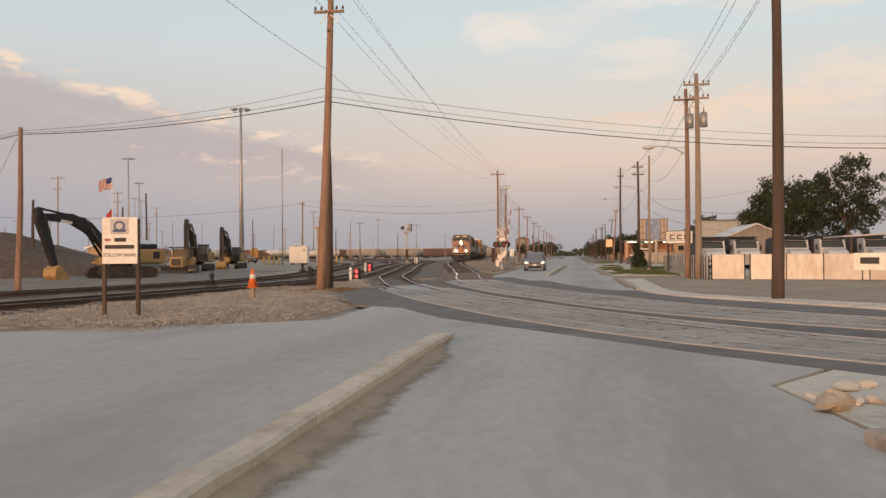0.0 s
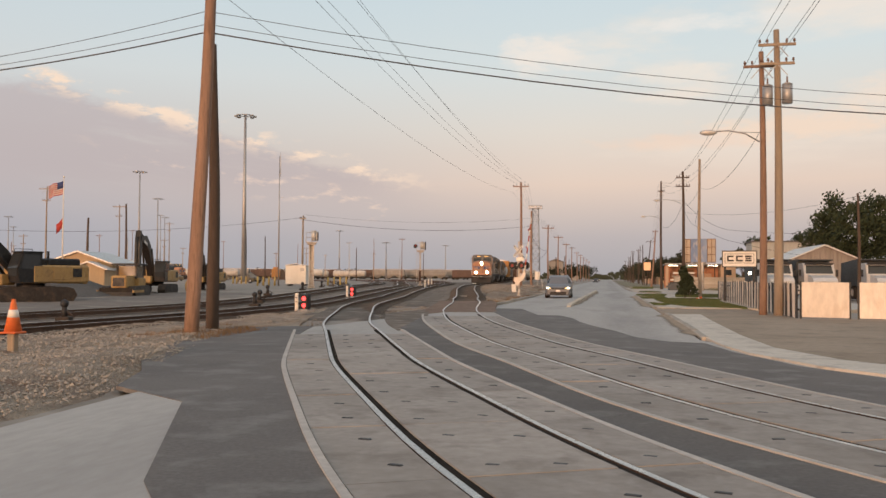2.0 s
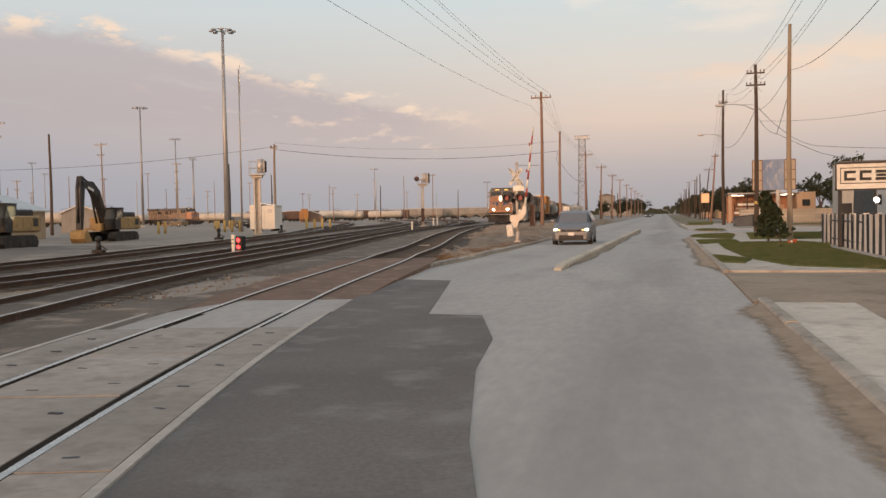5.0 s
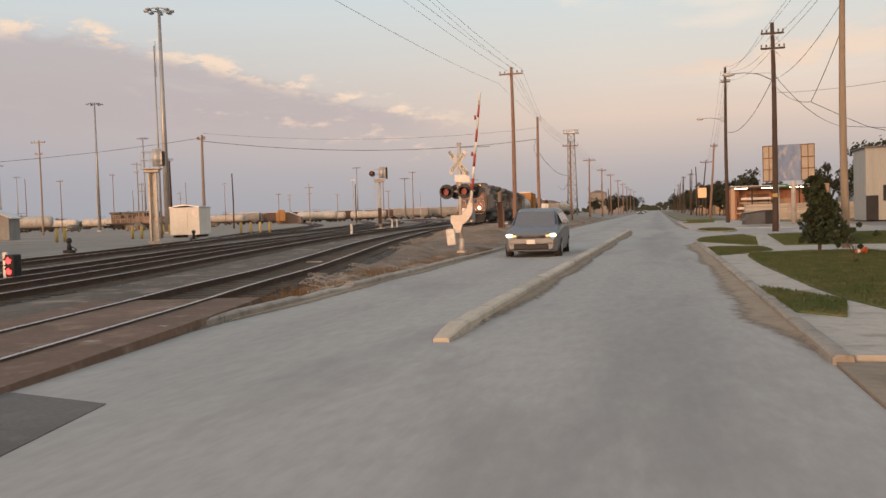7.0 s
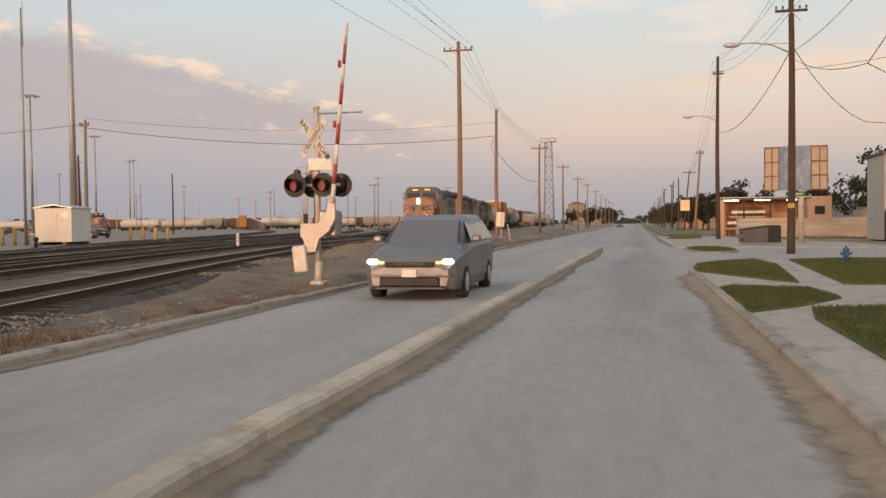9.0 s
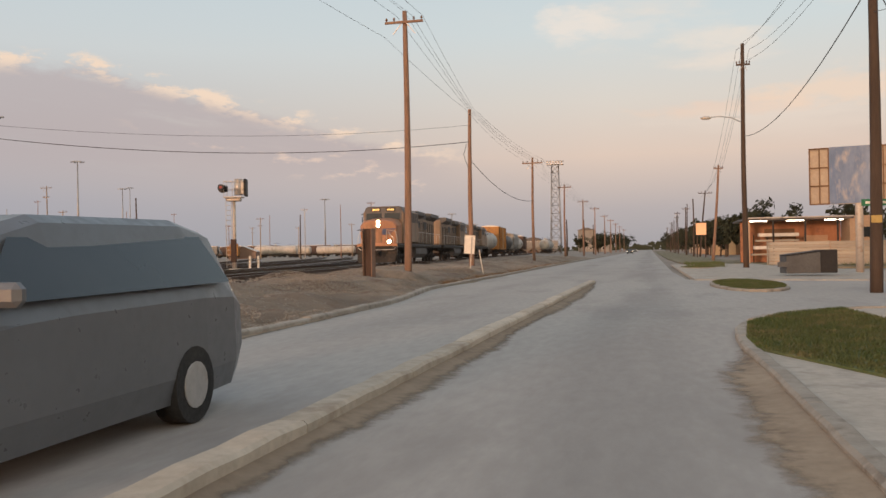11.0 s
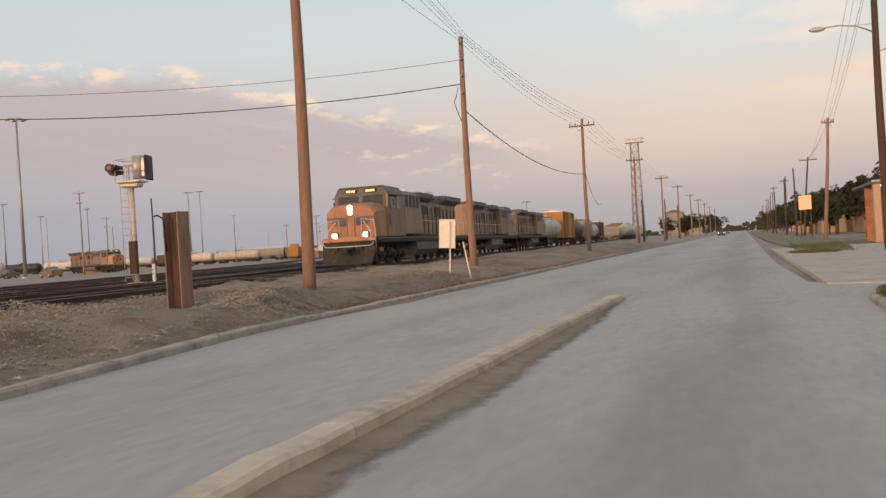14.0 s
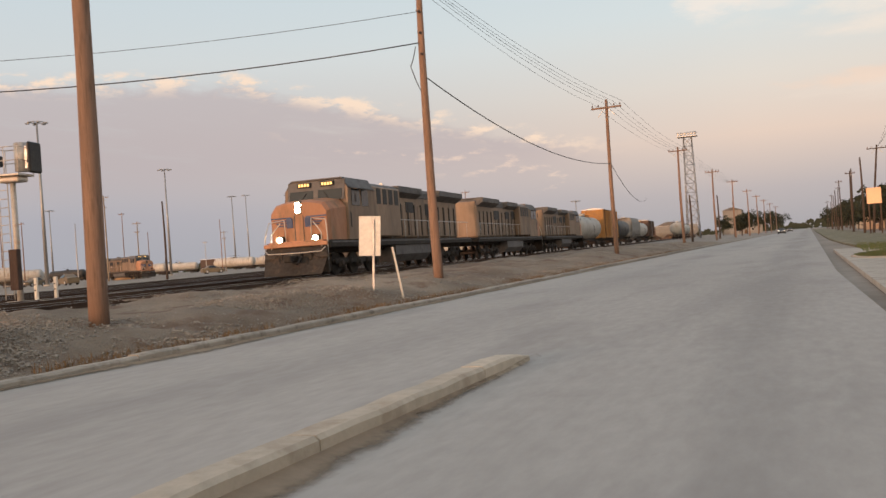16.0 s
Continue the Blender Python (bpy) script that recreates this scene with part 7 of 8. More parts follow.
M_GREENS = mat("sign_green", (0.04, 0.22, 0.11), None, 0.5, bump=0)
M_GREYP = mat("grey_plastic", (0.11, 0.115, 0.12), (0.09, 0.09, 0.095), 0.6, big=1.5, fine=9, bump=0.1)

# white sheet fence
fw = thing("sheet_fence", "white sheet-metal fence with dark posts and warning plates", "fence", (0, 0, 0))
M_PLATE = mat("faded_red_plate", (0.55, 0.3, 0.22), None, 0.6, bump=0)
xa = 6.7
ya = 56.6
d = Vector((1.0, -0.33)).normalized()
turn = math.degrees(math.atan2(d.y, d.x))
pos = 0.0
for k, w in enumerate((1.75, 0.0, 1.85, 1.85, 1.85, 0.35, 2.2, 2.2, 2.2, 2.2)):
    if w == 0.0:
        pos += 0.3
        continue
    mid = Vector((xa, ya)) + d * (pos + w / 2)
    part("panel", Geo().box((mid.x, mid.y, 0.74), (w - 0.06, 0.03, 1.36), rz=turn, bevel=0.004), M_FENW, fw)
    if k in (0, 2, 4):
        part("plate", Geo().box((mid.x + 0.1, mid.y - 0.03, 1.28), (0.34, 0.01, 0.13), rz=turn), M_PLATE, fw)
    for e in (pos, pos + w):
        q = Vector((xa, ya)) + d * e
        part("post", Geo().box((q.x, q.y + 0.04, 0.7), (0.07, 0.07, 1.5), rz=turn), M_BLACK, fw)
    pos += w
q = Vector((xa, ya)) + d * 7.4
fs = part("sign_panel", Geo().box((q.x + 0.5, q.y - 0.2, 1.0), (1.5, 0.03, 0.9), rz=turn, bevel=0.005), M_SIGNW, fw, "white company sign")
part("sign_shape", Geo().box((q.x + 0.5, q.y - 0.225, 1.05), (0.9, 0.01, 0.34), rz=turn), M_BLACK, fs)

# black and white slat fence along the lawn
bw = thing("slat_fence", "wooden slat fence painted in black and white stripes", "fence", (0, 0, 0))
slat = Geo().box((0, 0, 0.68), (0.02, 0.235, 1.36), bevel=0.004)
slat_w, slat_b = slat.mesh("slat", M_FENW), slat.mesh("slat", M_BLACK)
n = 0
y = 56.6
random.seed(9)
while y < 86:
    x = 6.55 + 0.5 * smooth(60, 86, y)
    s = new("slat", slat_w if n % 4 in (2, 3) else slat_b)
    s.parent, s.matrix_basis = bw, pose(x, y, 0.02 + random.uniform(-0.02, 0.02), 0, random.uniform(-1, 1), 0)
    y += 0.25
    n += 1
for rz_ in (0.35, 1.1):
    part("rail", Geo().path([(6.62, 56.6, rz_), (6.75, 66, rz_), (7.1, 86, rz_)], 0.04), M_BLACK, bw)
for k in range(9):
    part("slat_end", Geo().box((7.3 + 0.27 * k, 86.1, 0.7), (0.235, 0.02, 1.36)), M_BLACK if k % 2 else M_FENW, bw)

# company sign
cs = thing("company_sign", "white framed company sign on a dark post", "sign", (7.75, 80.5, 0.0), -4)
cp_ = part("panel", Geo().box((0, 0, 2.85), (2.2, 0.16, 1.1), bevel=0.01), M_SIGNW, cs)
fr = Geo()
for a, b, w, h in ((0, 0.52, 2.2, 0.06), (0, -0.52, 2.2, 0.06), (-1.07, 0, 0.06, 1.1), (1.07, 0, 0.06, 1.1)):
    fr.box((a, -0.09, 2.85 + b), (w, 0.03, h))
part("frame", fr, M_BLACK, cp_)
inner = Geo()
for a, b, w, h in ((0, 0.3, 1.8, 0.03), (0, -0.3, 1.8, 0.03), (-0.9, 0, 0.03, 0.63), (0.9, 0, 0.03, 0.63)):
    inner.box((a, -0.088, 2.88 + b), (w, 0.015, h))
part("inner_frame", inner, M_BLACK, cp_)
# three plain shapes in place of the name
for k in range(3):
    x = -0.56 + 0.56 * k
    part("plain_shape", Geo().box((x, -0.088, 3.02), (0.42, 0.015, 0.11)).box((x, -0.088, 2.74), (0.42, 0.015, 0.11)).box((x - (0.16 if k < 2 else 0.0), -0.088, 2.88), (0.11 if k < 2 else 0.36, 0.015, 0.2 if k < 2 else 0.1)), M_BLACK, cp_)
for sx in (-0.9, 0.9):
    part("post", Geo().box((sx, 0.1, 1.3), (0.14, 0.14, 2.7)), M_BLACK, cs)
sl = thing("yard_lamp", "small bright floodlight behind the fence", "lamp", (9.0, 84.5, 0.0))
part("pole", Geo().tube((0, 0, 0), (0, 0, 1.9), 0.04, n=8), M_BLACK, sl)
part("bulb", Geo().ball((0, -0.08, 1.95), 0.12, 10, 6), M_LAMPW, sl, "glowing white bulb")


def dump_truck(x, y, rz, label):
    t = thing("dump_truck", label, "truck", (x, y, 0.0), rz, "parked dump trucks")
    t.scale = (1.04, 1.04, 1.04)
    hood = [(0.0, 0.75), (0.0, 1.35), (0.25, 1.6), (1.5, 1.82), (1.5, 0.75)]
    part("hood", Geo().slab(hood, -0.85, 0.85, axis="x"), M_TRUCK, t)
    for s in (-1, 1):
        part("fender", Geo().slab([(0.1, 0.6), (0.2, 1.05), (0.9, 1.15), (1.4, 0.9), (1.5, 0.6)], s * 1.0 - 0.22, s * 1.0 + 0.22, axis="x"), M_TRUCK, t)
        part("headlight", Geo().box((s * 0.98, 0.08, 0.92), (0.3, 0.06, 0.2), bevel=0.02), M_GLASS, t)
        part("mirror", Geo().box((s * 1.32, 1.7, 1.95), (0.16, 0.08, 0.5), bevel=0.02), M_BLACK, t)
        for yy, r in ((0.8, 0.5), (4.4, 0.5), (5.7, 0.5)):
            wl_ = part("wheel", Geo().tube((s * 0.82, yy, r), (s * 1.12, yy, r), r, n=18), M_RUBBER, t)
            part("rim", Geo().tube((s * 1.12, yy, r), (s * 1.135, yy, r), 0.28, n=14), M_ALU, wl_)
    part("grille", Geo().box((0, -0.01, 1.02), (0.95, 0.04, 0.62), bevel=0.01), M_ALU, t, "chrome grille")
    g = Geo()
    for k in range(7):
        g.box((-0.39 + 0.13 * k, -0.035, 1.02), (0.04, 0.02, 0.56))
    part("grille_bars", g, M_BLACK, t)
    part("bumper", Geo().box((0, -0.1, 0.55), (2.3, 0.2, 0.3), bevel=0.05), M_ALU, t)
    cb_ = part("cab", Geo().slab([(1.45, 0.75), (1.45, 1.85), (1.75, 2.6), (1.95, 2.68), (3.0, 2.68), (3.0, 0.75)], -1.1, 1.1, axis="x"), M_TRUCK, t)
    part("windshield", Geo().add([(-0.98, 1.47, 1.9), (0.98, 1.47, 1.9), (0.9, 1.71, 2.52), (-0.9, 1.71, 2.52)], [(0, 1, 2, 3)]), M_GLASS, cb_)
    part("sun_visor", Geo().box((0, 1.6, 2.62), (2.0, 0.35, 0.05), rx=-15), M_BLACK, cb_)
    part("bed", Geo().slab([(3.1, 1.0), (3.1, 2.86), (2.2, 2.9), (2.2, 2.98), (3.2, 3.0), (6.6, 2.75), (6.8, 1.0)], -1.2, 1.2, axis="x"), M_DBODY, t, "dark steel dump bed")
    part("chassis", Geo().box((0, 3.6, 0.72), (0.9, 6.4, 0.25)), M_UNDER, t)


for x, y, lb in ((12.2, 90, "white dump truck with dark bed parked behind the fence"), (15.4, 90.6, "white dump truck with dark bed parked behind the fence"), (19.6, 89.5, "white dump truck with dark bed parked behind the fence"), (22.7, 89, "white dump truck parked at the end of the row"), (26.5, 89, "white dump truck parked at the end of the row")):
    dump_truck(x, y, 4, lb)

# tree shade on the workshop is put into this dimmer wall colour
M_WSHOP = mat("weathered_siding", (0.30, 0.255, 0.22), (0.24, 0.20, 0.175), 0.8, big=0.4, fine=5, bump=0.15, grime=(0.18, 0.15, 0.125), stretch=(4, 4, 0.3))
wh = gable_shed(20.2, 112, 6.0, 14, 3.6, 4.9, 0, M_WSHOP, "tan gabled workshop behind the truck yard", False)
op = thing("open_shed", "long open shed with a pale metal roof behind the fence", "shed", (24, 78, 0))
part("roof", Geo().slab([(-4, 2.7), (8, 3.3), (8, 3.42), (-4, 2.82)], 0, 6, axis="y"), M_ALU, op)
for k in range(4):
    part("post", Geo().box((-3.5 + 3.6 * k, 0.2, 1.45), (0.15, 0.15, 2.9)), M_POLED, op)

# corner building
cbn = thing("corner_building", "grey sided building at the side street", "building", (21.6, 144, 0), 0)
part("wall_shell", Geo().box((0.6, 0, 3.2), (8.6, 5, 6.4)), M_SIDING, cbn)
part("roof", Geo().box((0.6, 0, 6.48), (9.0, 5.4, 0.16)), M_LGREY, cbn)
wd = part("window", Geo().box((-1.5, -2.52, 2.4), (1.6, 0.06, 1.4)), M_BLACK, cbn)
part("pane", Geo().box((-1.5, -2.56, 2.4), (1.4, 0.02, 1.2)), M_GLASS, wd)
part("door", Geo().box((-3.2, -2.52, 1.1), (1.0, 0.06, 2.2)), M_BLACK, cbn)

# carport business with lit strip lamps
M_ORWALL = mat("orange_painted_wall", (0.40, 0.19, 0.105), (0.32, 0.15, 0.085), 0.85, big=0.5, fine=6, bump=0.15, grime=(0.2, 0.1, 0.07))
ca = thing("carport_building", "long low open-fronted building with lit strip lamps", "building", (8.6, 166, 0))
rf = part("roof", Geo().box((4.1, 4.6, 3.82), (8.9, 10.4, 0.2), bevel=0.03), M_LGREY, ca, "dark flat roof")
part("roof_edge", Geo().box((4.1, -0.64, 3.93), (8.9, 0.1, 0.1), bevel=0.01), M_ALU, rf, "pale metal roof edge")
part("back_wall", Geo().box((4.1, 4.2, 1.86), (8.6, 0.25, 3.72)), M_ORWALL, ca, "orange painted back wall")
part("pier", Geo().box((-0.05, -0.3, 1.86), (0.42, 0.6, 3.72), bevel=0.02), M_STUCCO, ca, "pink stucco pier")
of = part("office", Geo().box((9.4, 1.4, 1.98), (2.3, 3.6, 3.96), bevel=0.03), M_STUCCO, ca, "pink stucco office box")
part("window", Geo().box((9.4, -0.42, 2.55), (0.95, 0.06, 0.85), bevel=0.01), M_GLASS, of)
for k in range(3):
    part("column", Geo().box((2.1 + 2.6 * k, -0.4, 1.86), (0.14, 0.14, 3.72)), M_BLACK, ca)
for k, z in enumerate((0.75, 1.35, 1.95, 2.45)):
    part("shelf", Geo().box((2.3 + 0.1 * k, 0.4, z), (3.9 - 0.2 * k, 0.9, 0.16 + 0.12 * (k % 2)), bevel=0.01), M_ALU if k % 2 else M_BOARD, ca, "stacked pale panels")
for k in range(4):
    part("shelf_post", Geo().box((0.6 + 1.15 * k, 0.85, 1.25), (0.09, 0.09, 2.5)), M_UNDER, ca)
part("wall_door", Geo().box((6.3, 4.05, 1.2), (2.0, 0.08, 2.4), bevel=0.01), M_STUCCO, ca, "pale roller door")
part("wall_door", Geo().box((3.2, 4.05, 2.6), (2.6, 0.08, 0.9), bevel=0.01), M_BROWNW, ca, "brown boarded opening")
for k in range(3):
    part("strip_lamp", Geo().box((0.9 + 3.1 * k, 0.1, 3.66), (1.5, 0.16, 0.08)), M_LAMPW, ca, "lit white strip lamp")

# board fence, in long boards
bf = thing("board_fence", "weathered fence of long horizontal boards", "fence", (0, 0, 0))
a0, a1 = Vector((8.9, 155)), Vector((25.4, 149.4))
dd = (a1 - a0).normalized()
tn = math.degrees(math.atan2(dd.y, dd.x))
for k in range(4):
    for r in range(7):
        c = a0 + dd * (2.2 + 4.3 * k)
        part("board", Geo().box((c.x, c.y, 0.18 + 0.245 * r), (4.26, 0.03, 0.225), rz=tn + random.uniform(-0.25, 0.25), bevel=0.003), M_BOARD, bf)
    c = a0 + dd * (4.3 * k)
    part("post", Geo().box((c.x, c.y + 0.06, 0.9), (0.1, 0.1, 1.8), rz=tn), M_BOARD, bf)

# billboard seen from behind
bb = thing("billboard", "back of an old billboard, tan panels round a faded blue sheet", "billboard", (10.45, 134, 0), -12)
part("post", Geo().tube((0.35, 0.15, 0), (0.35, 0.15, 6.2), 0.2, n=12), M_SIGW, bb)
bp = part("backing", Geo().box((0, 0.04, 5.05), (4.0, 0.08, 2.95), bevel=0.01), M_BBTAN, bb)
part("sheet", Geo().box((-0.05, -0.03, 5.08), (2.0, 0.04, 2.95)), M_BBBLUE, bb, "faded blue sheet")
for x in (-1.98, -1.5, -1.06, 0.98, 1.5, 1.98):
    part("batten", Geo().box((x, -0.04, 5.05), (0.06, 0.07, 2.95)), M_BROWNW, bb)
for z in (3.6, 4.55, 5.5, 6.5):
    part("batten", Geo().box((-1.52, -0.05, z), (0.95, 0.07, 0.07)), M_BROWNW, bb)
    part("batten", Geo().box((1.48, -0.05, z), (1.0, 0.07, 0.07)), M_BROWNW, bb)

# bin, hydrant, street sign, boxes
bn = thing("waste_bin", "grey and black slant-topped dumpster", "dumpster", (7.2, 129.6, 0.05), 6)
bn.scale = (0.9, 0.9, 0.95)
part("body", Geo().slab([(-0.85, 0.1), (0.85, 0.1), (0.85, 1.15), (-0.85, 0.95)], -0.7, 0.7, axis="y"), M_GREYP, bn)
part("lid", Geo().box((0, 0, 1.1), (1.76, 1.46, 0.07), ry=-6.5, bevel=0.02), M_BLACK, bn)
part("side_box", Geo().box((1.3, 0.1, 0.68), (0.9, 1.3, 1.15), bevel=0.03), M_BLACK, bn)
part("pocket", Geo().box((-0.9, -0.2, 0.55), (0.12, 0.9, 0.25), bevel=0.02).box((-0.95, -0.72, 0.55), (0.7, 0.08, 0.25)), M_GREYP, bn)
hy = thing("fire_hydrant", "blue fire hydrant on the lawn", "fire hydrant", (6.75, 102.2, 0.10))
hy.scale = (0.78, 0.78, 0.78)
part("barrel", Geo().tube((0, 0, 0), (0, 0, 0.55), 0.11, n=14).tube((0, 0, 0), (0, 0, 0.06), 0.17, n=14), M_BLUEH, hy)
part("bonnet", Geo().ball((0, 0, 0.55), 0.14, 14, 8, squash=(1, 1, 0.9)).tube((0, 0, 0.64), (0, 0, 0.74), 0.03, n=6), M_BLUEH, hy)
part("outlet", Geo().tube((-0.22, 0, 0.4), (0.22, 0, 0.4), 0.065, n=10).tube((0, -0.24, 0.36), (0, 0, 0.36), 0.085, n=12), M_BLUEH, hy)
sg = thing("street_sign", "green street name sign on a thin post", "street sign", (7.4, 116.2, 0.0), 10)
part("post", Geo().tube((0, 0, 0), (0, 0, 2.9), 0.03, n=8), M_ALU, sg)
pl_ = part("plate", Geo().box((0.1, 0, 2.82), (0.95, 0.02, 0.22), bevel=0.004), M_GREENS, sg)
part("text_bar", Geo().box((0.1, -0.014, 2.82), (0.7, 0.006, 0.08)), M_SIGNW, pl_)
st_ = thing("pole_tag", "yellow reflective tag on the dark pole", "tag", (6.85, 113.4, 2.0))
part("plate", Geo().box((0, 0, 0.2), (0.3, 0.02, 0.22), bevel=0.004), M_BOLL, st_)
# orange cone lying on the lawn
lc = thing("fallen_cone", "orange traffic cone lying on the lawn", "traffic cone", (5.7, 84.4, 0.2), 20)
lc.scale = (0.55, 0.55, 0.55)
part("cone", Geo().tube((0, 0, 0), (-0.65, 0, -0.08), 0.17, 0.035, n=14), M_ORANGE, lc)
part("collar", Geo().tube((-0.28, 0, -0.035), (-0.42, 0, -0.05), 0.115, 0.088, n=14), M_SIGNW, lc)
part("base", Geo().box((0.02, 0, 0), (0.04, 0.36, 0.36)), M_ORANGE, lc)
# glowing sign panel far along the road
og = thing("roadside_panel", "glowing orange sign panel on two posts by the road", "sign", (7.9, 224, 0), -6)
part("panel", Geo().box((0, 0, 4.3), (1.5, 0.2, 1.8), bevel=0.02), mat("amber_panel", (0.62, 0.36, 0.20), (0.5, 0.28, 0.16), 0.5, bump=0, glow=(1.0, 0.42, 0.2), power=0.45), og)
for sx in (-0.6, 0.6):
    part("post", Geo().box((sx, 0.2, 1.75), (0.16, 0.16, 3.6)), M_POLED, og)


def block_house(x, y, w, l, h, material, label, roof=M_LGREY):
    b = thing("house", label, "house", (x, y, -0.02), random.uniform(-4, 4), "low buildings along the road")
    part("wall", Geo().box((0, l / 2, h / 2), (w, l, h)), material, b)
    part("roof", Geo().slab([(-w / 2 - 0.4, h - 0.02), (w / 2 + 0.4, h - 0.02), (w * 0.1, h + w * 0.16), (-w * 0.1, h + w * 0.16)], -0.4, l + 0.4, axis="y"), roof, b)
    for k in (-0.28, 0.2):
        wd_ = part("window", Geo().box((w * k, -0.03, h * 0.52), (1.1, 0.08, 1.1)), M_WHITE, b)
        part("pane", Geo().box((w * k, -0.08, h * 0.52), (0.92, 0.02, 0.92)), M_GLASS, wd_)
    part("door", Geo().box((-w * 0.02, -0.03, 1.02), (0.95, 0.08, 2.04)), M_BROWNW, b)


random.seed(21)
for x, y, w, l, h, m_, lb in ((17, 200, 9, 10, 3.0, M_STUCCO, "low pink stucco house by the road"), (20, 236, 8, 10, 3.0, M_STUCCO, "low stucco house by the road"), (17, 262, 9, 12, 3.2, M_TAN, "low tan building by the road"), (15, 300, 8, 12, 3.0, M_STUCCO, "low stucco building by the road"), (16, 350, 9, 14, 3.2, M_BOARD, "low pale building by the road"), (36, 205, 12, 12, 3.4, M_SIDING, "low grey building behind the trees"), (-22, 480, 12, 20, 4, M_HOPG, "distant tan warehouse beside the line"), (-30, 520, 8, 12, 11, M_HOPG, "distant pale concrete silo block"), (-50, 470, 14, 12, 5, M_BOXR, "distant red warehouse beside the line")):
    block_house(x, y, w, l, h, m_, lb)

# trees behind the yards and along the road
tree(27, 128, 11.5, 5.2, "broad leafy tree behind the truck yard", seed=2, clumps=120, leaf=0.27, per=80)
tree(36, 132, 14.5, 5.0, "tall open-crowned tree behind the truck yard", seed=3, clumps=100, leaf=0.25, per=70)
tree(47, 138, 15.5, 4.6, "tall thin-crowned tree behind the truck yard", seed=4, clumps=38, leaf=0.2, per=45)
tree(58, 136, 12.5, 6.0, "broad leafy tree behind the truck yard", seed=5, clumps=100, leaf=0.27, per=80)
tree(21, 150, 7.5, 4.0, "round dark tree beyond the workshop", seed=6, clumps=50, leaf=0.24, per=70)
tree(31, 165, 9.0, 5.0, "round dark tree beyond the workshop", seed=14, clumps=60, leaf=0.24, per=70)
tree(46, 172, 9.0, 5.5, "round dark tree beyond the workshop", seed=15, clumps=60, leaf=0.24, per=70)
for k, (x, y, h, s) in enumerate(((11.5, 196, 5.5, 2.6), (24, 192, 7.5, 4.2), (33, 198, 7.5, 4.6), (13, 240, 6.5, 3.4), (12, 275, 7, 3.6), (14, 292, 6.5, 3.6), (12.5, 322, 7.5, 3.8), (13, 345, 7, 3.8), (12, 372, 8, 4), (12, 400, 8, 4.2), (11, 430, 8, 4.2), (11, 465, 8.5, 4.6), (10, 510, 9, 5), (9.5, 560, 9, 5.5), (-16, 455, 9, 4.6), (-15, 500, 9, 5), (-14, 545, 9.5, 5), (-13, 600, 10, 5.5), (-13, 320, 5, 2.6), (-24, 400, 7, 3.6), (-18, 420, 7.5, 4))):
    tree(x, y, h, s, "dark leafy tree along the road", M_LEAFD, 30 + k, clumps=34, leaf=0.3, per=46, trunk_r=0.16)
rt = random.Random(5)
for k in range(34):
    yy = 200 + 12 * k + rt.uniform(-5, 5)
    tree(rt.uniform(10.5, 18), yy, rt.uniform(4.5, 8.0), rt.uniform(2.4, 4.2), "dark leafy tree along the road", M_LEAFD, 100 + k, clumps=26, leaf=0.34, per=40, trunk_r=0.15)
bush = thing("bush", "dark upright bushy shrub on the lawn", "bush", (4.75, 86.0, 0.08))
part("trunk", Geo().tube((0, 0, -0.1), (0.03, 0, 1.6), 0.06, 0.03, n=7), M_BARK, bush)
rb = random.Random(60)
vs, fs = [], []
for k in range(5200):
    h = rb.random() ** 0.85
    a = rb.uniform(0, 6.283)
    lump = 1 + 0.75 * noise.noise(Vector((h * 3.2, math.cos(a) * 1.6, math.sin(a) * 1.6)))
    r = (0.56 * (1 - h) ** 0.6 + 0.1) * lump * math.sqrt(rb.random())
    c = Vector((r * math.cos(a) + 0.12 * math.sin(h * 5), r * math.sin(a), 0.3 + 2.05 * h))
    if noise.noise(c * 2.6) > 0.22:
        continue
    u = Vector((rb.gauss(0, 1), rb.gauss(0, 1), rb.gauss(0, 1))).normalized()
    w = u.orthogonal().normalized() * 0.075 * rb.uniform(0.6, 1.3)
    v = u.cross(w).normalized() * 0.06
    o = len(vs)
    vs += [tuple(c - w), tuple(c + v), tuple(c + w), tuple(c - v)]
    fs.append((o, o + 1, o + 2, o + 3))
me = bpy.data.meshes.new("foliage")
me.from_pydata(vs, [], fs)
me.materials.append(M_LEAF)
part("foliage", me, M_LEAF, bush)
tree(4.5, 80.2, 0.9, 0.35, "small leafy shrub on the lawn", M_LEAF, 61, clumps=14, leaf=0.05, per=50, z=0.13, trunk_r=0.02)

# far woods, one band of ragged clumps on the horizon
rnd = random.Random(77)
vs, fs = [], []
for k in range(5200):
    a = rnd.uniform(-1.35, 0.9)
    r = rnd.uniform(900, 1300)
    x, y = r * math.sin(a), r * math.cos(a)
    hh = 7 + 5 * noise.noise(Vector((a * 30, 0, 0))) + 3 * noise.noise(Vector((a * 120, 3, 0)))
    z = rnd.uniform(0, max(2.0, hh))
    s = rnd.uniform(1.2, 3.2)
    o = len(vs)
    ux, uy = math.cos(a), -math.sin(a)
    vs += [(x - ux * s, y - uy * s, z - s * 0.3), (x + ux * s * 0.3, y + uy * s * 0.3, z - s * 0.7), (x + ux * s, y + uy * s, z + s * 0.2), (x - ux * s * 0.2, y - uy * s * 0.2, z + s * 0.8)]
    fs.append((o, o + 1, o + 2, o + 3))
me = bpy.data.meshes.new("far_woods")
me.from_pydata(vs, [], fs)
me.materials.append(M_LEAFD)
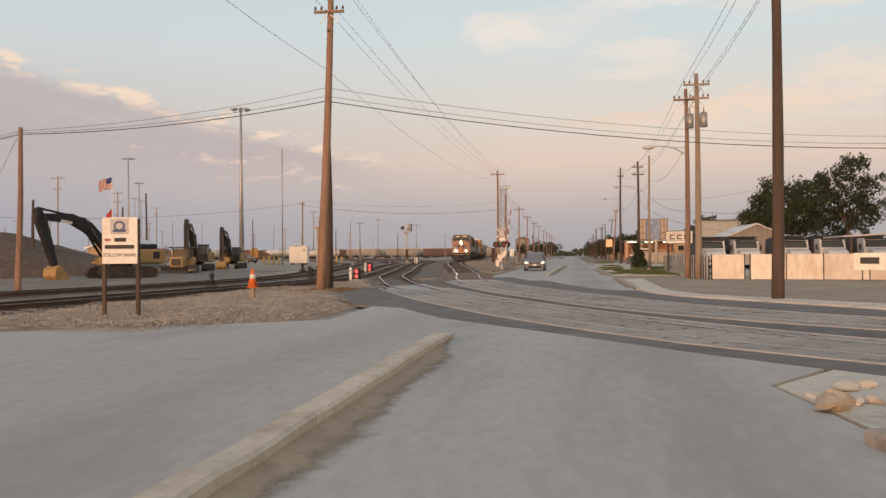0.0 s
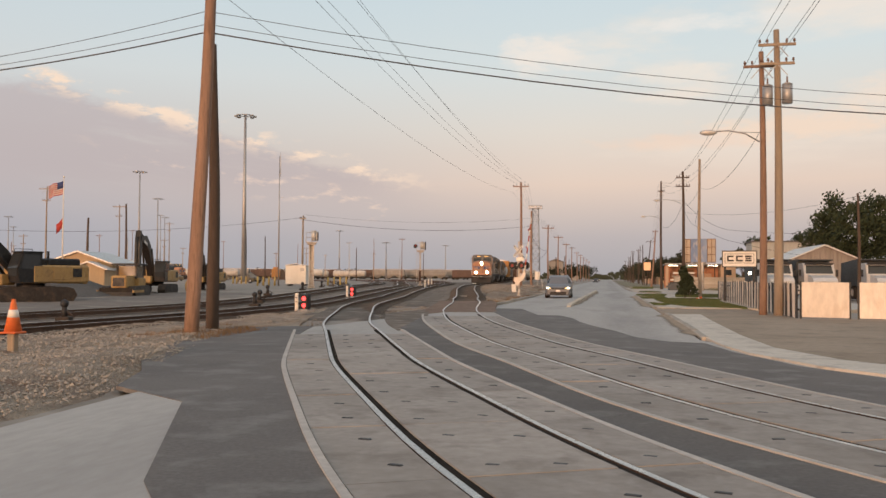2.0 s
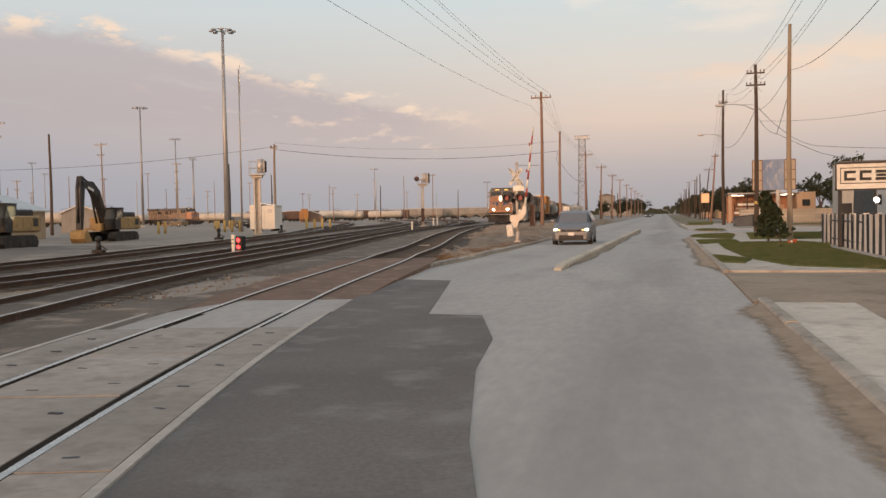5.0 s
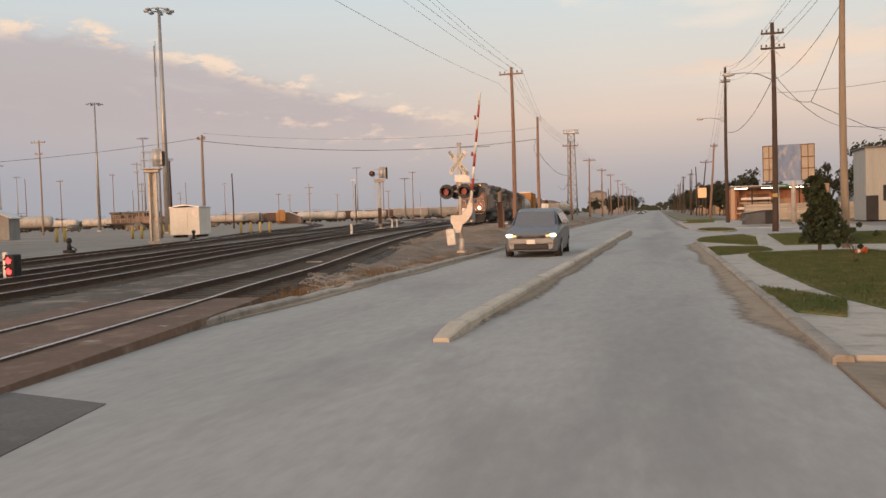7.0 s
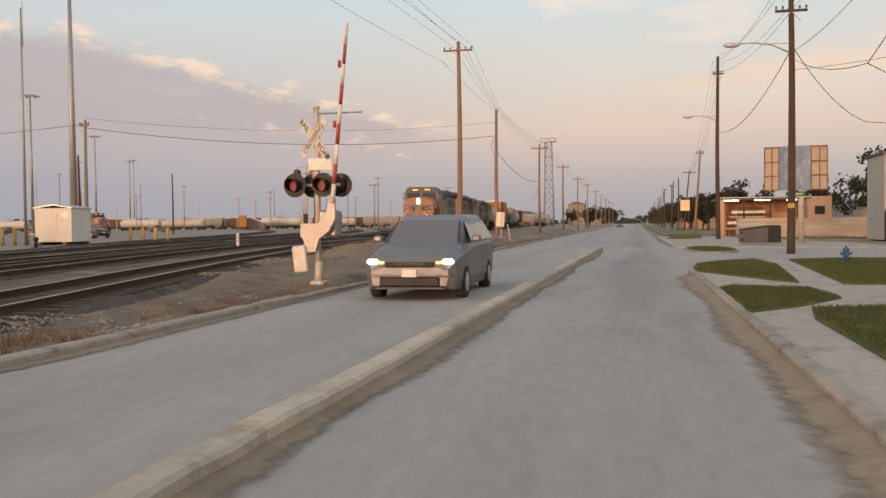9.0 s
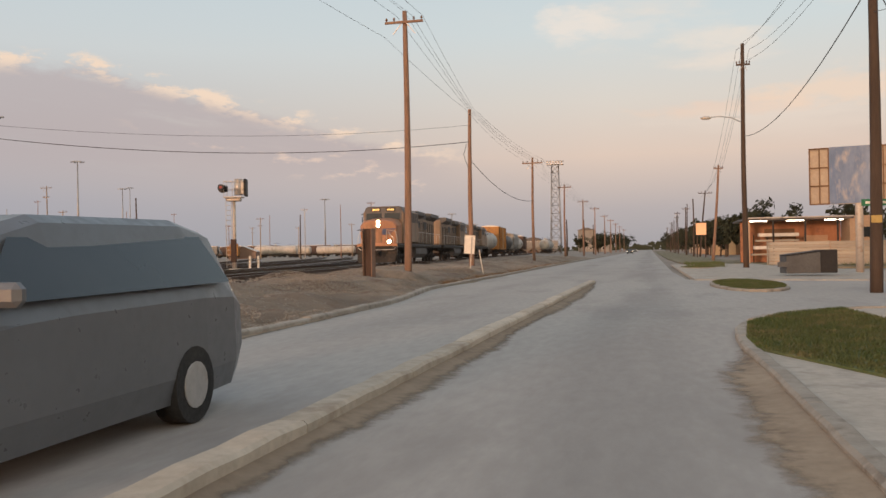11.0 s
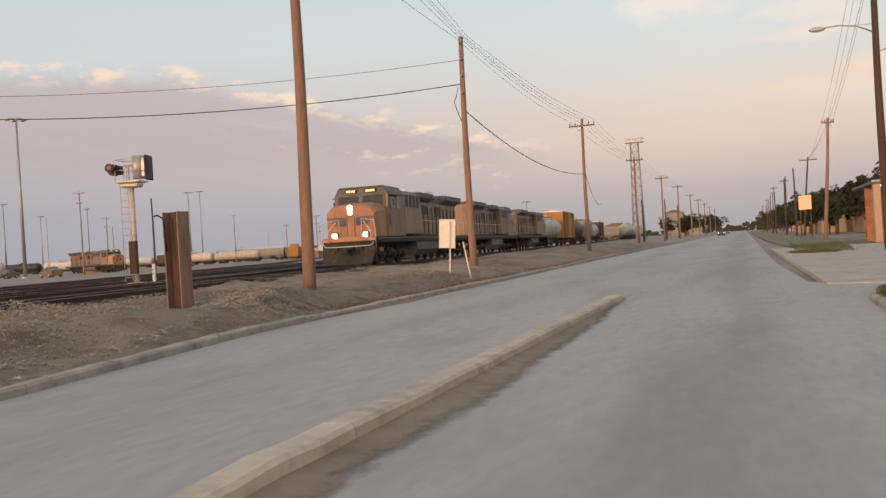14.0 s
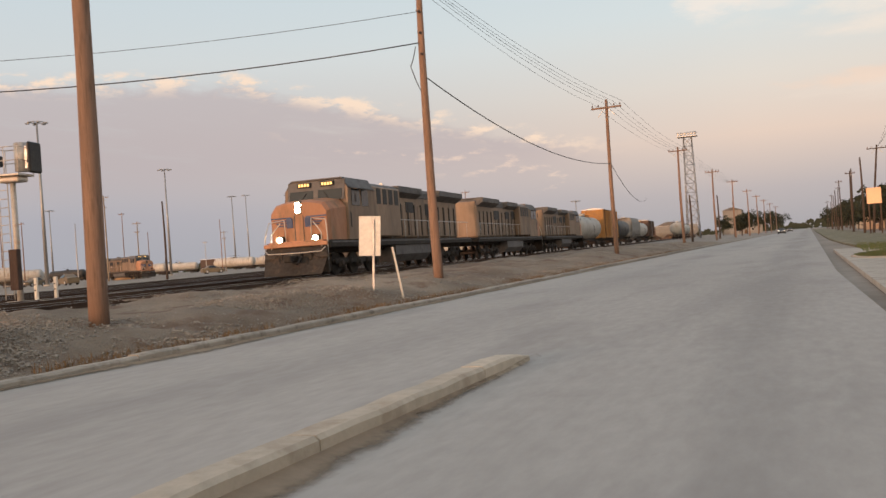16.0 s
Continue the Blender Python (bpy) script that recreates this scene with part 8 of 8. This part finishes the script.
tagged(new("far_woods", me), "low dark line of woods on the horizon", "woods", kind="stuff")

# ---- vehicles on the road and small things ----
M_VAN = mat("silver_paint", (0.19, 0.195, 0.205), (0.175, 0.18, 0.19), 0.38, 0.25, big=1, fine=8, bump=0.0, speck=0.05)
M_PAINTR = mat("dark_car_paint", (0.06, 0.06, 0.065), None, 0.3, 0.3, big=1, fine=8, bump=0.0)
M_PAINTY = mat("yellow_car_paint", (0.22, 0.17, 0.11), None, 0.4, 0.0, big=1, fine=8, bump=0.0)
M_CARL = lamp_mat("car_headlight_glow", (1.0, 0.88, 0.66), 3.5)


def car(name, label, cat_, w, rows, glass_rows, wheels, paint, lit, nose):
    """A car body lofted from cross-sections along its length, front at y = 0."""
    c = thing(name, label, cat_, group="vehicles on the road")
    g = Geo()
    vs, n = [], 0
    for y, zlow, zbelt, zroof, wb, wr in rows:
        ring = [(-wb * 0.94, zlow), (-wb, zlow + 0.22), (-wb, (zlow + zbelt) / 2), (-wb * 0.985, zbelt), (-wr, zroof - 0.06), (-wr * 0.85, zroof), (wr * 0.85, zroof), (wr, zroof - 0.06), (wb * 0.985, zbelt), (wb, (zlow + zbelt) / 2), (wb, zlow + 0.22), (wb * 0.94, zlow)]
        n = len(ring)
        vs += [(a * w / 2, y, b) for a, b in ring]
    fs = [tuple(range(n)), tuple((len(rows) - 1) * n + k for k in range(n - 1, -1, -1))]
    for j in range(len(rows) - 1):
        fs += [(j * n + i, j * n + (i + 1) % n, (j + 1) * n + (i + 1) % n, (j + 1) * n + i) for i in range(n)]
    g.add(vs, fs, None, False)
    b = part("body", g, paint, c)
    (y0, z0, w0), (y1, z1, w1), (y2, z2, w2) = glass_rows
    part("windshield", Geo().add([(-w0, y0, z0), (w0, y0, z0), (w1, y1, z1), (-w1, y1, z1)], [(0, 1, 2, 3)]), M_GLASS, b)
    for s in (-1, 1):
        part("side_window", Geo().add([(s * (w / 2 * 0.985 + 0.014), y0 + 0.35, z0 + 0.02), (s * (w1 + 0.065), y1 + 0.12, z1 - 0.04), (s * (w2 + 0.065), y2, z2 - 0.05), (s * (w / 2 * 0.985 + 0.014), y2 + 0.15, z0 + 0.05)], [(0, 1, 2, 3)]), M_GLASS, b)
        part("mirror", Geo().box((s * (w / 2 + 0.1), y0 + 0.45, z0 + 0.08), (0.2, 0.12, 0.15), bevel=0.04), paint, b)
        h = part("headlight", Geo().box((s * w * 0.39, nose + 0.05, 0.78), (0.24, 0.12, 0.11), bevel=0.04), M_CARL if lit else M_GLASS, b, "lit headlight" if lit else "")
        part("turn_lamp", Geo().box((s * w * 0.30, nose + 0.03, 0.76), (0.13, 0.1, 0.06), bevel=0.02), M_AMBER if lit else M_GLASS, b, "amber turn lamp" if lit else "")
        for yy in wheels:
            ty = part("tyre", Geo().tube((s * (w / 2 - 0.22), yy, 0.33), (s * (w / 2 + 0.01), yy, 0.33), 0.33, n=20), M_RUBBER, c)
            part("rim", Geo().tube((s * (w / 2 + 0.005), yy, 0.33), (s * (w / 2 + 0.02), yy, 0.33), 0.2, n=16), M_ALU, ty)
    part("grille", Geo().box((0, nose + 0.0, 0.72), (w * 0.5, 0.08, 0.1), bevel=0.02).box((0, nose - 0.03, 0.38), (w * 0.62, 0.08, 0.2), bevel=0.03), M_BLACK, b)
    part("bumper_trim", Geo().box((0, nose - 0.02, 0.74), (w * 0.3, 0.06, 0.03), bevel=0.008).box((0, nose - 0.03, 0.25), (w * 0.7, 0.06, 0.035)), M_GREYP, b)
    part("plate", Geo().box((0, nose - 0.06, 0.55), (0.31, 0.02, 0.15), bevel=0.004), M_SIGNW, b, "blank number plate")
    return c


van_rows = [(0.0, 0.3, 0.62, 0.66, 0.80, 0.72), (0.16, 0.22, 0.78, 0.86, 0.93, 0.84), (0.5, 0.2, 0.86, 0.98, 0.98, 0.86), (1.15, 0.2, 0.95, 1.12, 1.0, 0.86), (1.9, 0.2, 1.02, 1.62, 1.0, 0.74), (2.4, 0.2, 1.04, 1.74, 1.0, 0.74), (4.3, 0.2, 1.06, 1.76, 1.0, 0.73), (4.9, 0.22, 1.04, 1.66, 0.98, 0.70), (5.15, 0.35, 0.95, 1.1, 0.92, 0.74)]
van = car("minivan", "silver minivan with lit headlights in the oncoming lane", "minivan", 2.0, van_rows, ((1.2, 1.14, 0.85), (1.93, 1.615, 0.70), (4.6, 1.66, 0.70)), (0.95, 4.05), M_VAN, True, 0.03)
van.matrix_basis = pose(-4.5, 87.8, 0.0, 0, 0, 1)
sed_rows = [(0.0, 0.28, 0.6, 0.64, 0.82, 0.72), (0.2, 0.2, 0.72, 0.8, 0.95, 0.84), (1.2, 0.2, 0.86, 0.96, 1.0, 0.84), (2.1, 0.2, 0.9, 1.42, 1.0, 0.66), (3.1, 0.2, 0.92, 1.44, 1.0, 0.66), (3.9, 0.2, 0.92, 1.05, 0.99, 0.82), (4.6, 0.25, 0.88, 0.96, 0.94, 0.8)]
sed = car("sedan", "dark sedan far along the road with lit headlights", "sedan", 1.8, sed_rows, ((1.25, 0.97, 0.75), (2.1, 1.41, 0.58), (3.2, 1.40, 0.58)), (0.85, 3.65), M_PAINTR, True, 0.03)
sed.matrix_basis = pose(-5.4, 345, 0)
copy_thing(sed, pose(-5.9, 470, 0))
pk = car("pickup", "yellow pickup parked across the yard", "pickup", 1.9, sed_rows, ((1.25, 0.97, 0.75), (2.1, 1.41, 0.58), (3.2, 1.40, 0.58)), (0.85, 3.65), M_PAINTY, False, 0.03)
pk.matrix_basis = pose(-58, 158, 0.42, 0, 0, 60) @ Matrix.Diagonal((1.0, 1.0, 1.15, 1))

# parked machines and vehicles far across the yard, small
random.seed(31)
for k, (x, y) in enumerate(((-132, 232), (-150, 240), (-110, 262), (-104, 214))):
    copy_thing(pk, pose(x, y, 0.42, 0, 0, random.uniform(0, 360)))
yl = locomotive(False)
yl["label"] = "yellow diesel locomotive parked across the yard"
yl.matrix_basis = pose(-118, 249, 0.5, 0, 0, 66)
copy_thing(yl, pose(-165, 240, 0.5, 0, 0, 66))

vt = thing("storage_tank", "pale upright storage tank beside a low tan box", "tank", (-127, 258, 0.4), 10)
part("shell", Geo().tube((0, 0, 0), (0, 0, 4.6), 1.1, n=20).tube((0, 0, 4.6), (0, 0, 5.0), 1.1, 0.4, n=20), M_WHITE, vt)
part("cabinet", Geo().box((-3.6, -1, 1.1), (4.6, 2.2, 2.2), bevel=0.06).box((-5.4, -1, 0.7), (2.0, 2.0, 1.4), bevel=0.06), M_TAN, vt, "low tan cabinet")

# concrete blocks where the pavement has broken up at the corner
random.seed(3)
rc = random.Random(41)
for k in range(60):
    x, y, s = rc.uniform(1.3, 3.8), rc.uniform(11.8, 16.2), rc.uniform(0.06, 0.30)
    if x + y > 18.2:
        continue
    g = Geo()
    g.ball((0, 0, s * 0.25), s * 0.6, 8, 5, squash=(1.3, 0.9, 0.55))
    g.v = [(a + 0.4 * s * noise.noise(Vector((a * 5 + k, b * 5, c * 5))), b + 0.4 * s * noise.noise(Vector((a * 5, b * 5 + k, c * 5 + 9))), max(-0.05, c + 0.25 * s * noise.noise(Vector((a * 6, b * 6, c * 6 + k))))) for a, b, c in g.v]
    g.s = [False] * len(g.s)
    solid("concrete_lump", g, M_WALK if k % 3 else M_SAND, "broken pale concrete lump at the pavement's edge", "rubble", group="broken concrete lumps", at=(x, y, 0.0), rz=rc.uniform(0, 360))
kerb([(1.6, -14), (1.55, 6), (1.45, 11.6), (1.25, 13.2)], "kerb_at_the_corner", "worn sandy concrete kerb before the crossing")
flat("dirt_corner", [(1.72, -20), (1.6, 11.8), (1.2, 15.9), (2.3, 17.5), (6.4, 13.4), (16, 6), (40, -8), (40, -20)], -0.2, 0.006, M_WALK, "sandy broken ground beside the road", "dirt")


sand_strip(spline([(1.66, 43.6), (1.70, 50), (1.67, 58.6)], 0.6), 0.0, -0.66, 0.045, "brown sand in the gutter by the sidewalk")
sand_strip(spline([(1.53, 66), (1.53, 80), (1.52, 98)], 0.6), 0.0, -0.75, 0.05, "brown sand in the gutter by the lawn")
sand_strip(spline([(-6.78, 68), (-6.76, 85), (-6.76, 106)], 0.6), 0.0, 0.4, 0.03, "thin brown sand in the gutter by the verge")
sand_strip(spline([(-7.96, 119), (-8.0, 128), (-8.15, 145), (-8.5, 170)], 0.6), 0.0, 0.4, 0.03, "thin brown sand in the gutter by the verge")

# ---- gravel, grass and litter ----
def scatter(name, label, category, count, place, size, material, seed, flatness=0.6):
    """Loose stones of many sizes in one mesh."""
    rnd = random.Random(seed)
    vs, fs = [], []
    base = [Vector(v) for v in ((1, 0, 0), (-1, 0, 0), (0, 1, 0), (0, -1, 0), (0, 0, 1), (0, 0, -1))]
    tri = [(0, 2, 4), (2, 1, 4), (1, 3, 4), (3, 0, 4), (2, 0, 5), (1, 2, 5), (3, 1, 5), (0, 3, 5)]
    for k in range(count):
        q = place(rnd)
        if q is None:
            continue
        x, y, z = q
        s = size[0] + (size[1] - size[0]) * rnd.random() ** 3
        a = rnd.uniform(0, 6.28)
        ca_, sa = math.cos(a), math.sin(a)
        o = len(vs)
        for b in base:
            j = b * s * rnd.uniform(0.6, 1.2)
            vs.append((x + j.x * ca_ - j.y * sa * 0.8, y + j.x * sa + j.y * ca_ * 0.8, z + j.z * flatness + s * 0.15))
        fs += [(o + i, o + j2, o + l) for i, j2, l in tri]
    me = bpy.data.meshes.new(name)
    me.from_pydata(vs, [], fs)
    me.materials.append(material)
    return tagged(new(name, me), label, category, kind="stuff")


def track_x(key, y):
    return min(LINES[key], key=lambda p: abs(p[1] - y))[0]


TX = {key: [track_x(key, yy) for yy in range(0, 300)] for key in ("curve", "train", "main", "far")}


def verge(rnd):
    y = rnd.uniform(68, 190)
    xr = -7.1 if y < 112 else -8.3
    x0 = TX["train"][int(y)] + 1.3
    if x0 > xr - 0.2:
        return None
    x = rnd.uniform(x0, xr)
    if noise.noise(Vector((x * 0.35, y * 0.25, 4))) < -0.08:
        return None
    return x, y, yard_z(x, y) + 0.26 * max(0.0, 0.35 + noise.noise(Vector((x * 0.45, y * 0.33, 8))) + 0.5 * noise.noise(Vector((x * 1.9, y * 1.9, 1)))) - 0.03


def corner(rnd):
    y = rnd.uniform(22, 62)
    lim = TX["curve"][int(y)] - 2.0 if y > 46 else -7.3 - 0.32 * max(0, y - 31) - 0.62 * max(0, 25.6 - y)
    x = rnd.uniform(-16.4, min(lim, -6.8))
    if x < TX["main"][int(y)] + 1.2:
        return None
    return x, y, yard_z(x, y) + 0.12 * max(0.0, 0.35 + noise.noise(Vector((x * 0.45, y * 0.33, 8))) + 0.5 * noise.noise(Vector((x * 1.9, y * 1.9, 1)))) - 0.018


def cess(rnd):
    y = rnd.uniform(45, 170)
    key = rnd.choice(("curve", "main", "far", "train"))
    x = TX[key][int(y)] + rnd.choice((-1, 1)) * rnd.uniform(1.2, 2.4)
    if x > -8.6:
        return None
    return x, y, max(0, yard_z(x, y)) - 0.03


scatter("gravel", "pale loose gravel on the verge beside the track", "gravel", 110000, verge, (0.010, 0.046), M_STONE, 1)
scatter("gravel", "pale loose gravel at the corner before the tracks", "gravel", 100000, corner, (0.010, 0.036), M_STONE, 2)
def piles(rnd):
    cx, cy, r = rnd.choice(((-10.1, 121.8, 1.2), (-10.0, 121.0, 1.3), (-11.6, 124.0, 1.9), (-13.2, 118.0, 2.6), (-10.6, 113.0, 2.0), (-12.2, 106.5, 2.6), (-9.6, 101.5, 1.8), (-10.6, 131.5, 1.8), (-11.3, 97.0, 1.6)))
    a, q = rnd.uniform(0, 6.28), rnd.random() ** 0.7
    x, y = cx + r * q * math.cos(a), cy + r * 1.7 * q * math.sin(a)
    if x < TX["train"][int(y)] + 1.7 or x > -7.4:
        return None
    return x, y, yard_z(x, y) + 0.26 * max(0.0, 0.35 + noise.noise(Vector((x * 0.45, y * 0.33, 8))) + 0.5 * noise.noise(Vector((x * 1.9, y * 1.9, 1)))) + 0.16 * (1 - q * q) * rnd.random() - 0.02


scatter("rubble", "low heaps of pale broken stone on the verge", "gravel", 32000, piles, (0.014, 0.045), M_STONE, 4, 0.7)
def corner_rubble(rnd):
    x, y = rnd.uniform(-15.4, -7.5), rnd.uniform(23, 42)
    if x > -7.6 - 0.34 * max(0, y - 31) - 0.62 * max(0, 25.6 - y):
        return None
    return x, y, yard_z(x, y) + 0.012 + 0.1 * max(0.0, 0.3 + noise.noise(Vector((x * 0.45, y * 0.33, 8))))


scatter("rubble", "broken stones and clods at the corner before the tracks", "gravel", 24000, corner_rubble, (0.012, 0.05), M_STONE, 14, 0.7)
scatter("ballast_stones", "dark loose ballast stones along the tracks", "gravel", 30000, cess, (0.02, 0.06), M_BERM, 3)


def lawn_blades(name, label, polys, density, height, material, seed):
    rnd = random.Random(seed)
    vs, fs = [], []
    for poly, z in polys:
        xs_, ys_ = [p[0] for p in poly], [p[1] for p in poly]
        area = (max(xs_) - min(xs_)) * (max(ys_) - min(ys_))
        for k in range(int(area * density)):
            x, y = rnd.uniform(min(xs_), max(xs_)), rnd.uniform(min(ys_), max(ys_))
            inside = False
            for (ax, ay), (bx_, by_) in zip(poly, list(poly[1:]) + [poly[0]]):
                if (ay > y) != (by_ > y) and x < (bx_ - ax) * (y - ay) / (by_ - ay) + ax:
                    inside = not inside
            if not inside or noise.noise(Vector((x * 0.8, y * 0.8, 7))) < -0.25 - 0.4 * (height < 0.1):
                continue
            h = height * rnd.uniform(0.4, 1.3)
            a = rnd.uniform(0, 6.28)
            dx, dy = math.cos(a) * 0.012, math.sin(a) * 0.012
            lx, ly = rnd.gauss(0, h * 0.4), rnd.gauss(0, h * 0.4)
            o = len(vs)
            vs += [(x - dx, y - dy, z), (x + dx, y + dy, z), (x + lx, y + ly, z + h)]
            fs.append((o, o + 1, o + 2))
    me = bpy.data.meshes.new(name)
    me.from_pydata(vs, [], fs)
    me.materials.append(material)
    return tagged(new(name, me), label, "grass", kind="stuff")


lawn_blades("grass_blades", "short green blades of the lawns", LAWNS, 900, 0.05, M_GRASS, 5)
dry = [([(-8.7, 96), (-7.1, 96), (-7.1, 84), (-8.2, 84)], -0.06), ([(-10.5, 139), (-8.35, 139), (-8.3, 122), (-9.6, 122)], 0.0), ([(-11, 190), (-8.8, 190), (-8.5, 142), (-10.5, 142)], 0.0), ([(-8.9, 82), (-7.1, 82), (-7.2, 68), (-8.2, 68)], -0.06), ([(-12.5, 46), (-10.3, 44), (-10.3, 40), (-12.5, 40)], -0.05)]
lawn_blades("weeds", "tall green weeds at the foot of the board fence", [([(9.5, 151.5), (11.4, 155), (26, 149.6), (26, 148.4), (13, 152.6)], 0.0), ([(3.0, 150), (5.5, 150), (6.5, 168), (3.2, 168)], 0.0)], 60, 0.28, M_GRASS, 15)
lawn_blades("dry_grass", "thin tufts of dry brown grass on the verge", dry, 260, 0.16, M_DRY, 6)
# a few scraps of white litter and broken boards on the verge
random.seed(8)
for k, (x, y) in enumerate(((-9.3, 76.5), (-11.2, 84), (-8.4, 79), (-9.9, 72.3), (-10.3, 118.5), (-9.5, 104), (-8.7, 125.5))):
    solid("wood_scrap", Geo().box((0, 0, 0.02), (random.uniform(0.4, 1.4), 0.1, 0.035), bevel=0.004), M_WALK, "pale weathered scrap board lying on the verge", "scrap wood", "scraps on the verge", at=(x, y, yard_z(x, y) + 0.02), rz=random.uniform(-30, 20))
